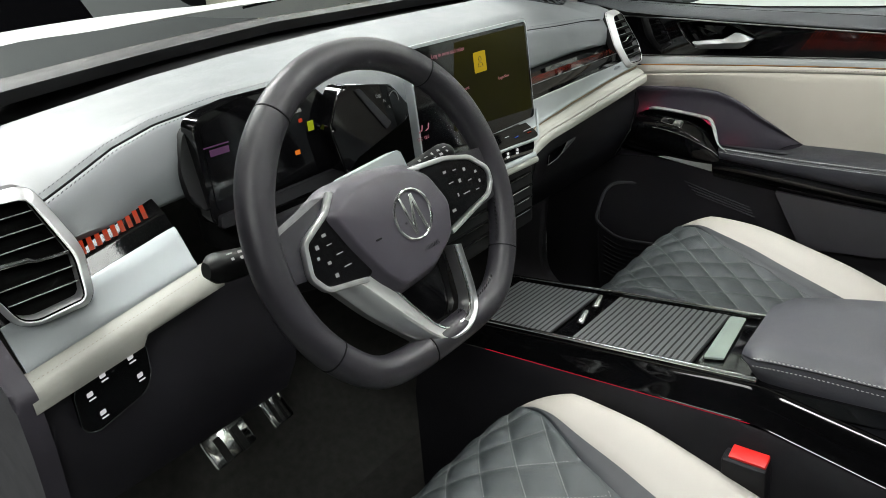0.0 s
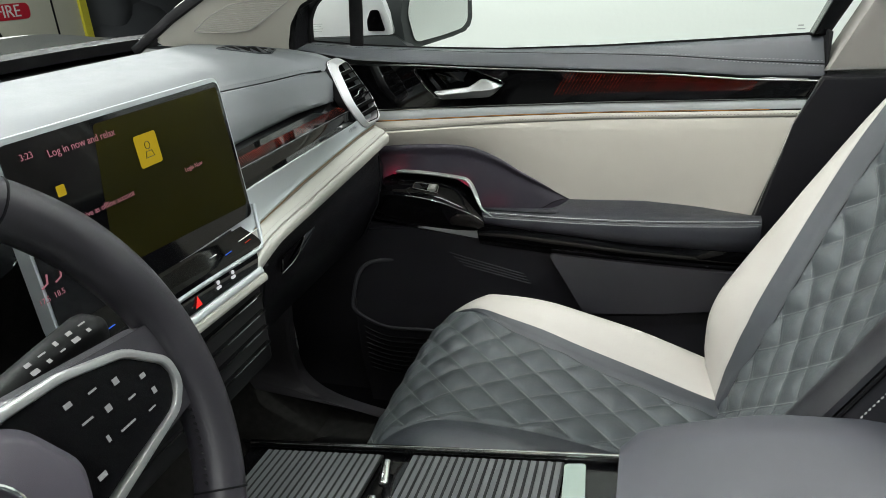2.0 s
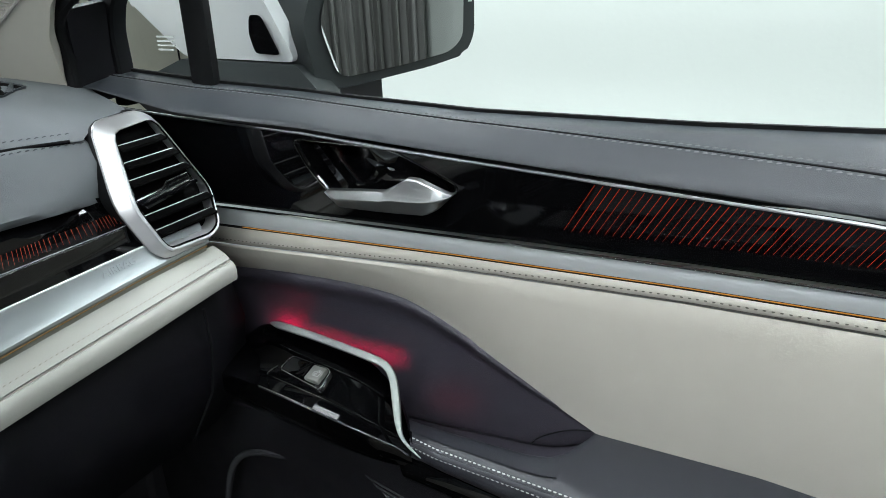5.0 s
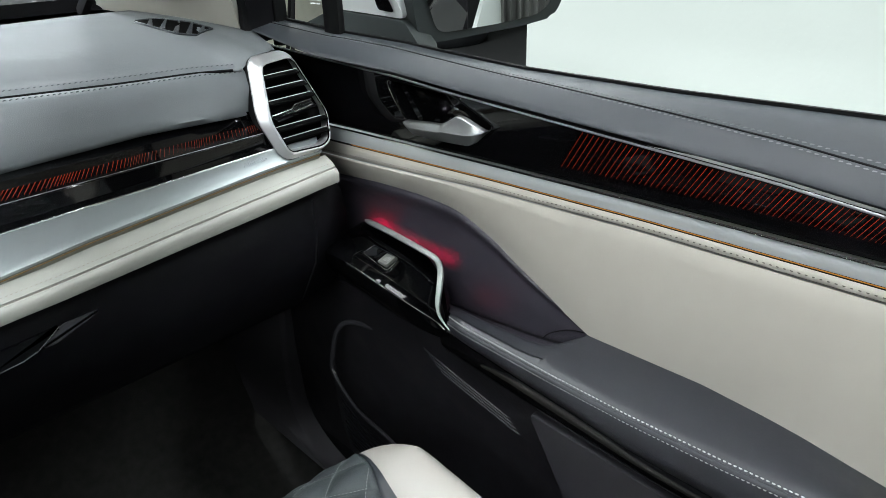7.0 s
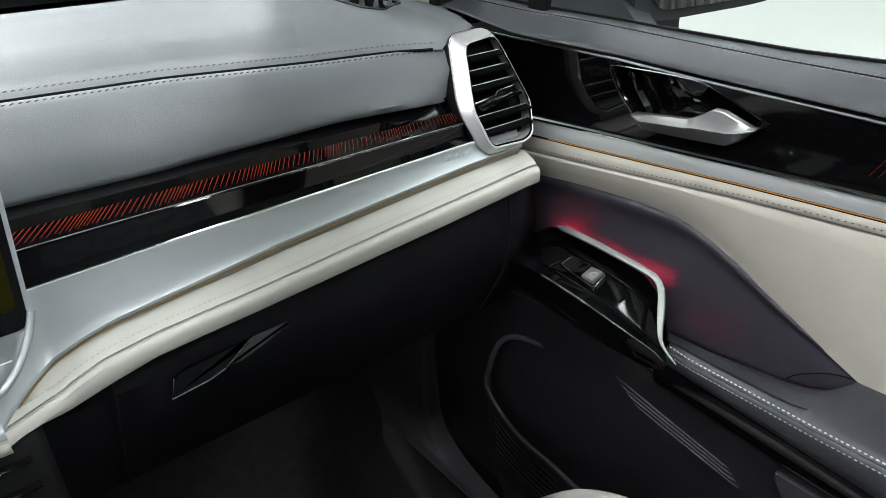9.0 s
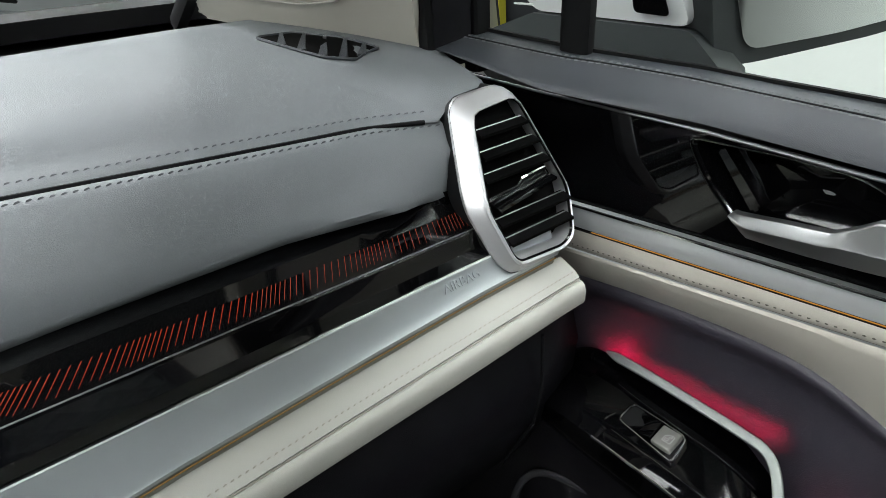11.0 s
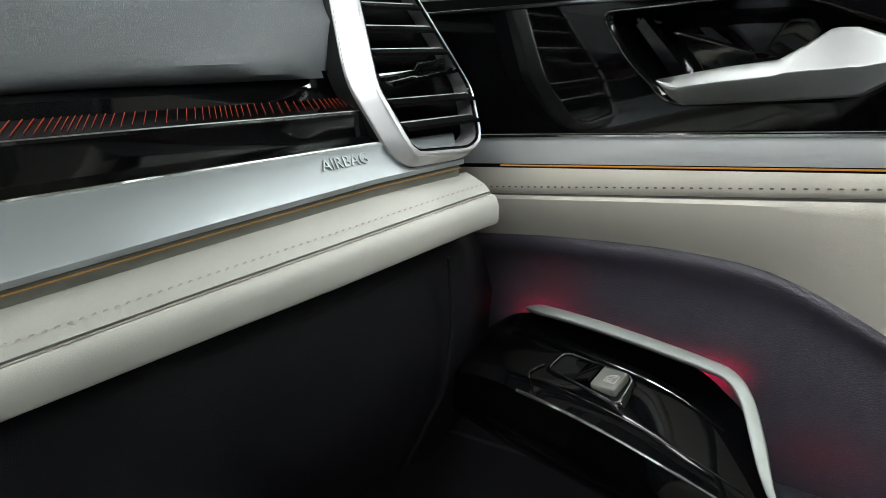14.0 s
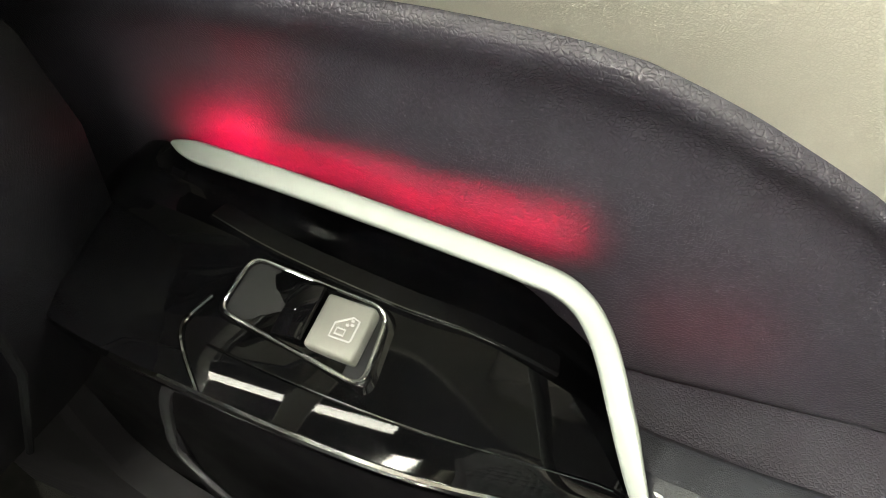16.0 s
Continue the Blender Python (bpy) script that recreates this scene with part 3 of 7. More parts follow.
# gloss band below the armrest, running forward as the pod's underside
gl_x = lambda y, s: tab(y, [(0.66, 0.645), (0.46, 0.634), (0.2, 0.631), (-0.1, 0.640)]) + 0.022 * s * s - 0.003 * math.sin(math.pi * s)
part("lower_gloss_band", thick(strip(0.46, -0.10, 40, GLOSS_TOP, GLOSS_LOW, gl_x, 8), 0.004), BLACK, door, "black gloss band under the armrest")

# lower door
LOW = [(0.90, 0.42), (-0.10, 0.42)]


def low_x(y, s):
    return tab(s, [(0, 0.662), (0.12, 0.668), (0.35, 0.690), (0.7, 0.700), (1, 0.705)]) + tab(y, [(0.9, 0.0), (0.66, 0.0), (0.46, 0.0), (-0.1, 0.0)])


LOW_TOP = [(0.90, 0.87), (0.66, 0.86), (0.46, 0.832), (0.328, 0.819), (0.009, 0.800), (-0.10, 0.794)]
part("lower_panel", thick(strip(0.925, -0.10, 50, LOW_TOP, LOW, low_x, 20), 0.004), DOOR_LOW, door, "charcoal plastic lower door panel")
# raised wedge that covers the rear of the door pocket
wedge = [(0.326, 0.818), (0.004, 0.801), (-0.098, 0.795), (-0.098, 0.745), (0.118, 0.712), (0.259, 0.700)]
part("pocket_wedge", plate(rounded(wedge, 0.006), lambda a, b, d: (0.672 - d, a, b), 0.036, 0.003, 3), WEDGE, door, "charcoal skin wedge beside the door pocket")
part("wedge_foot", plate(rounded([(0.259, 0.696), (0.118, 0.708), (-0.098, 0.741), (-0.098, 0.55), (0.19, 0.56)], 0.01), lambda a, b, d: (0.690 - d, a, b), 0.034, 0.004), DOOR_LOW, door)
# door pocket: a bowed cover with a rounded lip in front of the recess
lip_pts = smooth_path([(0.676, 0.640, 0.772), (0.668, 0.700, 0.765), (0.6605, 0.728, 0.742), (0.657, 0.745, 0.690), (0.652, 0.7425, 0.655), (0.640, 0.675, 0.629), (0.622, 0.583, 0.640), (0.612, 0.511, 0.645), (0.612, 0.36, 0.652), (0.628, 0.24, 0.664)], 8)
# Lip lighter than the door plastic: its edge highlight is in the colour
part("pocket_lip", sweep(lip_pts, ring(0.0042, 0.0030, 10, 2.5), up=(1, 0, 0.3)), LIPMAT, door, "rounded charcoal lip of the door pocket")
low_lip = [p for p in lip_pts if p.z < 0.70 and p.y < 0.7449]
rows = [[p + (Vector((0.690, p.y, 0.40)) - p) * f + Vector((-0.012, 0, 0)) * math.sin(math.pi * f) for f in (0, 0.08, 0.2, 0.4, 0.65, 1)] for p in low_lip]
cover = part("pocket_cover", thick(grid(rows), 0.003), DOOR_LOW, door, "charcoal ribbed cover of the door pocket")
for k in range(9):
    f = 0.10 + 0.055 * k
    part("rib", tube([p + (Vector((0.690, p.y, 0.40)) - p) * f + Vector((-0.0125, 0, 0)) * math.sin(math.pi * f) for p in low_lip[4:44]], 0.0014, 5, up=(1, 0, 0)), DARK, cover)
for k in range(4):
    a = Vector((0.0, 0.530 - 0.009 * k, 0.800 - 0.0095 * k))
    b = Vector((0.0, 0.378 - 0.004 * k, 0.7600 - 0.0075 * k))
    run = []
    for f in (0, 0.04, 0.25, 0.5, 0.75, 0.96, 1):
        q = a.lerp(b, f)
        q.x = low_x(q.y, (tab(q.y, LOW_TOP) - q.z) / (tab(q.y, LOW_TOP) - 0.42)) + (-0.0028 if f in (0, 1) else -0.0052)
        run.append(q)
    part("vent_line", tube(run, 0.0013, 6, up=(1, 0, 0)), WEDGE, door)

# ---- window frame, glass and mirror of that door ----
part("window_frame", plate([(-0.105, 1.19), (-0.080, 1.19), (-0.155, 1.37), (-0.16, 1.62), (-0.22, 1.62), (-0.20, 1.37)], lambda a, b, d: (0.742 - d, a, b), 0.03, 0.004), BLACK, door, "black window frame")
part("window_divider", sweep([(0.6875, 0.6925, 1.188), (0.6865, 0.6905, 1.20), (0.681, 0.6825, 1.27), (0.665, 0.665, 1.45)], ring(0.0125, 0.008, 12, 4), up=(1, 0.3, 0)), MATT, door, "matt black quarter-light divider")
part("front_post", sweep(smooth_path([(0.661, 0.777, 1.18), (0.660, 0.775, 1.225), (0.656, 0.766, 1.262), (0.650, 0.73, 1.298), (0.645, 0.60, 1.365), (0.62, 0.44, 1.45)], 4), ring(0.0095, 0.0095, 12, 4), up=(1, 0, 0)), MATT, door)
part("quarter_trim", thick(grid([[(0.620, 0.7865, 1.185), (0.652, 0.7775, 1.190)], [(0.618, 0.785, 1.23), (0.650, 0.7755, 1.232)], [(0.606, 0.765, 1.275), (0.645, 0.762, 1.280)]]), 0.006), DARK, door, "charcoal trim in the front corner of the window")
part("sill_seal", thick(grid([[belt_pt(y, 0) + Vector((0.001, 0, dz)) for dz in (0.0025, -0.006)] for y in ys]), 0.004), MATT, door)
MARK = mat("grey_etching", (0.42, 0.45, 0.43), 0.6, spread=0.1)
pane = part("window_pane", thick(grid([[(0.742 - 0.16 * (z - 1.17) ** 1.2, y, z) for z in (1.17, 1.3, 1.45, 1.6)] for y in (0.83, 0.4, -0.12)]), 0.003), GLASS, door, "clear side window")
pane.visible_shadow = False
for k in range(2):
    part("etched_mark", box(0.7375, 0.7380, -0.074 + 0.003 * k, -0.062 - 0.001 * k, 1.1985 + 0.0055 * k, 1.2005 + 0.0055 * k), MARK, pane)
for k in range(4):
    part("etched_mark", box(0.7335, 0.7345, 0.782 - 0.003 * (k % 2), 0.806, 1.222 + 0.0045 * k, 1.2238 + 0.0045 * k), MARK, pane)
part("outer_skin", thick(strip(1.0, -1.6, 20, [(1.0, 1.10), (-1.6, 1.13)], [(1.0, 0.4), (-1.6, 0.4)], lambda y, s: 0.79 + 0.06 * math.sin(math.pi * min(1, 0.15 + s)), 10), 0.01), PAINT, door, "white painted outer skin")
part("door_sill_cap", thick(grid([[(0.736, y, tab(y, BELT) - 0.012), (0.755, y, tab(y, BELT) - 0.035), (0.79, y, tab(y, BELT) - 0.075)] for y in ys]), 0.003), MATT, door)

MIR_Y = lambda x: 0.612 - (x - 0.795) * 0.47
mirror = part("mirror_housing", plate(rounded([(0.772, 1.180), (0.800, 1.1795), (0.900, 1.189), (0.946, 1.197), (0.959, 1.218), (0.960, 1.275), (0.936, 1.340), (0.795, 1.335), (0.762, 1.245)], 0.012, 5),
              lambda a, b, d: (a - (d - 0.09) * 0.15 * (a < 0.9), MIR_Y(a) - (d - 0.09) * 0.9, b), 0.09, 0.004, 2), HOUSING, door, "dark grey-green door mirror housing")

# ---- dashboard ----
CX = -0.035
XL, XR = -0.712, 0.624
dash = thing("dashboard", (CX, 0.85, 0.45), "slate leather dashboard with black, silver and cream trim bands", "dashboard")
SEAM_Z = [(-0.70, 1.135), (-0.62, 1.149), (-0.586, 1.161), (-0.533, 1.181), (-0.477, 1.193), (-0.385, 1.199), (-0.30, 1.199), (-0.10, 1.195), (0.0, 1.193), (0.16, 1.190), (0.28, 1.187), (0.42, 1.179), (0.51, 1.178), (0.553, 1.1768), (0.563, 1.1875), (0.64, 1.1875)]
SEAM_Y = [(-0.70, 0.715), (-0.55, 0.728), (-0.3, 0.75), (0.0, 0.748), (0.3, 0.740), (0.42, 0.733), (0.50, 0.717), (0.553, 0.6935), (0.563, 0.6965), (0.600, 0.699), (0.612, 0.715), (0.624, 0.745), (0.64, 0.76)]
BACK_Z = [(-0.72, 1.172), (-0.50, 1.197), (-0.36, 1.211), (-0.22, 1.220), (0.03, 1.228), (0.25, 1.229), (0.46, 1.229), (0.55, 1.227), (0.64, 1.218)]
PAD_Z = [(-0.70, 1.108), (0.0, 1.118), (0.13, 1.120), (0.25, 1.119), (0.30, 1.121), (0.43, 1.126), (0.56, 1.127), (0.64, 1.127)]


def top_pts(x):
    zs, y0, zb = tab(x, SEAM_Z), tab(x, SEAM_Y), tab(x, BACK_Z)
    back = [(1.00, zb - 0.030), (0.957, zb - 0.008), (0.948, zb - 0.0015), (0.938, zb), (0.91, zb - 0.0025)]
    rise = [(y, zs + (zb - zs) * f) for y, f in ((0.87, 0.845), (0.84, 0.76), (0.81, 0.63), (max(0.775, y0 + 0.036), 0.46))]
    near = [(y0 + 0.026, zs + 0.007 + 0.08 * max(0, zb - zs)), (y0 + 0.014, zs + 0.0055), (y0 + 0.004, zs + 0.0015), (y0, zs - 0.002)]
    return [Vector((x, y, z)) for y, z in back + rise + near]


def pad_pts(x):
    zs, y0, zp = tab(x, SEAM_Z), tab(x, SEAM_Y), tab(x, PAD_Z)
    side = lambda z: x if x < 0.5 else 0.5 + (x - 0.5) * (tab(z, [(1.118, 0.5480), (1.131, 0.5495), (1.18, 0.5645)]) - 0.5) / 0.041
    keep = tab(x, [(0.42, 0.60), (0.48, 0.676)])
    back = tab(x, [(0.50, 0.0), (0.541, 0.007)])
    return [Vector((side(z), max(y, keep) + back, z)) for y, z in ((y0, zs - 0.002), (y0 - 0.004, zs - 0.001), (y0 - 0.012, zs - 0.005), (y0 - 0.026, zs - 0.020), (y0 - 0.036, zs - 0.038), (y0 - 0.042, zp + 0.008),
                                           (y0 - 0.040, zp + 0.002), (y0 - 0.030, zp - 0.001), (y0 - 0.016, zp + 0.001))]


xs_all = [XL + (XR - XL) * i / 90 for i in range(91)]
top = part("top_pad", grid([top_pts(x) for x in xs_all]), GREY_DASH, dash, "slate leather dashboard top with a sewn seam", angle=60)
xs_pad = [-0.622 + (0.541 + 0.622) * i / 90 for i in range(91)]
pad = part("face_pad", grid([pad_pts(x) for x in xs_pad]), GREY_DASH, dash, "slate leather dashboard face pad", angle=60)
part("seam_groove", tube([(x, tab(x, SEAM_Y) - 0.0002, tab(x, SEAM_Z) - 0.0012) for x in xs_pad], 0.0017, 6), GROOVE, top)
for sx0, sx1 in ((0.12, 0.546), (-0.62, -0.05)):
    xs_s = [sx0 + (sx1 - sx0) * i / 60 for i in range(61)]
    stitches("stitching", [(x, tab(x, SEAM_Y) + 0.0090, tab(x, SEAM_Z) + 0.0037) for x in xs_s], THREAD_SLATE, top, (0, -0.6, 0.8), step=0.0056, length=0.0038, w=0.0011, slant=0.25)
    stitches("stitching", [(x, tab(x, SEAM_Y) - 0.0075, tab(x, SEAM_Z) - 0.0026) for x in xs_s], THREAD_SLATE, pad, (0, -0.8, 0.6), step=0.0056, length=0.0038, w=0.0011, slant=0.25)

# gloss band: ridge edge with a lit upper slope and a plain lower face, then silver, then cream
RIDGE_Y, SLV_Y = 0.657, 0.647
RIDGE_Z = [(0.10, 1.1055), (0.20, 1.1065), (0.42, 1.1072), (0.56, 1.1072)]
SLV_T = [(0.10, 1.079), (0.122, 1.0812), (0.23, 1.0845), (0.36, 1.0863), (0.54, 1.0895), (0.66, 1.090)]
SLV_B = [(0.084, 0.985), (0.097, 1.003), (0.115, 1.020), (0.133, 1.033), (0.155, 1.041), (0.175, 1.046), (0.21, 1.0505), (0.32, 1.0630), (0.44, 1.0718), (0.535, 1.0780), (0.60, 1.080), (0.66, 1.081)]
CRM_S = [(0.08, 0.988), (0.10, 1.001), (0.118, 1.011), (0.14, 1.022), (0.163, 1.030), (0.204, 1.0362), (0.339, 1.0462), (0.42, 1.0525), (0.594, 1.0645), (0.66, 1.068)]
CRM_L = [(0.060, 0.974), (0.088, 0.981), (0.10, 0.990), (0.115, 0.997), (0.14, 1.004), (0.163, 1.010), (0.196, 1.0172), (0.245, 1.0210), (0.33, 1.0265), (0.43, 1.0330), (0.49, 1.0365), (0.596, 1.0445), (0.66, 1.047)]
X0, X1 = 0.098, 0.560
gl = []
xs_g = [X0 + (X1 - X0) * i / 50 for i in range(51)]
for x in xs_g:
    zp, zr, zs = tab(x, PAD_Z), tab(x, RIDGE_Z), tab(x, SLV_T)
    y0 = tab(x, SEAM_Y)
    yr = RIDGE_Y
    gl.append([(x, y0 - 0.018, zp + 0.003), (x, yr + 0.026, min(zp, zr + 0.0135)), (x, yr + 0.019, zr + 0.0070), (x, yr + 0.0035, zr + 0.0012), (x, yr + 0.0012, zr + 0.0004), (x, yr, zr), (x, yr - 0.0008, zr - 0.0014), (x, yr - 0.0012, (zr + zs) / 2), (x, yr - 0.0022, zs + 0.004), (x, SLV_Y + 0.001, zs)])
gband = part("gloss_band", grid(gl), BLACK, dash, "black gloss band with red lit bars", angle=20)
# Bright tube added as the light streak along the black ridge
part("ridge_edge", tube([(x, RIDGE_Y + 0.0008, tab(x, RIDGE_Z) - 0.0002) for x in xs_g], 0.0008, 8), EDGE_GLINT, gband)
sv = []
xs_v = [0.088 + (0.608 - 0.088) * i / 80 for i in range(81)]
steep = lambda x: tab(x, [(0.12, 0.3), (0.28, 1.0)])
fwd = lambda x: 0.046 * max(0.0, min(1.0, (0.132 - x) / 0.044)) ** 1.3
for x in xs_v:
    f = fwd(x)
    k = steep(x)
    zt, zb = tab(x, SLV_T) + 0.2 * f, tab(x, SLV_B) + 0.6 * f - 0.007 * k
    sv.append([(x, SLV_Y - 0.001 - 0.4 * f, zt + 0.0005), (x, SLV_Y - 0.003 - 0.5 * f, zt - 0.0006), (x, 0.6405 - 0.7 * f + 0.0025 * k, zt + (zb - zt) * 0.3), (x, 0.6322 - 0.9 * f + 0.0065 * k, zt + (zb - zt) * 0.75), (x, 0.6285 - f + 0.0085 * k, zb + 0.0022), (x, 0.6272 - f + 0.0087 * k, zb + 0.0008), (x, 0.6272 - f + 0.0095 * k, zb - 0.002)])
bm = grid(sv)
bm.verts.ensure_lookup_table()
bm.faces.new(bm.verts[-7:])
sband = part("silver_band", bm, SILVER, dash, "satin silver dashboard band", angle=40)
part("chrome_edge", tube([(x, SLV_Y - 0.0015, tab(x, SLV_T) + 0.0002) for x in xs_v], 0.0008, 6), CHROME, sband)
lx = [0.092 + 0.514 * i / 60 for i in range(61)]
# Channel plastic tinted olive: the amber line's light is put into its colour
part("light_channel", grid([[(x, 0.6385 - fwd(x) + 0.006 * (steep(x) - 1) + dy, tab(x, SLV_B) + 0.6 * fwd(x) - 0.007 * steep(x) - dz) for dy, dz in ((0.003, -0.001), (0.0, 0.003), (0.001, 0.010))] for x in lx]), mat("amber_lit_channel", (0.17, 0.17, 0.145), 0.5, spread=0.1), sband)
part("light_line", tube([(x, 0.6370 - fwd(x) + 0.009 * (steep(x) - 1), tab(x, SLV_B) - 0.0042 - 0.007 * steep(x) + 0.6 * fwd(x)) for x in lx], 0.00045, 6), AMBER_DIM, sband, "thin glowing amber light line")
cr = []
xs_c = [0.086 + (0.616 - 0.086) * i / 80 for i in range(81)]
for x in xs_c:
    zb, zs, zl = tab(x, SLV_B) - 0.0035, tab(x, CRM_S), tab(x, CRM_L)
    f = fwd(x)
    k = steep(x)
    cr.append([(x, y - 0.57 * f + 0.0125 * k, z + 0.6 * f - 0.012 * k) for y, z in ((0.629, zb), (0.6235, zb - 0.0022), (0.6145, zs + 0.0048), (0.6100, zs + 0.0006), (0.6112, zs - 0.0012), (0.6075, zs - 0.0016), (0.6050, zs - 0.0036), (0.6038, zs - 0.0066), (0.6034, zs - 0.0090), (0.6040, zl + 0.0035), (0.6050, zl + 0.0012), (0.6085, zl - 0.0005), (0.625, zl - 0.001), (0.650, zl + 0.004))])
bm = grid(cr)
bm.verts.ensure_lookup_table()
bm.faces.new(bm.verts[-14:])
cband = part("cream_band", bm, CREAM_DASH, dash, "cream leather dashboard roll", angle=30)
# Shade in the fold of the dash roll, added as a darker tube
part("fold_crease", tube([(x, 0.6097 - 0.57 * fwd(x) + 0.0125 * steep(x), tab(x, CRM_S) - 0.0010 + 0.6 * fwd(x) - 0.012 * steep(x)) for x in xs_c], 0.0006, 6), THREAD_CREASE, cband)
stitches("stitching", [(x, 0.6138 - 0.57 * fwd(x) + 0.0125 * steep(x), tab(x, CRM_S) + 0.0046 + 0.6 * fwd(x) - 0.012 * steep(x)) for x in xs_c], THREAD_CREASE, cband, (0, -0.5, 0.9), step=0.0044, length=0.0027, w=0.0008, slant=0.2)
words("AIRBAG", basis((0.5195, 0.6417, 1.0825), (1, 0, 0.035), (0, -0.89, 0.46)), 0.0092, SILVER, sband, 0.0004, "airbag_lettering", "raised lettering in the silver")

# red bars in the gloss band
bm, faint = bmesh.new(), bmesh.new()
x = 0.118
k = 0
while x < 0.545:
    u = (x - 0.118) / 0.427
    half = 0.00034 - 0.00020 * u
    zr = tab(x, RIDGE_Z)
    full = (1.0, 0.9)[k % 2]
    lean = 0.015 * (1 - 0.6 * u)
    a, b = Vector((x + lean, RIDGE_Y + 0.0185, zr + 0.0068)), Vector((x, RIDGE_Y + 0.0040, zr + 0.0014))
    b = a.lerp(b, full)
    w = Vector((half, 0, 0))
    up = Vector((0, -0.0003, 0.0006))
    own = bm if u < 0.62 else faint
    own.faces.new([own.verts.new(p) for p in (a - w * 1.3 + up, a + w * 1.3 + up, b + w * 0.6 + up, b - w * 0.6 + up)])
    x += 0.0040 + 0.0012 * math.sin(k * 0.35)
    k += 1
part("light_pattern", bm, RED, gband, "fine glowing red bars", kind="stuff")
part("light_pattern", faint, RED_DIM, gband, "fine dim red bars", kind="stuff")

# lower dashboard
LOWSEC = [(0.656, -0.006), (0.640, -0.022), (0.632, -0.05), (0.640, -0.10), (0.675, -0.17), (0.74, -0.22), (0.84, -0.25)]
rows = []
for i in range(41):
    x = 0.06 + (0.640 - 0.06) * i / 40
    zl = tab(x, CRM_L)
    row = [(x, y, (zl if j < 2 else 1.03) + d) for j, (y, d) in enumerate(LOWSEC)]
    end = max(0.0, min(1.0, (x - 0.598) / 0.034))
    row = [(a, b + 0.010 * end * end, c - (0.014 * end if j < 2 else 0.0)) for j, (a, b, c) in enumerate(row)]
    rows.append(row)
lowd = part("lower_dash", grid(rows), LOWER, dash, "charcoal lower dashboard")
LATCH = [(0.2010, 0.9610), (0.2060, 0.9790), (0.2180, 0.9830), (0.2720, 0.9860), (0.2480, 0.9685), (0.2330, 0.9640)]
latch3 = lambda a, b, d: (a, 0.6262 - d, b)
latch = part("glovebox_latch", plate(rounded(LATCH, 0.003, 3), latch3, 0.003, 0.001), BLACK, lowd, "black glovebox latch with a bright lower rim")
part("latch_rim", tube([Vector(latch3(a, b, 0.0032)) for a, b in (LATCH[1], LATCH[0], LATCH[5], LATCH[4], LATCH[3])], 0.0005, 6), BRUSHED, latch)
part("finger_recess", plate(rounded([(0.2755, 0.9855), (0.252, 0.969), (0.262, 0.967), (0.300, 0.980), (0.312, 0.986)], 0.003, 3), latch3, 0.0012, 0.0008), LIPMAT, latch)
part("glovebox_seam", tube([(0.163, 0.624, 1.005), (0.162, 0.626, 0.975), (0.158, 0.634, 0.93), (0.157, 0.668, 0.865)], 0.0015, 6, up=(1, 0, 0)), GROOVE, lowd)
part("glovebox_seam", tube([(0.578, 0.624, 1.02), (0.580, 0.626, 0.975), (0.578, 0.634, 0.93), (0.572, 0.668, 0.865)], 0.0015, 6, up=(1, 0, 0)), GROOVE, lowd)

# air vents
VENT = [(0.5560, 1.1805), (0.565, 1.1872), (0.606, 1.1885), (0.6165, 1.182), (0.6345, 1.115), (0.6245, 1.081), (0.607, 1.0735), (0.558, 1.0735), (0.5495, 1.083), (0.5405, 1.118), (0.5420, 1.131)]
VIN = [(0.5680, 1.1785), (0.607, 1.1815), (0.6125, 1.1775), (0.6300, 1.116), (0.6195, 1.0865), (0.607, 1.0815), (0.5645, 1.0835), (0.5605, 1.088), (0.5535, 1.120)]


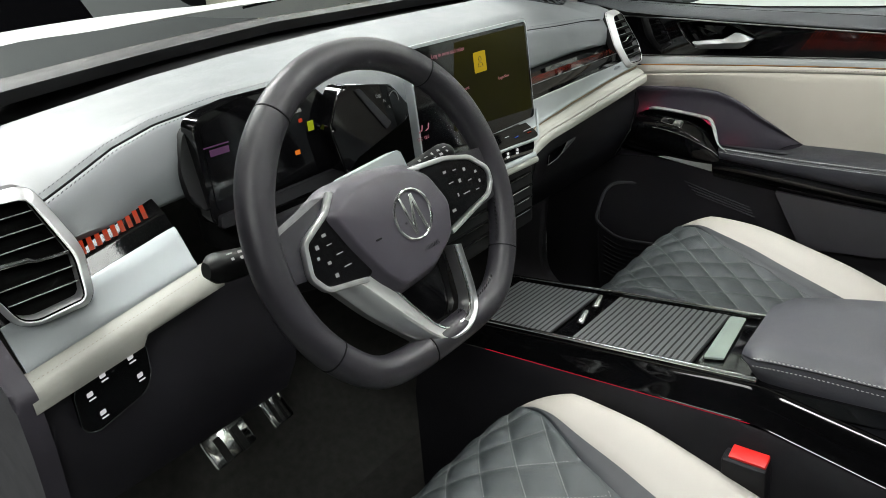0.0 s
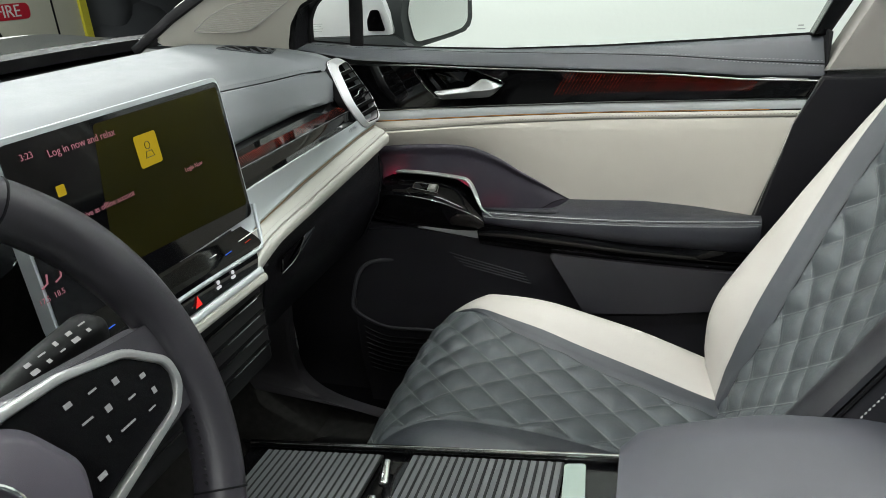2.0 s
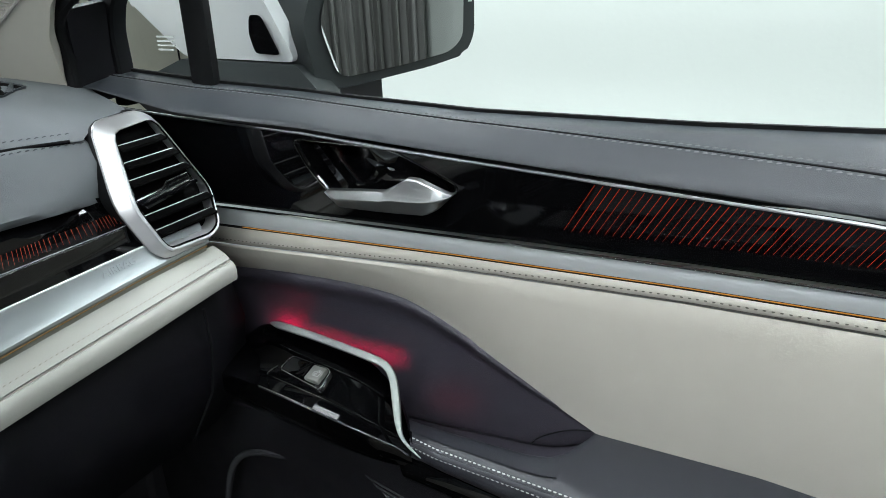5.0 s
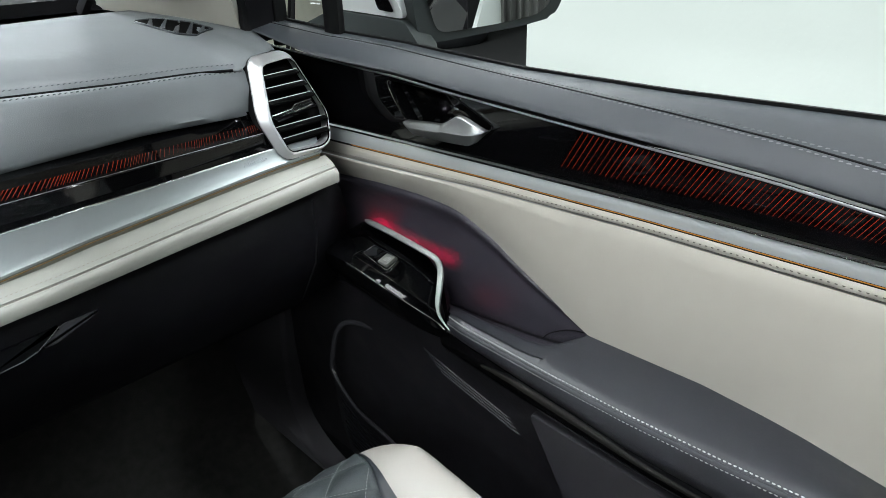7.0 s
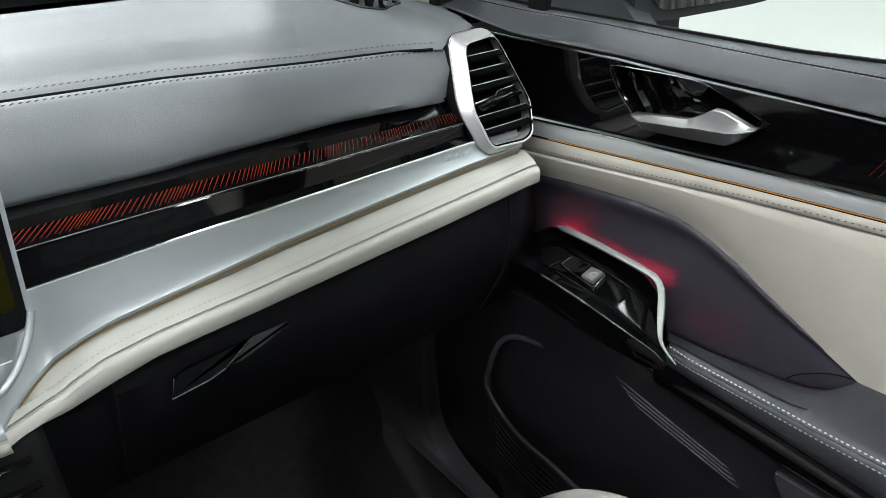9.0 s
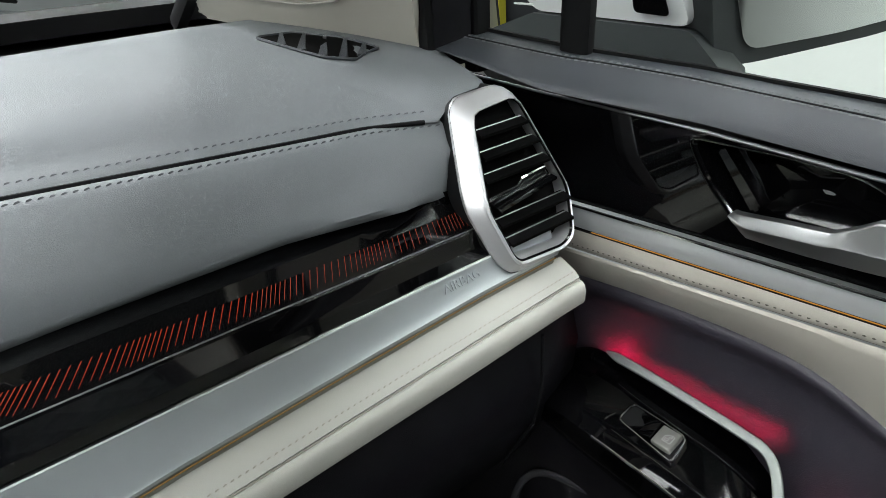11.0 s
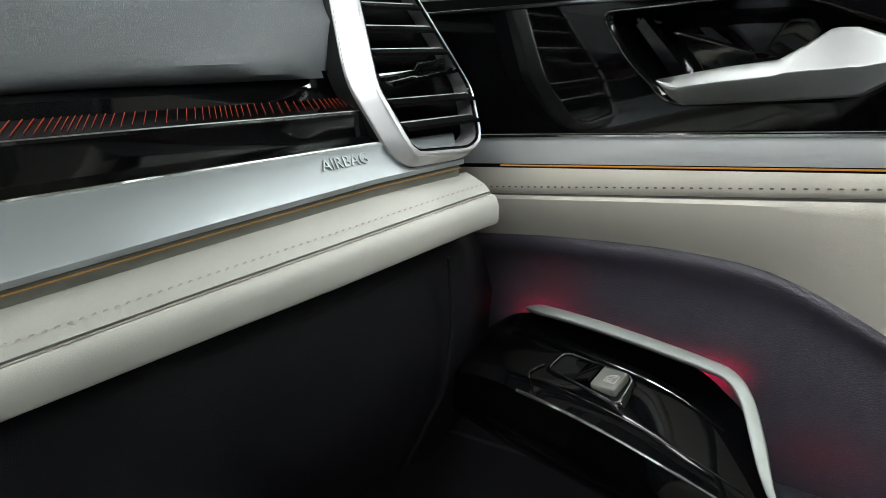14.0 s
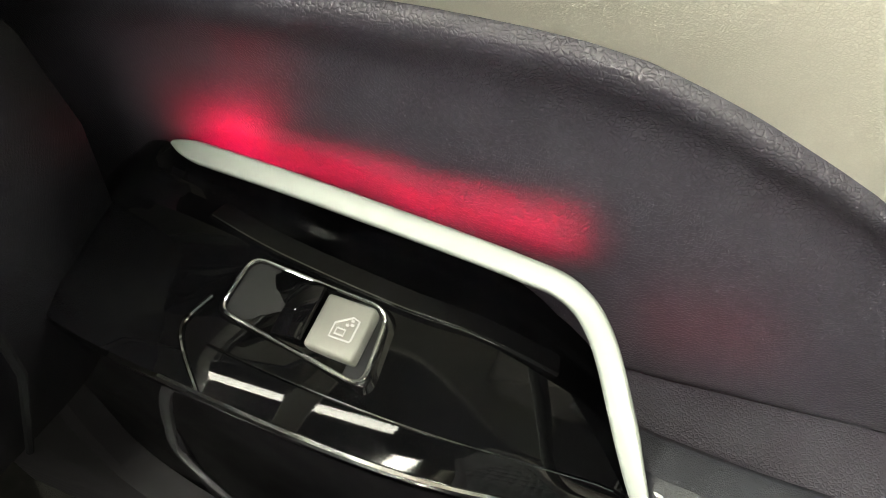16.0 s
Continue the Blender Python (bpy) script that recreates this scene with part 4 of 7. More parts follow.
def vent(name, dx, flip, dz=0.0):
    """A six-sided vent: bevelled silver surround, dark throat, six blades and a bright tab."""
    def to3(a, b, d):
        a2 = (2 * 0.581 - a if flip else a) + dx
        return (a2, 0.6305 + 0.515 * (b - 1.085) - d, b + dz - 0.1 * d)
    root = part(name, bmesh_ring(rounded(VENT, 0.010, 4), rounded(VIN, 0.007, 4), to3), VENT_METAL, dash, "satin silver six-sided air vent", angle=35)
    shell = [Vector(p) for p in rounded(VENT, 0.012, 4)]
    vc = sum(shell, Vector((0, 0))) / len(shell)
    flank = [[to3(*(vc + (v - vc) * f), d) for v in shell] for f, d in ((1.0, -0.0105), (0.985, -0.013), (0.96, -0.030))]
    part("vent_flank", grid(flank, close_v=True), MATT, root, angle=50)
    part("throat", plate(rounded(VIN, 0.008, 4), lambda a, b, d: to3(a, b, d - 0.016), -0.02), VOID, root)
    part("inner_rim", tube([Vector(to3(a, b, -0.0022)) for a, b in rounded(VIN, 0.008, 4)], 0.0012, 6, closed=True, up=(0, 1, 0)), BLACK, root)
    for z, x0, x1 in ((1.1665, 0.5665, 0.6120), (1.1530, 0.5635, 0.6165), (1.1395, 0.5590, 0.6205), (1.1115, 0.5570, 0.6265), (1.0985, 0.5600, 0.6225)):
        a, b = Vector(to3(x0, z, -0.006)), Vector(to3(x1, z + 0.0005, -0.006))
        blade = sweep([a, b], [(-0.0012, 0.0006), (0.0012, 0.0006), (0.009, -0.002), (0.009, -0.004)], up=(0, 0, 1))
        part("blade", blade, VOID, root)
        part("blade_edge", tube([a + Vector((0, -0.0012, 0.0004)), b + Vector((0, -0.0012, 0.0004))], 0.00065, 6), PULL, root)
    a, m1, m2, b = (Vector(to3(u, v, -0.002)) for u, v in ((0.5565, 1.1255), (0.585, 1.1270), (0.591, 1.1300), (0.6150, 1.1318)))
    part("blade", sweep([a, b], [(-0.001, -0.002), (0.001, -0.002), (0.011, -0.004), (0.011, -0.006)]), BLACK, root)
    part("tab", sweep([a, m1, m2, b], lambda t: ring(0.0016, 0.0016 if t < 0.4 else 0.0027, 8)), CHROME, root, "bright chrome vent tab")
    return root


def bmesh_ring(outer, inner, to3, depth=0.0045):
    """A bevelled surround between two outlines of about the same shape."""
    m = 64

    def even(poly):
        pts = [Vector(p) for p in poly] + [Vector(poly[0])]
        lens = [0]
        for a, b in zip(pts, pts[1:]):
            lens.append(lens[-1] + (b - a).length)
        c = sum((Vector(p) for p in poly), Vector((0, 0))) / len(poly)
        out = []
        for k in range(m):
            ang = 2 * math.pi * k / m
            d = Vector((math.cos(ang), math.sin(ang)))
            best = None
            for a, b in zip(pts, pts[1:]):
                e = b - a
                den = d.x * e.y - d.y * e.x
                if abs(den) < 1e-9:
                    continue
                w = a - CEN
                t = (w.x * e.y - w.y * e.x) / den
                s = (w.x * d.y - w.y * d.x) / den
                if t > 0 and -1e-6 <= s <= 1 + 1e-6 and (best is None or t > best):
                    best = t
            out.append(CEN + d * (best or 0.03))
        return out
    CEN = sum((Vector(p) for p in inner), Vector((0, 0))) / len(inner)
    o, i = even(outer), even(inner)
    rows = []
    for k in range(m):
        a, b = o[k], i[k]
        wide = min(1.0, (a - b).length / 0.010)
        rows.append([to3(*(a.lerp(b, 0.3)), -0.020), to3(a.x, a.y, -0.0125), to3(a.x, a.y, -0.0110), to3(*(a.lerp(b, 0.06)), -0.0095), to3(*(a.lerp(b, 0.66)), -0.0020 - 0.001 * wide), to3(*(a.lerp(b, 0.74)), -0.0008), to3(*(a.lerp(b, 0.88)), 0.0), to3(*(a.lerp(b, 0.97)), -0.0006), to3(b.x, b.y, -0.0018), to3(b.x, b.y, -0.02)])
    return grid(rows, close_u=True)


vent("air_vent", 0.0, False)
vent("air_vent", 2 * CX - 2 * 0.581 - 0.006, True, -0.010)

# ---- switch pod on the door ----
POD = [
    # y, then (x, z) across: bracket side, trough, deck edge, deck, deck, lip, lip foot, flank, flank, root
    (0.712, [(0.688, 0.892), (0.684, 0.894), (0.680, 0.893), (0.676, 0.892), (0.672, 0.889), (0.668, 0.885), (0.668, 0.883), (0.670, 0.879), (0.676, 0.872), (0.690, 0.866)]),
    (0.690, [(0.684, 0.922), (0.674, 0.924), (0.662, 0.921), (0.646, 0.917), (0.632, 0.911), (0.622, 0.903), (0.622, 0.899), (0.630, 0.886), (0.650, 0.872), (0.690, 0.862)]),
    (0.660, [(0.674, 0.947), (0.662, 0.946), (0.646, 0.943), (0.628, 0.940), (0.611, 0.936), (0.602, 0.929), (0.602, 0.924), (0.610, 0.902), (0.636, 0.874), (0.690, 0.856)]),
    (0.632, [(0.662, 0.962), (0.654, 0.955), (0.640, 0.953), (0.622, 0.951), (0.602, 0.947), (0.592, 0.941), (0.592, 0.934), (0.603, 0.906), (0.632, 0.872), (0.690, 0.852)]),
    (0.605, [(0.652, 0.966), (0.655, 0.944), (0.640, 0.952), (0.620, 0.951), (0.600, 0.947), (0.5905, 0.943), (0.5915, 0.934), (0.602, 0.905), (0.630, 0.870), (0.690, 0.850)]),
    (0.573, [(0.651, 0.9655), (0.656, 0.941), (0.634, 0.953), (0.612, 0.949), (0.598, 0.945), (0.590, 0.941), (0.592, 0.934), (0.602, 0.903), (0.628, 0.868), (0.690, 0.848)]),
    (0.530, [(0.651, 0.961), (0.660, 0.934), (0.632, 0.952), (0.610, 0.944), (0.599, 0.939), (0.592, 0.934), (0.594, 0.926), (0.604, 0.896), (0.628, 0.864), (0.690, 0.845)]),
    (0.500, [(0.652, 0.957), (0.667, 0.924), (0.637, 0.939), (0.618, 0.933), (0.606, 0.928), (0.599, 0.922), (0.601, 0.914), (0.610, 0.890), (0.629, 0.862), (0.690, 0.843)]),
    (0.478, [(0.651, 0.950), (0.667, 0.914), (0.645, 0.924), (0.628, 0.919), (0.616, 0.913), (0.609, 0.908), (0.611, 0.900), (0.618, 0.882), (0.632, 0.860), (0.690, 0.842)]),
    (0.462, [(0.642, 0.926), (0.650, 0.908), (0.642, 0.909), (0.634, 0.906), (0.627, 0.902), (0.621, 0.897), (0.622, 0.890), (0.626, 0.876), (0.636, 0.860), (0.690, 0.842)]),
    (0.446, [(0.630, 0.895), (0.636, 0.890), (0.634, 0.889), (0.632, 0.887), (0.629, 0.885), (0.627, 0.882), (0.628, 0.879), (0.630, 0.870), (0.638, 0.858), (0.690, 0.842)]),
]


def pod_pt(y, c):
    near = [min(0.712, max(0.446, y + k * 0.0065 * min(1, (0.712 - y) / 0.04, (y - 0.446) / 0.04))) for k in (-4, -3, -2, -1, 0, 1, 2, 3, 4)]
    x = sum(tab(v, [(r[0], r[1][c][0]) for r in POD]) for v in near) / 9
    z = sum(tab(v, [(r[0], r[1][c][1]) for r in POD]) for v in near) / 9
    return Vector((x, y, z))


def deck_pt(y, x):
    """A place on the flat deck between the trough and the lip."""
    a, b = pod_pt(y, 2), pod_pt(y, 4)
    return Vector((x, y, a.z + (b.z - a.z) * (x - a.x) / (b.x - a.x)))


def pod_row(y):
    """Rounded trough, flat deck, tight lip and a straight flank."""
    pts = [pod_pt(y, c) for c in range(10)]
    flat = [pts[2].lerp(pts[4], k / 5) for k in range(6)]
    return smooth_path(pts[0:3], 4)[:-1] + flat + [pts[4].lerp(pts[5], 0.5), pts[5], pts[5].lerp(pts[6], 0.5)] + smooth_path(pts[6:], 4)


pod = part("switch_pod", grid([pod_row(0.712 - (0.712 - 0.446) * i / 60) for i in range(61)]), mat("black_pod_lacquer", (0.0016, 0.0016, 0.0019), 0.05, spread=0.3, spec=0.32, rvar=0.015), door, "black gloss switch pod with a dished grab tray", angle=18)
bpath = smooth_path([(0.657, 0.624, 0.9650), (0.6525, 0.608, 0.9685), (0.6515, 0.573, 0.9675), (0.6515, 0.530, 0.9635), (0.652, 0.500, 0.9595), (0.6515, 0.4835, 0.9560), (0.6465, 0.4725, 0.9475), (0.633, 0.4615, 0.9345), (0.620, 0.4520, 0.9215), (0.6145, 0.4455, 0.9130), (0.6125, 0.436, 0.9055), (0.6125, 0.4260, 0.8985)], 6)
BRACKET = mat("satin_bracket_metal", (0.25, 0.272, 0.258), 0.48, metal=0.4, grain=0.04, scale=2500, spread=0.03, rvar=0.03)
part("pod_bracket", sweep(bpath, lambda t: [(a * min(1, 0.25 + t * 9) * tab(t, [(0.66, 1), (0.80, 0.5), (1, 0.15)]), b * tab(t, [(0.7, 1), (1, 0.4)])) for a, b in ring(0.0037, 0.0022, 16, 5)], up=(-0.55, 0, 0.83)), BRACKET, pod, "satin metal bracket that frames the pod")
lip = [pod_pt(0.585 - 0.137 * i / 30, 5) + Vector((-0.0006, 0, 0)) for i in range(31)]
part("tray_lip", tube(lip, 0.0011, 6, up=(0, 0, 1)), CHROME, pod)
part("tray_edge", tube(smooth_path([deck_pt(0.583, 0.616) + Vector((0, 0, 0.0006)), deck_pt(0.586, 0.606) + Vector((0, 0, 0.0006)), deck_pt(0.582, 0.599) + Vector((0, 0, 0.0004)), pod_pt(0.572, 5)], 4), 0.0007, 6), DARK_CHROME, pod)
# Inner highlight of the gloss lip, added as a thin dark chrome tube
part("inner_lip_line", tube([pod_pt(0.576 - 0.118 * i / 24, 4).lerp(pod_pt(0.576 - 0.118 * i / 24, 2), 0.10) + Vector((0, 0, 0.0003)) for i in range(25)], 0.0005, 6), DARK_CHROME, pod)
ledge = smooth_path([pod_pt(0.600, 2) + Vector((0.006, 0, 0.0005)), pod_pt(0.57, 2) + Vector((0.003, 0, 0.001)), pod_pt(0.53, 2) + Vector((0.002, 0, 0.001)), pod_pt(0.505, 2) + Vector((0.004, 0, 0.0)), pod_pt(0.484, 2) + Vector((0.006, 0, -0.001))], 6)
part("tray_ledge", sweep(ledge, [(-0.004, -0.004), (-0.004, 0.0010), (-0.0032, 0.0018), (0.0032, 0.0018), (0.004, 0.0010), (0.004, -0.004)]), PANEL, pod, "raised ledge behind the switch")
part("ledge_edge", tube([q + Vector((-0.0036, 0, 0.0016)) for q in ledge], 0.0005, 6), DARK_CHROME, pod)


rec = rounded([(0.578, 0.6312), (0.578, 0.6118), (0.5285, 0.6085), (0.5300, 0.6305)], 0.005, 4)
rim = [deck_pt(y, x) for y, x in rec]
mid_r = sum(rim, Vector()) / len(rim)
part("switch_bezel", grid([[p + (p - mid_r) * g + Vector((0, 0, h)) for p in rim] for g, h in ((0.12, -0.001), (0.07, 0.0008), (0.03, 0.0016), (0.0, 0.0019), (-0.03, 0.0016), (-0.04, 0.0003))], close_v=True), BLACK, pod, "raised black gloss bezel round the switch", angle=40)
# Chrome tube stands for the light caught by the black bezel
part("switch_rim", tube([p + (p - mid_r) * -0.015 + Vector((0, 0, 0.0018)) for p in rim], 0.0007, 8, closed=True), CHROME, pod)
# Flat black sheet over the deck: the recess's shade without its depth
bm = bmesh.new()
bm.faces.new([bm.verts.new(deck_pt(y, x) + Vector((0, 0, 0.0006))) for y, x in rec])
part("switch_well", bm, MATT, pod)
sw_m = basis(deck_pt(0.5405, 0.6205) + Vector((0, 0, 0.0008)), (0, -1, -0.03), (-0.28, 0, 1))
SWM = mat("warm_grey_key", (0.145, 0.145, 0.132), 0.45, grain=0.1, scale=2500, spread=0.05)
switch = part("window_switch", obox(sw_m @ Matrix.Translation((0, 0, 0.0006)), 0.0160, 0.0170, 0.0058, 0.0012, 3), SWM, pod, "warm grey window switch key")
part("switch_ramp", obox(basis(deck_pt(0.555, 0.6205) + Vector((0, 0, 0.0012)), (0, -1, 0.25), (-0.2, 0.25, 1)), 0.011, 0.018, 0.002, 0.0008), SCREEN, pod)
# Pale print given its own glow, so it reads bright without a lamp
ICON = glow("glowing_white_print", (0.9, 0.92, 0.9), 0.35)
im = sw_m @ Matrix.Translation((0.0018, 0.0, 0.0037))
up_sw = tuple(sw_m.to_3x3() @ Vector((0, 0, 1)))
for ic in ([(-0.0034, -0.0036), (0.0030, -0.0036), (0.0034, -0.0030), (0.0034, 0.0030), (0.0012, 0.0036), (-0.0034, 0.0006)], [(-0.0022, -0.0024), (0.0006, -0.0024), (0.0006, -0.0006), (-0.0022, -0.0006)]):
    part("switch_icon", tube([im @ Vector((a, b, 0)) for a, b in ic], 0.00032, 5, closed=True, up=up_sw), ICON, switch)
for a, b in ((0.0018, 0.0014), (0.0004, 0.0010), (0.0014, 0.0026)):
    part("switch_icon", obox(im @ Matrix.Translation((a, b, 0)), 0.0011, 0.0009, 0.0005, 0.0002, 1), ICON, switch)
for ly, lz_, wide, power in ((0.594, 0.9385, 0.070, 0.012), (0.526, 0.9335, 0.070, 0.014), (0.634, 0.9430, 0.024, 0.013), (0.440, 0.893, 0.05, 0.0014)):
    red = area("door_ambient_lamp", (0.668, ly, lz_), (0.70, ly, lz_ + 0.006), wide, 0.003, power, (1.0, 0.006, 0.075))
    red.data.spread = radians(135 if wide < 0.06 else 85)

# red slanted bars behind the lacquer
bm = bmesh.new()
y, k = 0.322, 0
while y > 0.005:
    u = (0.322 - y) / 0.317
    w = 0.00013 * (1 + 0.3 * math.sin(k * 0.9))
    zt, zl = tab(y, BLACK_TOP), tab(y, SIL_TOP)
    lo, hi = zl + (zt - zl) * (0.24 + 0.16 * u), zl + (zt - zl) * (0.90 - 0.05 * u)
    lean = 0.026 * (hi - lo) / 0.045
    (ya, za, xa), (yb, zb, xb) = [(y - lean * f, z, lac_x(y, (zt - z) / (zt - zl)) - 0.0012) for f, z in ((0, lo), (1, hi))]
    bm.faces.new([bm.verts.new(p) for p in ((xa, ya - w * 0.8, za), (xa, ya + w * 0.8, za), (xb, yb + w * 1.3, zb), (xb, yb - w * 1.3, zb))])
    y -= 0.0064 * (1 - 0.45 * u)
    k += 1
part("light_pattern", bm, RED, lac, "slanted glowing red bars", kind="stuff")

part("shut_face", box(0.690, 0.75, -0.106, -0.100, 0.55, 1.20, 0.002), MATT, door)
mg = [(0.793, 1.1905), (0.870, 1.1955), (0.925, 1.203), (0.942, 1.217), (0.9445, 1.268), (0.922, 1.325), (0.803, 1.320), (0.778, 1.245)]
part("mirror_glass", plate(rounded(mg, 0.014, 5), lambda a, b, d: (a - 0.0008 - d * 0.5, MIR_Y(a) - 0.0014 - d * 0.85, b), 0.0012), MIRROR, mirror, "mirror glass")
part("warning_mark", obox(basis((0.9525, MIR_Y(0.9525) - 0.0015, 1.257), (0.905, -0.425, 0), (-0.425, -0.905, 0)), 0.005, 0.004, 0.001), PAINT, mirror)
arm_cap = [(0.642, 1.2095), (0.653, 1.280), (0.67, 1.35), (0.84, 1.39), (0.91, 1.29), (0.84, 1.206)]
cap_hole = rounded([(0.6600, 1.2165), (0.6620, 1.238), (0.6640, 1.2575), (0.6810, 1.2575), (0.6950, 1.238), (0.6990, 1.2170)], 0.006, 4)
cap3 = lambda a, b, d: (0.764 + (a - 0.642) * 0.16 - (b - 1.21) * 0.45 + d, a, b)
part("mirror_cap", plate(rounded(arm_cap, 0.012, 4), cap3, 0.02), PAINT, mirror, "white mirror arm cover")
part("cap_hole", plate(cap_hole, lambda a, b, d: cap3(a, b, -0.0015 - d), 0.001), BLACK, mirror, "dark opening in the arm cover")
part("mirror_foot", plate(rounded([(0.594, 1.155), (0.600, 1.176), (0.640, 1.2075), (0.84, 1.2045), (0.95, 1.17), (0.95, 1.145)], 0.006, 3), lambda a, b, d: (0.760 + (a - 0.642) * 0.16 + d, a, b), 0.03, 0.004), HOUSING, mirror)

# ---- left part of the dashboard ----
def lz(rows):
    return lambda x: tab(x, rows)


thicker = lambda x: -0.010 * min(1.0, max(0.0, (-0.604 - x) / 0.006))
L_T, L_O, L_L = lz([(-0.72, 1.066), (-0.62, 1.082), (-0.525, 1.100)]), lz([(-0.72, 1.030), (-0.639, 1.043), (-0.52, 1.062)]), (lambda x: tab(x, [(-0.72, 1.008), (-0.605, 1.023), (-0.51, 1.036)]) + thicker(x))
xs_l = [-0.708 + 0.186 * i / 24 for i in range(25)]
gl = [[(x, tab(x, SEAM_Y) - 0.018, tab(x, PAD_Z) + 0.004), (x, 0.690, L_T(x) + 0.026), (x, 0.671, L_T(x) + 0.0145), (x, 0.6685, L_T(x) + 0.012), (x, 0.662, L_T(x) + 0.005), (x, 0.657, L_T(x))] for x in xs_l]
gband2 = part("gloss_band", grid(gl), BLACK, dash, "black gloss band with red lit bars", angle=20)
for k in range(9):
    x = -0.612 + 0.0088 * k
    a, b = Vector((x + 0.005, 0.6895, L_T(x) + 0.0262)), Vector((x - 0.0005, 0.6720, L_T(x) + 0.0158))
    bm = bmesh.new()
    w, up = Vector((0.0026, 0, 0)), Vector((0, -0.0003, 0.0007))
    m_ = a.lerp(b, 0.55)
    bm.faces.new([bm.verts.new(p + up) for p in (a - w, a + w, m_ + w, m_ - w)])
    part("light_bar", bm, RED, gband2)
    bm = bmesh.new()
    bm.faces.new([bm.verts.new(p + up) for p in (m_ - w, m_ + w, b + w, b - w)])
    part("light_bar", bm, RED_DIM, gband2)
sv = [[(x, 0.656, L_T(x)), (x, 0.653, L_T(x) - 0.001), (x, 0.645, L_T(x) - 0.012), (x, 0.632, L_O(x) + 0.007), (x, 0.6265, L_O(x) + 0.001), (x, 0.626, L_O(x) - 0.002)] for x in xs_l]
part("silver_band", thick(grid(sv), 0.006), SILVER, dash, "satin silver dashboard band", angle=40)
cr = [[(x, 0.628, L_O(x) - 0.002), (x, 0.612, L_O(x) - 0.005), (x, 0.606, L_O(x) - 0.008), (x, 0.602, L_O(x) - 0.013), (x, 0.600, (L_O(x) + L_L(x)) / 2 - 0.006), (x, 0.601, L_L(x) + 0.002), (x, 0.608, L_L(x) - 0.002), (x, 0.64, L_L(x))] for x in [-0.718 + 0.208 * i / 60 for i in range(61)]]
cl = part("cream_band", thick(grid(cr), 0.006), CREAM_DASH, dash, "cream leather dashboard roll", angle=50)
stitches("stitching", [(x, 0.6115, L_O(x) - 0.0048) for x in xs_l], THREAD_CREASE, cl, (0, -0.5, 0.9), step=0.0044, length=0.0027, w=0.0008)
rows = []
for i in range(21):
    x = -0.716 + 0.30 * i / 20
    zl = tab(x, [(-0.72, 1.006), (-0.51, 1.036), (-0.4, 1.05)])
    rows.append([(x, 0.640, zl), (x, 0.622, zl - 0.008), (x, 0.620, 0.95), (x, 0.632, 0.88), (x, 0.665, 0.82), (x, 0.75, 0.79), (x, 0.86, 0.80)])
# Driver's side has the lighter copy of the lower dash skin
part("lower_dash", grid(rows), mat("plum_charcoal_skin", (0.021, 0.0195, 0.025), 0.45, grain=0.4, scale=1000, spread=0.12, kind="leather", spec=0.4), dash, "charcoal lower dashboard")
cap = [(0.60, 1.02), (0.606, 0.96), (0.625, 0.88), (0.66, 0.80), (0.70, 0.70), (0.74, 0.55), (0.95, 0.55), (0.95, 1.15), (0.74, 1.15), (0.66, 1.07)]
part("end_cap", plate(rounded(cap, 0.01), lambda a, b, d: (-0.712 - d, a, b), 0.02, 0.006), HUB, dash, "plum grey end cap")
lsp = [(-0.664, 1.012), (-0.652, 1.025), (-0.612, 1.022), (-0.604, 1.010), (-0.606, 0.975), (-0.617, 0.958), (-0.672, 0.944), (-0.684, 0.952), (-0.682, 0.995)]
lsw = part("light_panel", plate(rounded(lsp, 0.007), lambda a, b, d: (a, 0.6195 - d, b), 0.006, 0.0015), PANEL, dash, "black light switch panel with small icons")
part("panel_rim", tube([Vector((a, 0.6130, b)) for a, b in rounded(lsp, 0.007)], 0.0006, 6, closed=True, up=(0, 1, 0)), DARK_CHROME, lsw)
WHITE = glow("white_icon_light", (0.9, 0.92, 0.95), 0.6)
GREEN = glow("green_icon_light", (0.1, 0.9, 0.2), 0.5)
for ax, az in ((-0.668, 0.985), (-0.652, 0.998), (-0.622, 1.002), (-0.662, 0.960), (-0.618, 0.978)):
    part("icon", plate(rounded([(ax - 0.003, az - 0.001), (ax + 0.003, az), (ax + 0.003, az + 0.005), (ax - 0.003, az + 0.004)], 0.001, 2), lambda a, b, d: (a, 0.6130 - d, b), 0.0005), WHITE, lsw)
    part("icon", obox(pose(ax + 0.001, 0.6128, az - 0.004, 0, -8, 0), 0.007, 0.0006, 0.0014), WHITE, lsw)
for ax, az, m_ in ((-0.666, 1.007, GREEN), (-0.649, 1.014, RED), (-0.636, 1.018, GREEN)):
    part("icon", obox(pose(ax, 0.6128, az, 0, -8, 0), 0.005, 0.0006, 0.0018), m_, lsw)

# Added dark plate: the display's shade on the dash leather, as a shape
part("cluster_cowl", plate(rounded([(-0.484, 1.108), (-0.482, 1.146), (-0.462, 1.182), (-0.426, 1.200), (-0.30, 1.206), (-0.29, 1.10), (-0.465, 1.092)], 0.012, 4), lambda a, b, d: (a, 0.703 + 0.4 * (b - 1.15) - d, b), 0.012, 0.003), MATT, dash, "matt black plate for the shade behind the driver display")

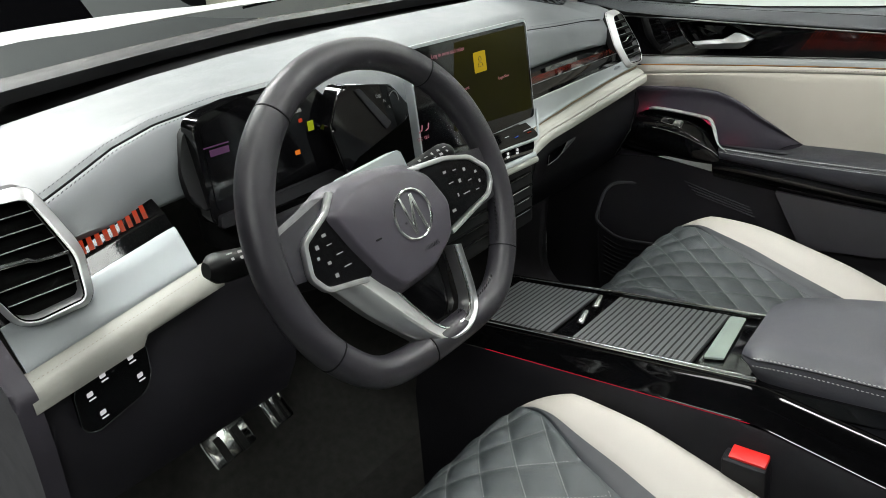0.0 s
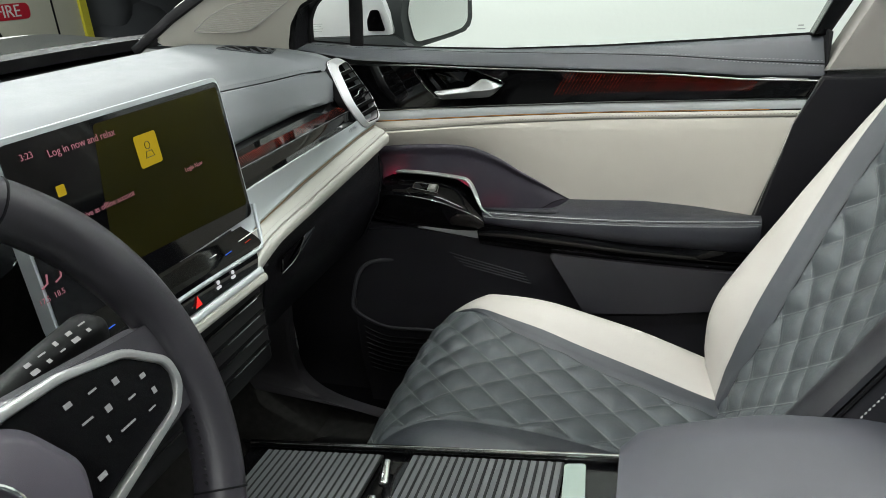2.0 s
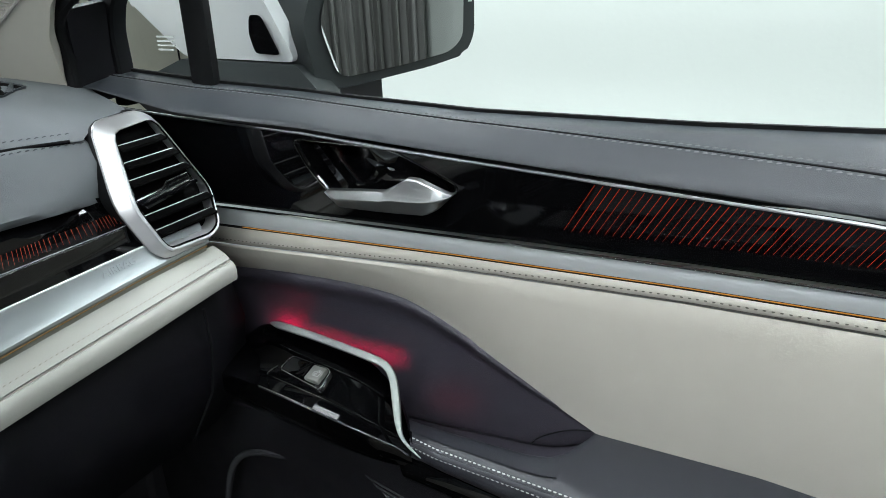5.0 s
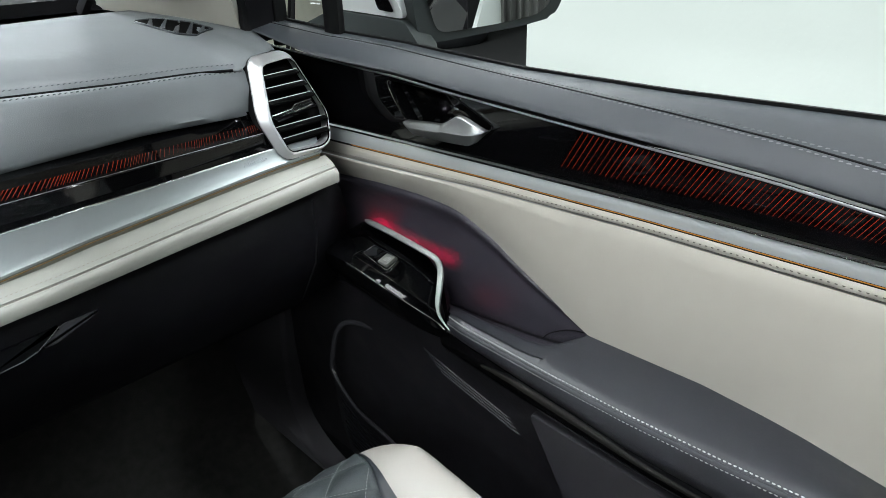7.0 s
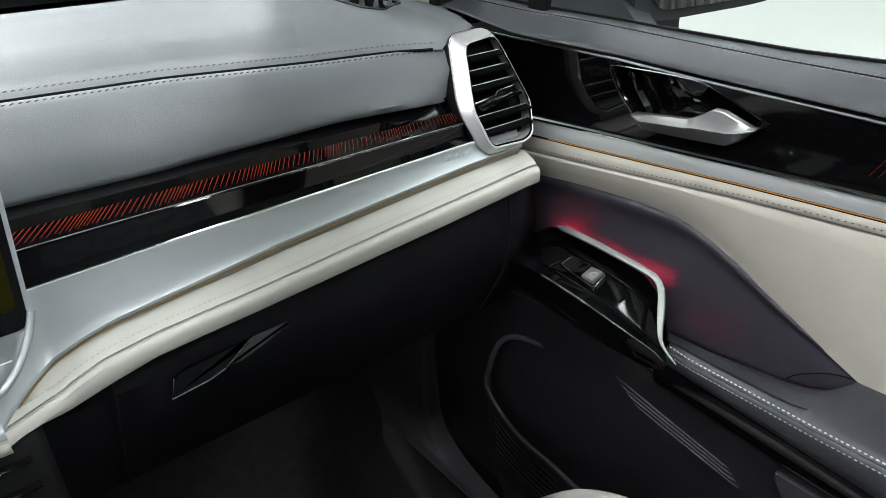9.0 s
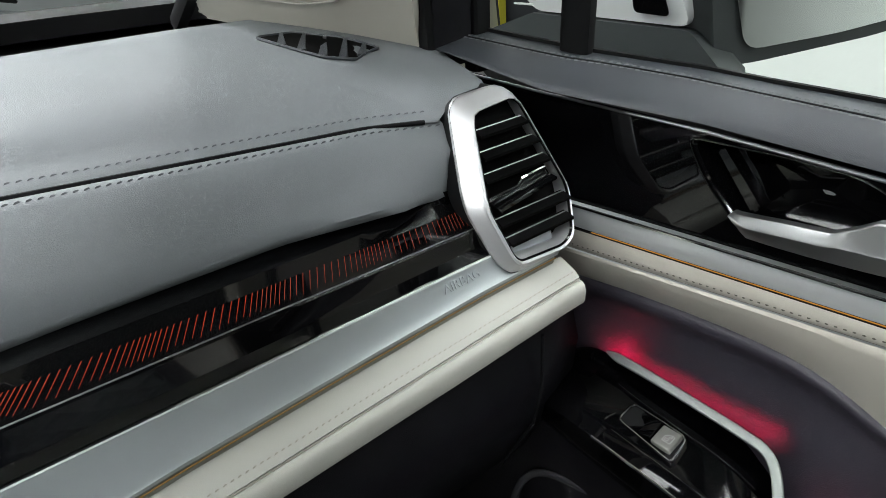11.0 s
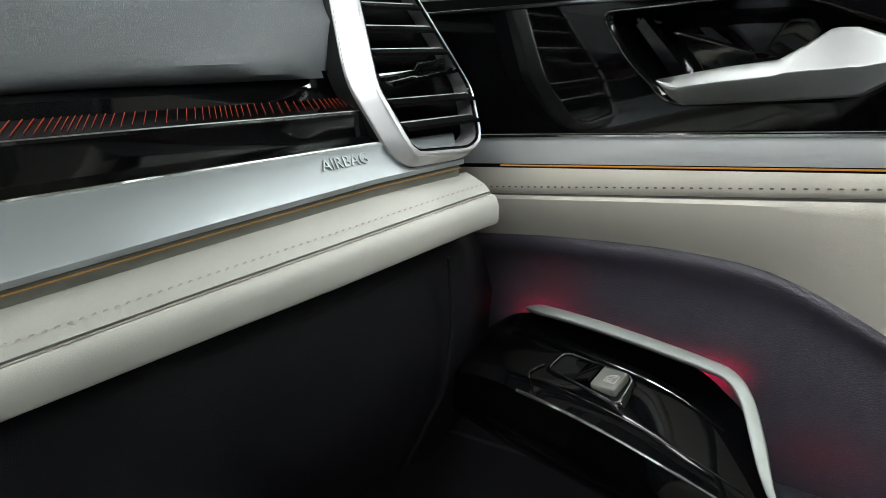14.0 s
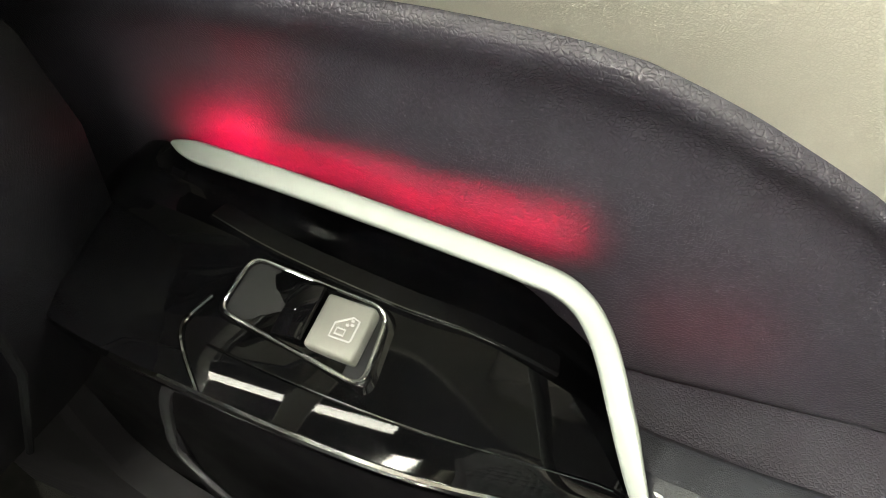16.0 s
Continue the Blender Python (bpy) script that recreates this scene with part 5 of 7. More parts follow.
# demister grille in the corner of the top, and the black trough along the windscreen
top_z = lambda a, b: tab(b, [(p.y, p.z) for p in top_pts(a)])
GRILLE = [(0.507, 0.873), (0.541, 0.8715), (0.562, 0.838), (0.577, 0.797), (0.552, 0.793), (0.531, 0.806), (0.515, 0.840)]
gr = part("corner_grille", plate(rounded(GRILLE, 0.006), lambda a, b, d: (a, b, top_z(a, b) + 0.0004 + d), 0.0008), VOID, dash, "black slotted demister grille")
part("grille_rim", tube([Vector((a, b, top_z(a, b) + 0.0012)) for a, b in rounded(GRILLE, 0.006)], 0.0013, 6, closed=True), GREY_FINE, gr)
for (x0, y0_), (x1, y1_) in (((0.5145, 0.842), (0.530, 0.871)), ((0.5225, 0.826), (0.5465, 0.8625)), ((0.531, 0.8085), (0.5565, 0.8465)), ((0.543, 0.799), (0.5650, 0.829)), ((0.557, 0.7945), (0.5715, 0.8115))):
    lo, hi = Vector((x0, y0_, top_z(x0, y0_) + 0.0011)), Vector((x1, y1_, top_z(x1, y1_) + 0.0011))
    part("fin", sweep([lo.lerp(hi, k / 4) for k in range(5)], lambda t: [(-0.0040 + 0.0026 * t, 0.0), (-0.0034 + 0.0022 * t, 0.0012), (0.0034 - 0.0022 * t, 0.0012), (0.0040 - 0.0026 * t, 0.0)]), GREY_FINE, gr)
part("trough_floor", grid([[(x, 0.975, tab(x, BACK_Z) - 0.022), (x, 1.02, tab(x, BACK_Z) - 0.016), (x, 1.12, 1.215)] for x in xs_all]), MATT, dash)
part("screen_trough", sweep([(-0.78, 0.93, 1.205), (-0.5, 1.005, 1.2165), (-0.28, 1.045, 1.2255), (-0.035, 1.068, 1.2340), (0.40, 1.06, 1.234), (0.575, 1.04, 1.233)], [(-0.06, -0.02), (0.0, -0.012), (0.006, 0.006), (-0.01, 0.011), (-0.09, 0.006)]), MATT, dash, "matt black trough at the foot of the windscreen")

# ---- centre screen ----
TILT_S = 0.16
def scr(a, b, d):
    return (a + 0.09 * (b - 1.15), 0.604 + (b - 1.066) * TILT_S - d, b + d * TILT_S)


screen = thing("centre_screen", (-0.033, 0.62, 1.05), "wide black touchscreen with pink writing and a yellow tile", "car screen")
SX0, SX1, SZ0, SZ1 = -0.160, 0.136, 1.072, 1.231
part("screen_body", plate(rounded([(SX0, SZ0), (SX1, SZ0), (SX1, SZ1), (SX0, SZ1)], 0.010, 5), lambda a, b, d: scr(a, b, d - 0.014), 0.014, 0.0015), SILVER, screen, "silver screen frame")
scr_pane = part("screen_pane", plate(rounded([(SX0 + 0.003, SZ0 + 0.002), (SX1 - 0.003, SZ0 + 0.002), (SX1 - 0.003, SZ1 - 0.0045), (SX0 + 0.003, SZ1 - 0.0045)], 0.008, 5), scr, 0.0012, 0.0005), SCREEN, screen, "dark glossy screen pane")
SN = Vector((0, -1, TILT_S)).normalized()
PINK = glow("pink_writing", (0.75, 0.30, 0.36), 0.36)
YELLOW = glow("yellow_tile", (0.75, 0.55, 0.02), 0.42)
OLIVE = glow("olive_panel", (0.30, 0.27, 0.01), 0.07)
on = OLIVE.node_tree
zed, ramp_ = on.nodes.new("ShaderNodeSeparateXYZ"), on.nodes.new("ShaderNodeMapRange")
on.links.new(on.nodes.new("ShaderNodeTexCoord").outputs["Object"], zed.inputs[0])
on.links.new(zed.outputs[2], ramp_.inputs[0])
ramp_.inputs[1].default_value, ramp_.inputs[2].default_value, ramp_.inputs[3].default_value, ramp_.inputs[4].default_value = 1.165, 1.235, 0.0, 0.026
on.links.new(ramp_.outputs[0], on.nodes["Principled BSDF"].inputs["Emission Strength"])
INK = mat("screen_ink", (0.02, 0.015, 0.0), 0.3)


def on_screen(text, a, b, size, m_):
    words(text, basis(scr(a, b, 0.0022), (1, 0, 0), SN), size, m_, scr_pane, 0.0001, "screen_writing")


on_screen("Log in now and relax", -0.077, 1.2105, 0.0090, PINK)
on_screen("Drive as offline account", -0.072, 1.1545, 0.0072, PINK)
on_screen("Login Now", 0.054, 1.1530, 0.0066, PINK)
on_screen("17.5  18.5", -0.155, 1.108, 0.0066, PINK)
on_screen("3:23", -0.135, 1.214, 0.0075, PINK)
part("profile_panel", plate(rounded([(-0.085, 1.100), (0.128, 1.088), (0.128, 1.221), (-0.060, 1.222)], 0.004, 3), lambda a, b, d: scr(a, b, d + 0.0012), 0.0002), OLIVE, scr_pane, "dim olive profile panel")
part("profile_tile", plate(rounded([(-0.0185, 1.1705), (0.0125, 1.1705), (0.0125, 1.2005), (-0.0185, 1.2005)], 0.003, 3), lambda a, b, d: scr(a, b, d + 0.0015), 0.0003), YELLOW, scr_pane, "yellow profile tile")
part("tile_icon", tube([Vector(scr(-0.003 + 0.0035 * math.cos(t), 1.1895 + 0.0035 * math.sin(t), 0.002)) for t in [k * math.pi / 6 for k in range(12)]], 0.0004, 5, closed=True, up=(0, 1, 0)), INK, scr_pane)
part("tile_icon", tube([Vector(scr(*p, 0.002)) for p in ((-0.009, 1.1785), (-0.007, 1.184), (0.001, 1.184), (0.003, 1.1785))], 0.0004, 5, closed=True, up=(0, 1, 0)), INK, scr_pane)
part("small_tile", plate(rounded([(-0.118, 1.176), (-0.109, 1.176), (-0.109, 1.185), (-0.118, 1.185)], 0.001, 2), lambda a, b, d: scr(a, b, d + 0.0013), 0.0002), YELLOW, scr_pane)
for ax in (-0.156, -0.142):
    part("seat_icon", tube([Vector(scr(*p, 0.0018)) for p in ((ax + 0.003, 1.126), (ax + 0.001, 1.119), (ax - 0.005, 1.117))], 0.0008, 5, up=(0, 1, 0)), PINK, scr_pane)

# slider shelf, button bar and the bands under the screen
W0, W1 = -0.165, 0.094
drop = lambda x: -0.045 * (x + 0.01)
run = lambda a, b, n=12: [a + (b - a) * i / n for i in range(n + 1)]
shelf = part("slider_shelf", grid([[(x + 0.03 * max(0, x) * s_, y, z + drop(x)) for y, z, s_ in ((0.604, 1.074, 1), (0.600, 1.071, 1), (0.586, 1.064, 0.5), (0.580, 1.060, 0), (0.579, 1.055, 0), (0.585, 1.050, 0))] for x in run(W0, W1 + 0.002)]), BLACK, screen, "black gloss touch slider shelf", angle=25)
edge_line = smooth_path([(W0, 0.5785, 1.0525 + drop(W0)), (0.0, 0.5785, 1.0525 + drop(0)), (W1 - 0.014, 0.5785, 1.0520 + drop(W1)), (W1 + 0.002, 0.580, 1.0535 + drop(W1)), (W1 + 0.016, 0.588, 1.061 + drop(W1)), (0.1225, 0.597, 1.071), (0.1295, 0.6025, 1.086)], 6)
part("shelf_edge", tube(edge_line, 0.0026, 10), SILVER, screen, "satin edge under the sliders")
CLEARM = mat("pale_slider_bead", (0.6, 0.62, 0.62), 0.15, spread=0.05)
for ax, wd, m_ in ((0.090, 0.040, CLEARM), (0.022, 0.010, CLEARM), (-0.072, 0.014, CLEARM), (-0.088, 0.010, CLEARM)):
    part("slider_mark", obox(pose(ax, 0.5905, 1.0672 + drop(ax), -26, 0, 0), wd, 0.0028, 0.0012, 0.0005), m_, shelf)
BLUE = glow("blue_mark", (0.05, 0.2, 1.0), 0.6)
for ax, m_ in ((0.041, BLUE), (0.079, RED), (-0.097, RED), (-0.135, BLUE)):
    part("slider_mark", obox(pose(ax, 0.5850, 1.0640 + drop(ax), -26, 0, 0), 0.011, 0.0016, 0.0008), m_, shelf)
bar = part("button_bar", grid([[(x, y, z + drop(x)) for y, z in ((0.587, 1.0505), (0.5805, 1.049), (0.580, 1.040), (0.583, 1.028), (0.590, 1.026))] for x in run(W0, W1 - 0.008)]), BLACK, screen, "black gloss button bar", angle=30)
bm = bmesh.new()
for p in ((-0.0345, 1.0345), (-0.0235, 1.0345), (-0.029, 1.0465)):
    bm.verts.new((p[0], 0.5790, p[1]))
bm.faces.new(bm.verts[:])
part("hazard_button", bm, glow("hazard_red", (1.0, 0.04, 0.03), 0.8), bar, "red warning triangle button")
for ax in (0.007, 0.034, -0.063, -0.090):
    part("button_icon", obox(pose(ax, 0.5792, 1.0440 + 0.5 * drop(ax), 0, 0, 0), 0.004, 0.0006, 0.004, 0.001), WHITE, bar)
    part("button_icon", obox(pose(ax, 0.5793, 1.0385 + 0.5 * drop(ax), 0, 0, 0), 0.007, 0.0006, 0.0030, 0.001), WHITE, bar)
rows_s, rows_c = [], []
for x in run(-0.20, 0.092, 30):
    d_ = 0.6 * drop(x)
    rows_s.append([(x, y, z + d_) for y, z in ((0.592, 1.0275), (0.583, 1.0265), (0.580, 1.0240), (0.579, 1.0200), (0.584, 1.0185))])
    rows_c.append([(x, y, z + d_) for y, z in ((0.584, 1.0190), (0.577, 1.0180), (0.5755, 1.0145), (0.576, 1.0100), (0.582, 1.0060), (0.606, 1.0040))])
part("silver_band", grid(rows_s), SILVER, dash, "satin silver band under the button bar", angle=40)
part("cream_band", grid(rows_c), CREAM_DASH, dash, "cream leather roll under the button bar", angle=50)
cvent = part("centre_vent", box(-0.19, 0.112, 0.598, 0.66, 0.885, 1.003, 0.010, 3), MATT, dash, "black centre vents with slim bright blades")
for k, z in enumerate((0.984, 0.961, 0.940, 0.918)):
    part("blade", box(-0.18, 0.100, 0.592, 0.603, z - 0.0012, z + 0.0012, 0.0006), BLACK, cvent)
    part("blade_edge", box(0.047 - 0.03 * (k % 2), 0.086, 0.5912, 0.5925, z, z + 0.0012), CHROME, cvent)

# ---- instrument cluster and gear selector ----
cluster = thing("instrument_cluster", (-0.39, 0.70, 1.06), "small black driver display on a gloss black stand", "driver display")


def clu(a, b, d):
    return (a, 0.668 + (b - 1.09) * 0.22 - d, b)


part("display_housing", plate(rounded([(-0.472, 1.078), (-0.458, 1.192), (-0.445, 1.199), (-0.40, 1.207), (-0.30, 1.207), (-0.262, 1.190), (-0.262, 1.085), (-0.30, 1.070)], 0.012, 4), lambda a, b, d: clu(a, b, d - 0.02), 0.025, 0.003), BLACK, cluster, "gloss black display housing")
dpane = part("display_pane", plate(rounded([(-0.462, 1.094), (-0.450, 1.188), (-0.40, 1.199), (-0.305, 1.199), (-0.272, 1.182), (-0.272, 1.097)], 0.008, 4), lambda a, b, d: clu(a, b, d + 0.005), 0.0012), SCREEN, cluster, "dark display pane")
part("display_foot", box(-0.44, -0.30, 0.69, 0.76, 1.02, 1.10, 0.01), MATT, cluster)
part("display_lip", plate(rounded([(-0.468, 1.076), (-0.464, 1.090), (-0.28, 1.094), (-0.27, 1.080)], 0.004), lambda a, b, d: clu(a, b, d + 0.004), 0.008, 0.002), DARK, cluster)
PURPLE = glow("violet_light", (0.35, 0.16, 0.36), 0.18)
LIME = glow("lime_light", (0.45, 0.55, 0.02), 0.55)
ORANGE = glow("orange_light", (1.0, 0.25, 0.03), 0.6)
for ax, az, w, h, m_ in ((-0.438, 1.165, 0.034, 0.0016, PURPLE), (-0.436, 1.157, 0.026, 0.010, PURPLE), (-0.338, 1.176, 0.024, 0.0012, PURPLE), (-0.300, 1.151, 0.010, 0.020, LIME), (-0.313, 1.164, 0.006, 0.005, RED), (-0.331, 1.128, 0.008, 0.006, ORANGE)):
    part("display_mark", obox(Matrix.Translation(clu(ax, az, 0.0066)), w, 0.0005, h, 0.0002), m_, dpane)
words("D/B", basis(clu(-0.312, 1.176, 0.0068), (1, 0, 0), (0, -1, 0.22)), 0.0065, ICON, dpane, 0.0001, "display_writing")

# Selector print with a weak glow of its own
PRINT = glow("dim_glowing_print", (0.85, 0.9, 0.88), 0.12)
gear = thing("gear_selector", (-0.21, 0.68, 1.12), "gloss black twist gear selector beside the display", "gear selector")
gs = [(-0.265, 1.185), (-0.250, 1.197), (-0.165, 1.181), (-0.140, 1.146), (-0.150, 1.132), (-0.262, 1.105), (-0.285, 1.090), (-0.29, 1.15)]
pod_g = part("selector_pod", plate(rounded(gs, 0.006, 4), lambda a, b, d: (a, 0.662 + (b - 1.09) * 0.25 - d, b), 0.03, 0.005), BLACK, gear, "gloss black selector pod")
part("selector_edge", tube([Vector((a, 0.6345 + (b - 1.09) * 0.25, b)) for a, b in rounded(gs, 0.006, 4)], 0.0011, 6, closed=True, up=(0, 1, 0)), DARK_CHROME, pod_g)
part("selector_ring", plate(rounded([(-0.236, 1.188), (-0.225, 1.188), (-0.185, 1.135), (-0.197, 1.128)], 0.002), lambda a, b, d: (a, 0.632 + (b - 1.09) * 0.25 - d, b), 0.002, 0.0008), DARK, pod_g)
for tx, ax, az in (("D/B", -0.196, 1.172), ("N", -0.187, 1.164), ("R", -0.180, 1.155)):
    words(tx, basis((ax, 0.6305 + (az - 1.09) * 0.25, az), (1, 0, -0.15), (0, -1, 0.25)), 0.0062, PRINT, pod_g, 0.0001, "selector_writing")
part("selector_arrow", tube([Vector((-0.168 + 0.010 * math.cos(t), 0.6495, 1.160 + 0.014 * math.sin(t))) for t in [math.pi * (0.8 - k / 8) for k in range(11)]], 0.0005, 5, up=(0, 1, 0)), PRINT, pod_g)

# ---- column and stalks ----
column = thing("steering_column", (-0.37, 0.68, 0.95), "charcoal steering column shroud", "steering column")
CW = Vector((-0.371, 0.463, 1.101))
UW, VW, NW = Vector((1, 0, 0)), Vector((0, math.sin(0.35), math.cos(0.35))), Vector((0, -math.cos(0.35), math.sin(0.35)))


def wheel3(a, b, d):
    return CW + UW * a + VW * b + NW * d


part("column_shroud", sweep([wheel3(0, -0.012, -0.03), wheel3(0, -0.012, -0.12), wheel3(0, -0.02, -0.22)], ring(0.062, 0.052, 20, 3)), DARK, column)
part("column_top", plate(rounded([(-0.02, 0.030), (-0.014, 0.053), (0.080, 0.060), (0.084, 0.034)], 0.004), lambda a, b, d: wheel3(a, b, d - 0.070), 0.02, 0.003), SILVER, column, "silver column cover")


STALK = mat("satin_black_stalk", (0.003, 0.003, 0.0034), 0.45, spread=0.15, spec=0.15)


def stalk(root_ab, tip_ab, name, label):
    st = thing(name, wheel3(*root_ab, -0.07), label, "stalk")
    a, b = wheel3(*root_ab, -0.075), wheel3(*tip_ab, -0.065)
    pts = [a.lerp(b, k / 20) for k in range(21)]
    size = lambda t: (0.010 + 0.006 * t) * (1 if t < 0.9 else math.sqrt(max(0.02, 1 - ((t - 0.9) / 0.1) ** 2 * 0.75)))
    arm_ = part("lever", sweep(pts, lambda t: ring(size(t), size(t) * (0.75 + 0.20 * min(1, t * 1.6)), 18, 2.6)), STALK, st)
    side = (b - a).normalized()
    for k in range(5):
        for j in range(2):
            t = 0.50 + 0.085 * k
            up_ = (NW + VW * 0.55).normalized()
            p = a + (b - a) * t + up_ * (size(t) * 1.10) + (VW - NW * 0.55).normalized() * (0.0035 - 0.0065 * j)
            part("print", obox(basis(p, side, up_), (0.0045, 0.006, 0.003)[(k + j) % 3], (0.0028, 0.0012, 0.0034)[(k + 2 * j) % 3], 0.0007, 0.0003), ICON, arm_)
    adopt(st)
    return st


stalk((-0.055, -0.002), (-0.194, 0.020), "indicator_stalk", "black indicator stalk with pale printed symbols")
stalk((0.050, 0.022), (0.180, 0.032), "wiper_stalk", "black wiper stalk with pale printed symbols")

# ---- steering wheel ----
wheel = thing("steering_wheel", tuple(CW), "black leather steering wheel with silver spokes and a plum grey hub", "steering wheel")


def rim_pt(t, off=0.0):
    a, b = (0.171 + off) * math.cos(t), (0.171 + off) * math.sin(t)
    flat = -(0.150 + off)
    if b < flat + 0.03:
        k = (flat + 0.03 - b)
        b = flat + 0.03 - 0.03 * math.tanh(k / 0.03)
    return wheel3(a, b, 0)


NR = 120
rp = [rim_pt(2 * math.pi * k / NR) for k in range(NR)]
rows = []
for k, p in enumerate(rp):
    t = (rp[(k + 1) % NR] - rp[k - 1]).normalized()
    s = t.cross(NW).normalized()
    ang = 2 * math.pi * k / NR
    grip = 1 + 0.10 * math.exp(-((ang - 0.55) / 0.28) ** 2) + 0.10 * math.exp(-((ang - math.pi + 0.55) / 0.28) ** 2)
    rows.append([p + s * a * grip + NW * b for a, b in ring(0.0168, 0.0165, 18, 2.15)])
rim_ = part("wheel_rim", grid(rows, close_u=True, close_v=True), WHEEL, wheel, "black leather wheel rim", angle=60)
for ang in (129, 51, -34, 214, -100):
    t = radians(ang)
    p = rim_pt(t)
    tt = (rim_pt(t + 0.02) - rim_pt(t - 0.02)).normalized()
    s = tt.cross(NW).normalized()
    part("rim_seam", tube([p + s * a * 1.012 + NW * b * 1.012 for a, b in ring(0.0168, 0.0165, 24, 2.15)], 0.0008, 5, closed=True, up=tuple(tt)), GROOVE, rim_)
for a0, a1 in ((-10, -33), (-50, -80)):
    stitches("rim_lacing", [rim_pt(radians(a0 + (a1 - a0) * k / 20), -0.0158) + NW * 0.004 for k in range(21)], GROOVE, rim_, tuple(NW), step=0.0050, length=0.0075, w=0.0022, h=0.0014, slant=1.5)

HUBP = [(-0.062, 0.052), (-0.020, 0.053), (0.022, 0.046), (0.050, 0.028), (0.068, -0.010), (0.055, -0.048), (0.012, -0.072), (-0.044, -0.076), (-0.064, -0.052), (-0.086, -0.010), (-0.104, 0.034)]
ctr2 = Vector((-0.016, -0.010))
ho = [Vector((p[0] * 1.06, p[1] * 1.03)) for p in rounded(HUBP, 0.010, 4)]
rows = []
for f, h in ((1.0, -0.035), (1.0, 0.002), (0.985, 0.0055), (0.96, 0.008), (0.87, 0.0165), (0.845, 0.0182), (0.81, 0.0190), (0.50, 0.0212), (0.2, 0.0222), (0.02, 0.0225)):
    rows.append([wheel3(*(ctr2 + (q - ctr2) * f), h) for q in ho])
hub = part("airbag_hub", grid(rows, close_v=True), HUB, wheel, "plum grey airbag cover", angle=50)
ec = Vector((-0.003, -0.004))
part("emblem_ring", tube([wheel3(ec.x + 0.0265 * math.cos(t), ec.y + 0.0265 * math.sin(t), 0.0228) for t in [k * math.pi / 20 for k in range(40)]], 0.0016, 8, closed=True, up=tuple(NW)), CHROME, hub, "plain chrome emblem ring")
for dx, tilt in ((-0.008, 12), (0.0, -10), (0.009, 12)):
    part("emblem_bar", obox(basis(wheel3(ec.x + dx, ec.y, 0.0225), (math.cos(radians(tilt)), math.sin(radians(tilt)) * VW.y, math.sin(radians(tilt)) * VW.z), NW), 0.0042, 0.043, 0.0022, 0.0007), CHROME, hub)
words("AIRBAG", basis(wheel3(0.010, -0.044, 0.0206), UW, (NW + VW * -0.05)), 0.0072, WHEEL, hub, 0.0004, "airbag_lettering")
part("hub_mark", obox(basis(wheel3(-0.055, -0.012, 0.0208), UW, NW), 0.010, 0.002, 0.0008), GROOVE, hub)


# Wheel key symbols lifted by emission in the material
KEY_PRINT = glow("glowing_key_print", (0.85, 0.9, 0.88), 0.22)


def ctrl(name, path, inner):
    """A black gloss switch field with a thin silver frame on a spoke."""
    line = [wheel3(a, b, 0.010) for a, b in rounded(path, 0.006, 5)[6:-6]]
    fr = part(name, sweep(line, ring(0.0030, 0.0042, 12, 4), up=tuple(NW)), WHEEL_SILVER, wheel, "silver framed switch field")
    part("switch_face", plate(rounded(inner, 0.007, 4), lambda a, b, d: wheel3(a, b, d + 0.004), 0.007, 0.001), PANEL, fr, "black touch keys with pale symbols")
    return fr


LP = [(-0.088, 0.046), (-0.100, 0.032), (-0.134, 0.014), (-0.140, -0.018), (-0.128, -0.035), (-0.086, -0.043)]
RP = [(0.020, 0.038), (0.080, 0.035), (0.122, 0.025), (0.147, 0.004), (0.147, -0.012), (0.135, -0.025), (0.060, -0.043)]
lc = ctrl("left_switch_field", [(-0.083, 0.052)] + LP + [(-0.05, -0.05)], [(-0.07, 0.045)] + [(a + 0.003, b * 0.95) for a, b in LP[1:5]] + [(-0.07, -0.043)])
rc = ctrl("right_switch_field", [(0.0, 0.04)] + RP + [(0.04, -0.046)], [(0.03, 0.033)] + [(a - 0.003, b * 0.93) for a, b in RP[1:6]] + [(0.05, -0.038)])
for ax, az, w, h in ((0.075, 0.020, 0.005, 0.003), (0.092, 0.018, 0.006, 0.0012), (0.108, 0.014, 0.004, 0.004), (0.126, 0.006, 0.004, 0.003), (0.070, -0.024, 0.006, 0.003), (0.128, -0.006, 0.003, 0.004), (0.080, 0.006, 0.008, 0.0012), (0.095, 0.004, 0.004, 0.004), (0.112, 0.000, 0.006, 0.0012), (0.100, -0.012, 0.012, 0.0012), (0.085, -0.010, 0.002, 0.004), (0.12, -0.014, 0.006, 0.001)):
    part("key_print", obox(basis(wheel3(ax, az, 0.0114), UW, NW), w, h, 0.0006), KEY_PRINT, rc)
for ax, az, w, h in ((-0.108, 0.004, 0.006, 0.001), (-0.100, -0.008, 0.008, 0.001), (-0.115, -0.012, 0.004, 0.003), (-0.122, 0.006, 0.004, 0.004), (-0.110, 0.014, 0.005, 0.003), (-0.096, -0.022, 0.009, 0.0012), (-0.112, -0.026, 0.004, 0.004), (-0.125, -0.004, 0.003, 0.003)):
    part("key_print", obox(basis(wheel3(ax, az, 0.0114), UW, NW), w, h, 0.0006), KEY_PRINT, lc)
part("side_spoke", plate(rounded([(-0.166, 0.026), (-0.163, -0.016), (-0.132, -0.020), (-0.100, -0.030), (-0.086, 0.048)], 0.006), lambda a, b, d: wheel3(a, b, d - 0.018), 0.024, 0.006), WHEEL, wheel)
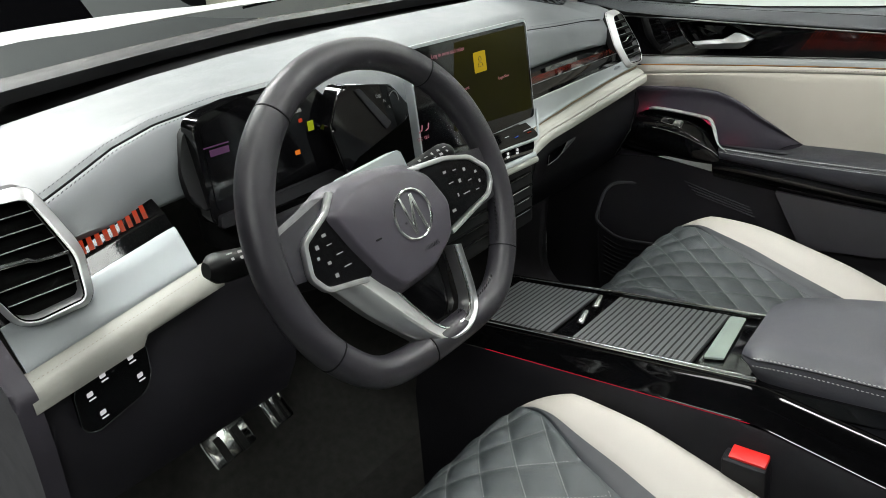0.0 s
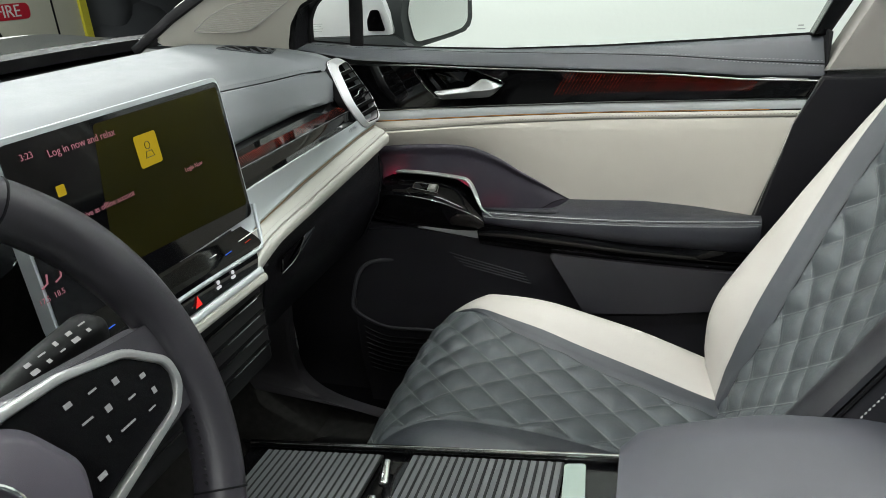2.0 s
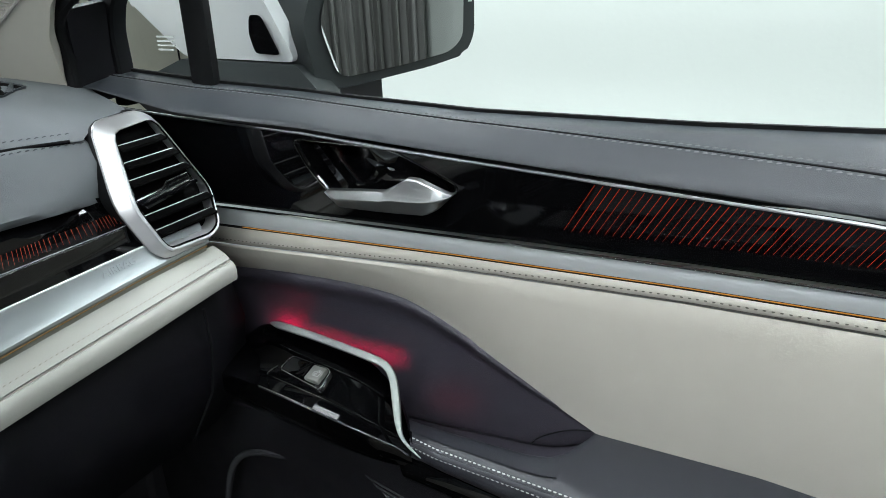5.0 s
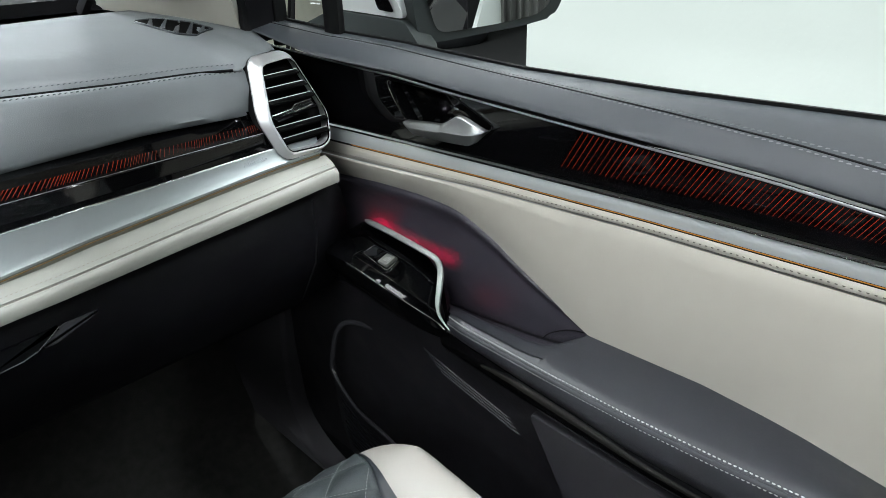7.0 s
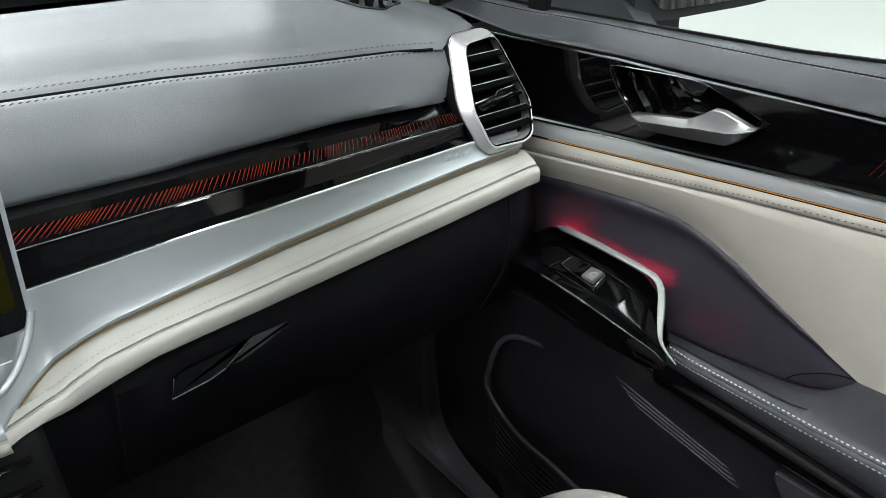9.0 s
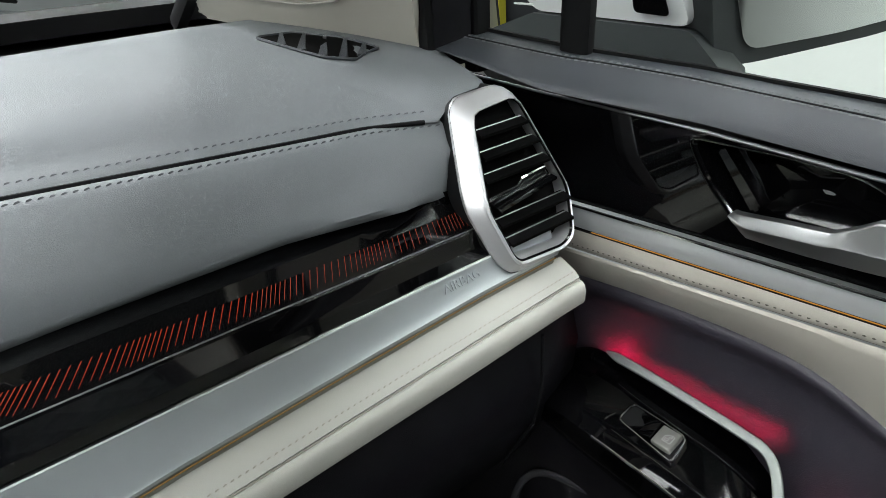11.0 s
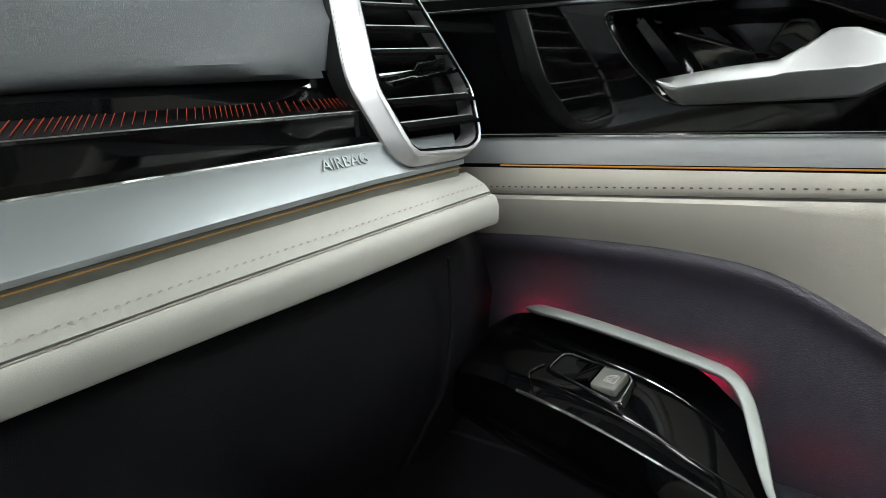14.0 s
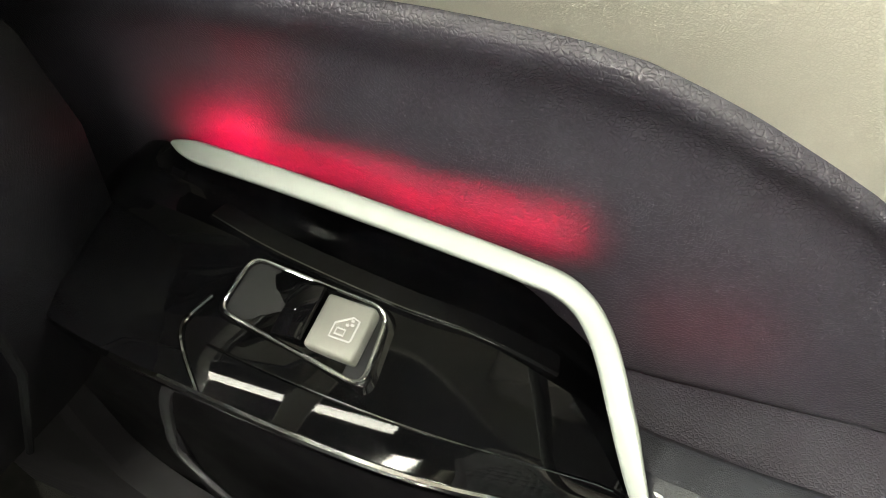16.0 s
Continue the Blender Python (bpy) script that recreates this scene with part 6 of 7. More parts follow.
part("side_spoke", plate(rounded([(0.165, 0.028), (0.165, -0.030), (0.09, -0.040), (0.05, 0.04)], 0.010), lambda a, b, d: wheel3(a, b, d - 0.018), 0.024, 0.006), WHEEL, wheel)
arms = [((-0.114, -0.040), (-0.068, -0.044)), ((-0.086, -0.080), (-0.050, -0.068)), ((-0.058, -0.113), (-0.031, -0.100)), ((-0.030, -0.143), (-0.012, -0.128)), ((-0.006, -0.157), (0.003, -0.138)), ((0.026, -0.157), (0.024, -0.138)), ((0.048, -0.141), (0.037, -0.131)), ((0.056, -0.115), (0.046, -0.112)), ((0.058, -0.060), (0.049, -0.058))]
oo, ii = smooth_path([(*a, 0) for a, b in arms], 5), smooth_path([(*b, 0) for a, b in arms], 5)
rows = []
for k, (p, q) in enumerate(zip(oo, ii)):
    lift = -0.004 + 0.010 * min(1, k / 30)
    rows.append([wheel3(*(p.lerp(q, s).xy), h + lift) for s, h in ((0, -0.010), (0.0, 0.002), (0.06, 0.005), (0.42, 0.0135), (0.52, 0.0140), (0.70, 0.011), (0.94, 0.010), (1.0, 0.008), (1.0, -0.010))])
spoke = part("lower_spoke", grid(rows, close_v=True), WHEEL_SILVER, wheel, "silver lower spoke with an open window", angle=28)
part("spoke_edge", tube([wheel3(*q.xy, 0.0045 + 0.010 * min(1, k / 30)) for k, q in enumerate(ii)], 0.0017, 8, up=tuple(NW)), CHROME, spoke, "bright inner edge")
part("spoke_web", plate(rounded([(-0.04, -0.06), (-0.012, -0.130), (0.004, -0.136), (0.034, -0.128), (0.046, -0.060)], 0.006), lambda a, b, d: wheel3(a, b, d - 0.014), 0.010, 0.003), BLACK, wheel)
adopt(wheel)

# ---- centre console ----
console = thing("centre_console", (-0.03, 0.2, 0.36), "black gloss centre console with ribbed roller lids", "centre console")


def con_z(x, y):
    return 0.838 - 0.118 * (y - 0.235) - 0.05 * (x + 0.03)


CY0, CY1 = 0.62, 0.165
XA, XB = -0.116, 0.062
deck_rows = [[(x, y, con_z(x, y) - 0.004) for x in (XA, -0.06, 0.0, XB)] for y in (CY0, 0.5, 0.4, 0.3, 0.2, 0.0, -0.45)]
part("console_deck", thick(grid(deck_rows), 0.02), BLACK, console, "black gloss console deck")
# Black rails: their white highlights are given by a chrome bar on top
for x, nm in ((XA + 0.001, "rail"), (XB - 0.001, "rail")):
    part(nm, sweep([(x, CY0 - (CY0 - CY1 + 0.02) * k / 12, con_z(x, CY0 - (CY0 - CY1 + 0.02) * k / 12) + 0.004) for k in range(13)], ring(0.0032, 0.0026, 10, 3)), CHROME, console, "side rail, chrome for the highlights on black")
    part("rail_foot", sweep([(x, CY0 - (CY0 - CY1 + 0.02) * k / 12, con_z(x, CY0 - (CY0 - CY1 + 0.02) * k / 12) - 0.001) for k in range(13)], ring(0.0055, 0.003, 10, 3)), BLACK, console)


def lid(y0, y1, xa, xb):
    """A roller lid of separate ribs."""
    root = part("roller_lid", thick(grid([[(x, y, con_z(x, y) - 0.002) for x in (xa, xb)] for y in (y0, y1)]), 0.003), MATT, console, "grey ribbed roller lid")
    n = int(abs(y1 - y0) / 0.0088)
    for k in range(n):
        y = y0 + (y1 - y0) * (k + 0.5) / n
        bm = sweep([(xa, y, con_z(xa, y)), (xb, y, con_z(xb, y))], [(-0.0043, -0.001), (-0.0042, 0.0008), (-0.0038, 0.0012), (0.0038, 0.0012), (0.0042, 0.0008), (0.0043, -0.001)])
        part("rib", bm, LIDS, root)
    return root


lid(0.590, 0.436, -0.108, 0.050)
lid(0.400, 0.228, -0.106, 0.052)
for hx, hy in ((0.014, 0.420), (-0.046, 0.414)):
    part("lid_grip", obox(pose(hx, hy, con_z(hx, hy) + 0.005, 0, 0, 14), 0.040, 0.0105, 0.009, 0.0038, 4), CHROME, console, "chrome lid grip")
part("tray_plate", plate(rounded([(-0.082, 0.220), (0.050, 0.228), (0.052, 0.206), (-0.076, 0.196)], 0.003), lambda a, b, d: (a, b, con_z(a, b) - 0.002 + d), 0.003, 0.001), mat("pale_green_glass_plate", (0.30, 0.36, 0.33), 0.2, metal=0.6, spread=0.05), console, "pale green metal plate")
for side, xr in ((-1, XA), (1, XB)):
    rows = []
    for i in range(31):
        y = 0.64 - 0.72 * i / 30
        zt = con_z(xr, y) + 0.0 if y > 0.14 else con_z(xr, 0.14) - 0.16 * (0.14 - y)
        zr = tab(y, [(0.64, 0.766), (0.53, 0.778), (0.137, 0.812), (-0.08, 0.775)])
        zr = min(zr, zt - 0.004)
        rows.append([(xr, y, zt), (xr + side * 0.005, y, zt - 0.004), (xr + side * 0.014, y, (zt + zr) / 2), (xr + side * 0.024, y, zr + 0.002), (xr + side * 0.026, y, zr)])
    part("gloss_side", grid(rows), BLACK, console, "black gloss console side", angle=40)
    rows = []
    for i in range(31):
        y = 0.66 - 0.95 * i / 30
        zr = tab(y, [(0.64, 0.766), (0.53, 0.778), (0.137, 0.812), (-0.08, 0.775), (-0.3, 0.77)])
        rows.append([(xr + side * 0.029, y, zr + 0.0005), (xr + side * 0.033, y, zr - 0.006), (xr + side * 0.040, y, zr - 0.03), (xr + side * 0.058, y, 0.66), (xr + side * 0.060, y, 0.36)])
    part("lower_side", grid(rows), DARK, console, "charcoal console side", angle=40)
    if side < 0:
        part("light_line", tube([(xr - 0.0275, y, tab(y, [(0.53, 0.7785), (0.137, 0.8125)])) for y in [0.53 - 0.39 * k / 12 for k in range(13)]], 0.00045, 6), CRIMSON, console, "thin red light line")
# armrest box with a sewn lid
arm_top = lambda y: tab(y, [(0.172, 0.876), (0.160, 0.882), (0.14, 0.887), (0.09, 0.893), (-0.05, 0.902), (-0.4, 0.910)])
rows = []
for i in range(33):
    y = 0.172 - 0.60 * i / 32
    f = min(1, (0.172 - y) / 0.03)
    r = math.sqrt(max(0, 1 - (1 - f) ** 2))
    xl, xr = -0.108 - 0.014 * tab(y, [(-0.4, 1), (0.17, 0)]), 0.062 + 0.040 * tab(y, [(-0.4, 1.2), (0.03, 1), (0.17, 0)])
    zt = arm_top(y)
    zs = zt - 0.009
    zb = tab(y, [(0.172, 0.866), (0.158, 0.858), (0.138, 0.843), (0.116, 0.832), (0.08, 0.826), (0.013, 0.824), (-0.42, 0.80)])
    cx_ = (xl + xr) / 2
    half = (xr - xl) / 2 * (0.80 + 0.20 * r)
    yy = y
    rows.append([(cx_ - half * 0.94, yy, zb), (cx_ - half, yy, (zb + zs) / 2), (cx_ - half, yy, zs - 0.003), (cx_ - half + 0.002, yy, zs), (cx_ - half, yy, zs + 0.003), (cx_ - half + 0.001, yy, zt - 0.005), (cx_ - half + 0.007, yy, zt - 0.001), (cx_ - half * 0.6, yy, zt), (cx_, yy, zt + 0.003 * r), (cx_ + half * 0.6, yy, zt), (cx_ + half - 0.007, yy, zt - 0.001), (cx_ + half - 0.001, yy, zt - 0.005),
                 (cx_ + half, yy, zs), (cx_ + half, yy, (zb + zs) / 2), (cx_ + half * 0.94, yy, zb)])
bm = grid(rows)
bm.verts.ensure_lookup_table()
bm.faces.new([bm.verts[k] for k in range(15)])
abox = part("armrest_lid", bm, mat("blue_slate_leather", (0.039, 0.040, 0.048), 0.42, grain=0.3, scale=1200, spread=0.06, kind="leather", rvar=0.04), console, "slate leather armrest with double pale stitching", angle=55)
for dz in (-0.0035, -0.0145):
    line = []
    for i in range(1, 30):
        y = 0.172 - 0.60 * i / 32
        f = min(1, (0.172 - y) / 0.03)
        r = math.sqrt(max(0, 1 - (1 - f) ** 2))
        xl, xr = -0.108 - 0.014 * tab(y, [(-0.4, 1), (0.17, 0)]), 0.062 + 0.040 * tab(y, [(-0.4, 1.2), (0.03, 1), (0.17, 0)])
        line.append(((xl + xr) / 2 - (xr - xl) / 2 * (0.80 + 0.20 * r) - 0.0003, y, arm_top(y) + dz))
    stitches("stitching", line, THREAD, abox, (-1, 0, 0.2), step=0.0048, length=0.0034, w=0.0011)
adopt(console)

# ---- seats ----
seat = thing("front_seat", (0.33, 0.2, 0.36), "slate quilted leather seat with cream bolsters", "car seat", "front seats")
SXC = 0.330


def soft_tab(v, rows, w):
    """A look-up with its corners rounded over the width w."""
    return sum(tab(v + k * w / 4, rows) for k in (-2, -1, 0, 1, 2)) / 5


def cush_mid(y):
    return soft_tab(y, [(0.555, 0.600), (0.545, 0.665), (0.53, 0.705), (0.505, 0.735), (0.47, 0.752), (0.42, 0.757), (0.30, 0.736), (0.15, 0.694), (0.03, 0.660), (-0.12, 0.645)], 0.04)


def cush_z(d, y):
    """Height of the cushion at d from its middle line."""
    a = abs(d)
    rise = soft_tab(y, [(0.53, 0.0), (0.48, 0.012), (0.42, 0.026), (0.34, 0.040), (0.15, 0.040), (0.0, 0.020)], 0.06)
    b = soft_tab(a, [(0, 0), (0.08, 0.02), (0.12, 0.18), (0.15, 0.55), (0.175, 0.92), (0.19, 1.0), (0.205, 0.90), (0.222, 0.45), (0.232, -0.3), (0.25, -0.9)], 0.02)
    drop = -0.25 * max(0, a - 0.222)
    return cush_mid(y) + rise * b + drop - 0.02 * (a / 0.2) ** 4 * tab(y, [(0.42, 0), (0.5, 1)])


def edge_d(y):
    """Where the cream begins."""
    return soft_tab(y, [(0.56, 0.198), (0.50, 0.185), (0.45, 0.168), (0.38, 0.148), (0.27, 0.132), (0.05, 0.115), (-0.1, 0.110)], 0.05)


def band_d(y):
    return edge_d(y) - tab(y, [(0.52, 0.0), (0.44, 0.004), (0.36, 0.020), (0.2, 0.036), (0.0, 0.036)])


def quilt(a, b, size=0.068):
    u, v = (a + b * 1.05) / size, (a - b * 1.05) / size
    return abs(math.sin(math.pi * u) * math.sin(math.pi * v)) ** 0.55


def cush_pt(d, y, q=0.0):
    return Vector((SXC + d, y, cush_z(d, y) + q))


NY, NX = 170, 110
y_of = lambda i, n: 0.553 - (0.553 + 0.06) * (i / n)
rows = []
for i in range(NY + 1):
    y = y_of(i, NY)
    e = band_d(y)
    row = []
    for j in range(NX + 1):
        d = -e + 2 * e * j / NX
        fade = min(1, (e - abs(d)) / 0.006)
        s = y + (0.62 - cush_mid(y)) * 0.7
        row.append(cush_pt(d, y, 0.0085 * quilt(d, s) * fade - 0.003))
    rows.append(row)
ins = part("cushion_insert", grid(rows), GREY, seat, "slate leather insert quilted in diamonds", angle=70)
for sgn in (-1, 1):
    out_d = edge_d if sgn > 0 else (lambda y: min(0.226, edge_d(y) + 0.080))
    rows = [[cush_pt(sgn * (band_d(y) + (out_d(y) - band_d(y)) * k / 5), y, -0.003 + 0.003 * min(1, k)) for k in range(6)] for y in [y_of(i, 60) for i in range(61)]]
    part("cushion_band", grid(rows), GREY_FINE, seat, "plain slate leather band", angle=60)
    rows = [[cush_pt(sgn * (out_d(y) + (0.232 - out_d(y)) * k / 14), y, 0.0015 if k else -0.001) for k in range(15)] for y in [y_of(i, 60) for i in range(61)]]
    bol = part("cushion_bolster", grid(rows), CREAM, seat, "smooth cream leather bolster", angle=60)
    part("piping", tube([cush_pt(sgn * 0.232, y, 0.0) for y in [y_of(i, 60) for i in range(61)]], 0.0022, 6), GROOVE, bol)
    rows = [[cush_pt(sgn * 0.232, y) + Vector((sgn * w, 0, -h)) for w, h in ((0, 0), (0.006, 0.02), (0.006, 0.10), (-0.01, 0.22))] for y in [y_of(i, 40) for i in range(41)]]
    part("cushion_side", grid(rows), DARK, seat, "charcoal seat side")
rows = [[cush_pt(d, 0.553) + Vector((0, o, -h)) for o, h in ((0, 0), (-0.01, 0.04), (-0.03, 0.12))] for d in [-0.2 + 0.4 * k / 20 for k in range(21)]]
part("cushion_front", grid(rows), GREY_FINE, seat)


def quilt_lines(surface, a0, a1, b0, b1, size=0.068):
    """The sewn lines of the diamonds as polylines on a surface, both ways."""
    out = []
    for sg in (1, -1):
        k = -40
        while k < 60:
            c = k * size
            k += 1
            line = []
            n = 60
            for i in range(n + 1):
                b = b0 + (b1 - b0) * i / n
                a = c - sg * b * 1.05
                p = surface(a, b) if a0 <= a <= a1 else None
                if p is None:
                    if len(line) > 2:
                        out.append(line)
                    line = []
                else:
                    line.append(p)
            if len(line) > 2:
                out.append(line)
    return out


inv = sorted([(y + (0.62 - cush_mid(y)) * 0.7, y) for y in [y_of(i, 200) for i in range(201)]])


def cush_surf(a, b):
    y = float(np.interp(b, [p[0] for p in inv], [p[1] for p in inv]))
    if abs(a) > band_d(y) - 0.003 or b < inv[0][0] or b > inv[-1][0]:
        return None
    return cush_pt(a, y, -0.0004)


bm_lines = quilt_lines(cush_surf, -0.19, 0.19, inv[0][0], inv[-1][0])
for line in bm_lines:
    stitches("quilt_thread", line, THREAD_GREY, ins, (0, 0.2, 1), step=0.0046, length=0.0034, w=0.0011, h=0.0014)


# backrest: shape by height
def back_y(h):
    return tab(h, [(0.60, 0.043), (0.66, 0.032), (0.72, 0.008), (0.80, -0.034), (0.90, -0.081), (1.0, -0.130), (1.10, -0.179), (1.25, -0.252), (1.40, -0.325)])


def back_half(h):
    return tab(h, [(0.60, 0.190), (0.68, 0.200), (0.74, 0.212), (0.80, 0.220), (0.90, 0.226), (1.0, 0.226), (1.10, 0.220), (1.25, 0.195), (1.36, 0.16), (1.40, 0.13)])


def back_edge(h):
    return tab(h, [(0.60, 0.110), (0.70, 0.120), (0.80, 0.135), (0.90, 0.153), (1.0, 0.170), (1.08, 0.182), (1.16, 0.190), (1.24, 0.185), (1.40, 0.125)])


def back_band(h):
    return back_edge(h) - tab(h, [(0.6, 0.02), (0.75, 0.028), (1.05, 0.030), (1.2, 0.05), (1.4, 0.06)])


def back_pt(d, h, q=0.0):
    a = abs(d) / back_half(h)
    puff = soft_tab(h, [(0.60, -0.03), (0.66, 0.012), (0.72, 0.044), (0.79, 0.080), (0.82, 0.080), (0.90, 0.070), (1.0, 0.060), (1.1, 0.050), (1.3, 0.02)], 0.06)
    b = soft_tab(a, [(0, 0), (0.35, 0.03), (0.5, 0.16), (0.65, 0.50), (0.80, 0.86), (0.90, 1.0), (0.96, 0.92), (1.0, 0.62), (1.05, 0.2)], 0.08)
    return Vector((SXC + d, back_y(h) + puff * b + q, h + 0.35 * q))


NH = 150
rows = []
for i in range(NH + 1):
    h = 0.625 + 0.58 * i / NH
    e = back_band(h)
    rows.append([back_pt(-e + 2 * e * j / 90, h, 0.0085 * quilt(-e + 2 * e * j / 90, h * 1.05, 0.068) * min(1, (e - abs(-e + 2 * e * j / 90)) / 0.006) - 0.003) for j in range(91)])
bins = part("backrest_insert", grid(rows), GREY, seat, "slate leather backrest quilted in diamonds", angle=70)
rows = [[back_pt(-back_band(h) + 2 * back_band(h) * j / 10, h) for j in range(11)] for h in [1.205 + 0.19 * i / 10 for i in range(11)]]
part("backrest_top", grid(rows), GREY_FINE, seat, "plain slate leather upper backrest", angle=60)
hs = [0.60 + 0.79 * i / 60 for i in range(61)]
for sgn in (-1, 1):
    out_e = back_edge if sgn > 0 else (lambda h: max(back_edge(h), back_half(h) * 0.978))
    part("backrest_band", grid([[back_pt(sgn * (back_band(h) + (out_e(h) - back_band(h)) * k / 5), h, -0.002 if k == 0 else 0.001) for k in range(6)] for h in hs]), GREY_FINE if sgn > 0 else SIDE_SKIN, seat, "plain slate leather band", angle=60)
    bb = part("backrest_bolster", grid([[back_pt(sgn * (out_e(h) + (back_half(h) * 0.992 - out_e(h)) * k / 14), h, 0.0015 if k else -0.001) for k in range(15)] for h in hs]), CREAM if sgn > 0 else SIDE_SKIN, seat, "smooth cream leather backrest bolster" if sgn > 0 else "plain slate leather bolster edge", angle=60)
    part("piping", tube([back_pt(sgn * back_half(h) * 0.998, h) for h in hs], 0.0024, 6, up=(0, 1, 0)), GROOVE, bb)
    side_rows = [[back_pt(sgn * back_half(h), h) + Vector((sgn * w, -o, 0)) for w, o in ((0.0, 0.0), (0.008, 0.02), (0.012, 0.045), (0.013, 0.050), (0.012, 0.055), (0.012, 0.09), (0.0, 0.16))] for h in hs]
    sd = part("backrest_side", grid(side_rows), SIDE_SKIN, seat, "charcoal backrest side with sewn seams", angle=60)
    for w, o in ((0.0065, 0.012), (0.0135, 0.060)):
        stitches("stitching", [back_pt(sgn * back_half(h), h) + Vector((sgn * w, -o, 0)) for h in hs[4:]], THREAD, sd, (sgn, 0.2, 0), step=0.0056, length=0.0042, w=0.0018, h=0.0014)
part("backrest_rear", grid([[back_pt(d * back_half(h), h) + Vector((0, -0.16 if abs(d) == 1 else -0.18, 0)) for d in (-1, -0.5, 0, 0.5, 1)] for h in hs]), DARK, seat)


def back_surf(a, b):
    h = b / 1.05
    if not (0.63 < h < 1.20) or abs(a) > back_band(h) - 0.003:
        return None
    return back_pt(a, h, -0.0004)


for line in quilt_lines(back_surf, -0.2, 0.2, 0.655, 1.265, 0.068):
    stitches("quilt_thread", line, THREAD_GREY, bins, (0, 1, 0.4), step=0.0046, length=0.0034, w=0.0011, h=0.0014)
adopt(seat)
copy_thing(seat, Matrix.Translation((0.33 - 0.715, 0.2 - 0.060, 0.36 + 0.008)))

# ---- seat belt buckle ----
buckle = thing("seat_belt_buckle", (-0.166, 0.125, 0.70), "black belt buckle with a red release button", "belt buckle")
part("buckle_body", obox(pose(-0.165, 0.130, 0.742, -4, -6, 0), 0.026, 0.052, 0.078, 0.005), DARK, buckle)
part("release_button", obox(pose(-0.1655, 0.130, 0.7815, -4, -10, 0), 0.021, 0.042, 0.008, 0.002), mat("red_button_plastic", (0.62, 0.015, 0.012), 0.35, spread=0.05), buckle, "bright red release button")
part("strap", obox(pose(-0.165, 0.128, 0.68, -4, 0, 0), 0.006, 0.036, 0.09, 0.002), RUBBER, buckle)

# ---- floor, footwell and pedals ----
slab("car_floor", -0.74, 0.72, -1.2, 1.15, 0.30, 0.34, CARPET, "black carpeted car floor", "car floor")
slab("door_step", 0.708, 0.76, -0.4, 1.15, 0.26, 0.50, DARK, "charcoal door step", "door step")
slab("cabin_rear", -0.74, 0.72, -1.32, -1.25, 0.30, 1.56, DARK, "dark rear of the cabin", "cabin rear")
slab("bulkhead", -0.74, 0.72, 1.12, 1.16, 0.30, 1.19, CARPET, "black footwell bulkhead", "bulkhead")
part("toe_board", grid([[(x, 0.86, 0.34), (x, 1.0, 0.40), (x, 1.12, 0.60)] for x in (-0.73, 0.0, 0.72)]), CARPET)
tagged(bpy.data.objects["toe_board"], "black carpeted toe board", "toe board", kind="structure")
kick_edge = smooth_path([(0.88, 0.90), (0.895, 0.80), (0.908, 0.70), (0.925, 0.56), (0.922, 0.49), (0.900, 0.435), (0.83, 0.392), (0.70, 0.362)], 5)
part("kick_panel", grid([[(0.70, y + 0.004, z), (0.672, y, z), (0.664, y + 0.006, z + 0.003), (0.661, y + 0.018, z + 0.008), (0.650, y + 0.08, z + 0.03), (0.625, max(1.08, y + 0.2), z + 0.08)] for y, z in [(v.x, v.y) for v in [Vector(q) for q in kick_edge]]]), KICK)
tagged(bpy.data.objects["kick_panel"], "charcoal footwell side panel", "side panel", kind="structure")
for nm, px, pz, w, h in (("brake_pedal", -0.425, 0.640, 0.085, 0.055), ("accelerator_pedal", -0.335, 0.665, 0.045, 0.09)):
    pd = thing(nm, (px, 0.85, pz), "metal faced pedal with black rubber ribs", "pedal", "pedals")
    part("pad", obox(pose(px, 0.85, pz, -35, 0, 8), w, 0.012, h, 0.005), CHROME, pd, "bright metal pedal face")
    for k in (-1, 1):
        part("rib", obox(pose(px + 0.2 * w * k, 0.842, pz, -35, 0, 8), w * 0.16, 0.008, h * 0.8, 0.002), RUBBER, pd)
    part("lever", sweep([(px, 0.86, pz), (px, 0.92, pz + 0.08), (px, 0.98, pz + 0.22)], ring(0.008, 0.008, 8)), MATT, pd)
tagged(part("floor_mat", plate(rounded([(-0.60, 0.25), (-0.22, 0.25), (-0.22, 0.84), (-0.60, 0.84)], 0.05), lambda a, b, d: (a, b, 0.34 + d), 0.012, 0.004), RUBBER), "black ribbed floor mat on the carpet", "floor mat", "floor mats")
mat2 = tagged(part("floor_mat", plate(rounded([(0.16, 0.25), (0.60, 0.25), (0.60, 0.86), (0.16, 0.86)], 0.05), lambda a, b, d: (a, b, 0.34 + d), 0.012, 0.004), RUBBER), "black ribbed floor mat on the carpet", "floor mat", "floor mats")
for k in range(26):
    part("rib", box(0.20, 0.56, 0.40 + 0.017 * k, 0.408 + 0.017 * k, 0.351, 0.356, 0.001, 1), RUBBER, mat2)

# ---- pillars, windscreen, roof, bonnet ----
apl = thing("windscreen_pillar", (0.72, 0.95, 1.20), "cream trimmed windscreen pillar with a small speaker grille", "car pillar")
PB, PN = Vector((0.612, 0.787, 1.205)), Vector((-0.7937, -0.3414, -0.5035)).normalized()
PU = Vector((-0.072, 0.133, 0.023)).normalized()
PV = PN.cross(PU).normalized()
if PV.z < 0:
    PV = -PV


def pillar3(a, b, d):
    """A place on the sloping face of the pillar: along its foot, up, and out of the face."""
    return PB + PU * a + PV * b + PN * d


def pillar2(*p):
    q = Vector(p) - PB
    return q.dot(PU), q.dot(PV)


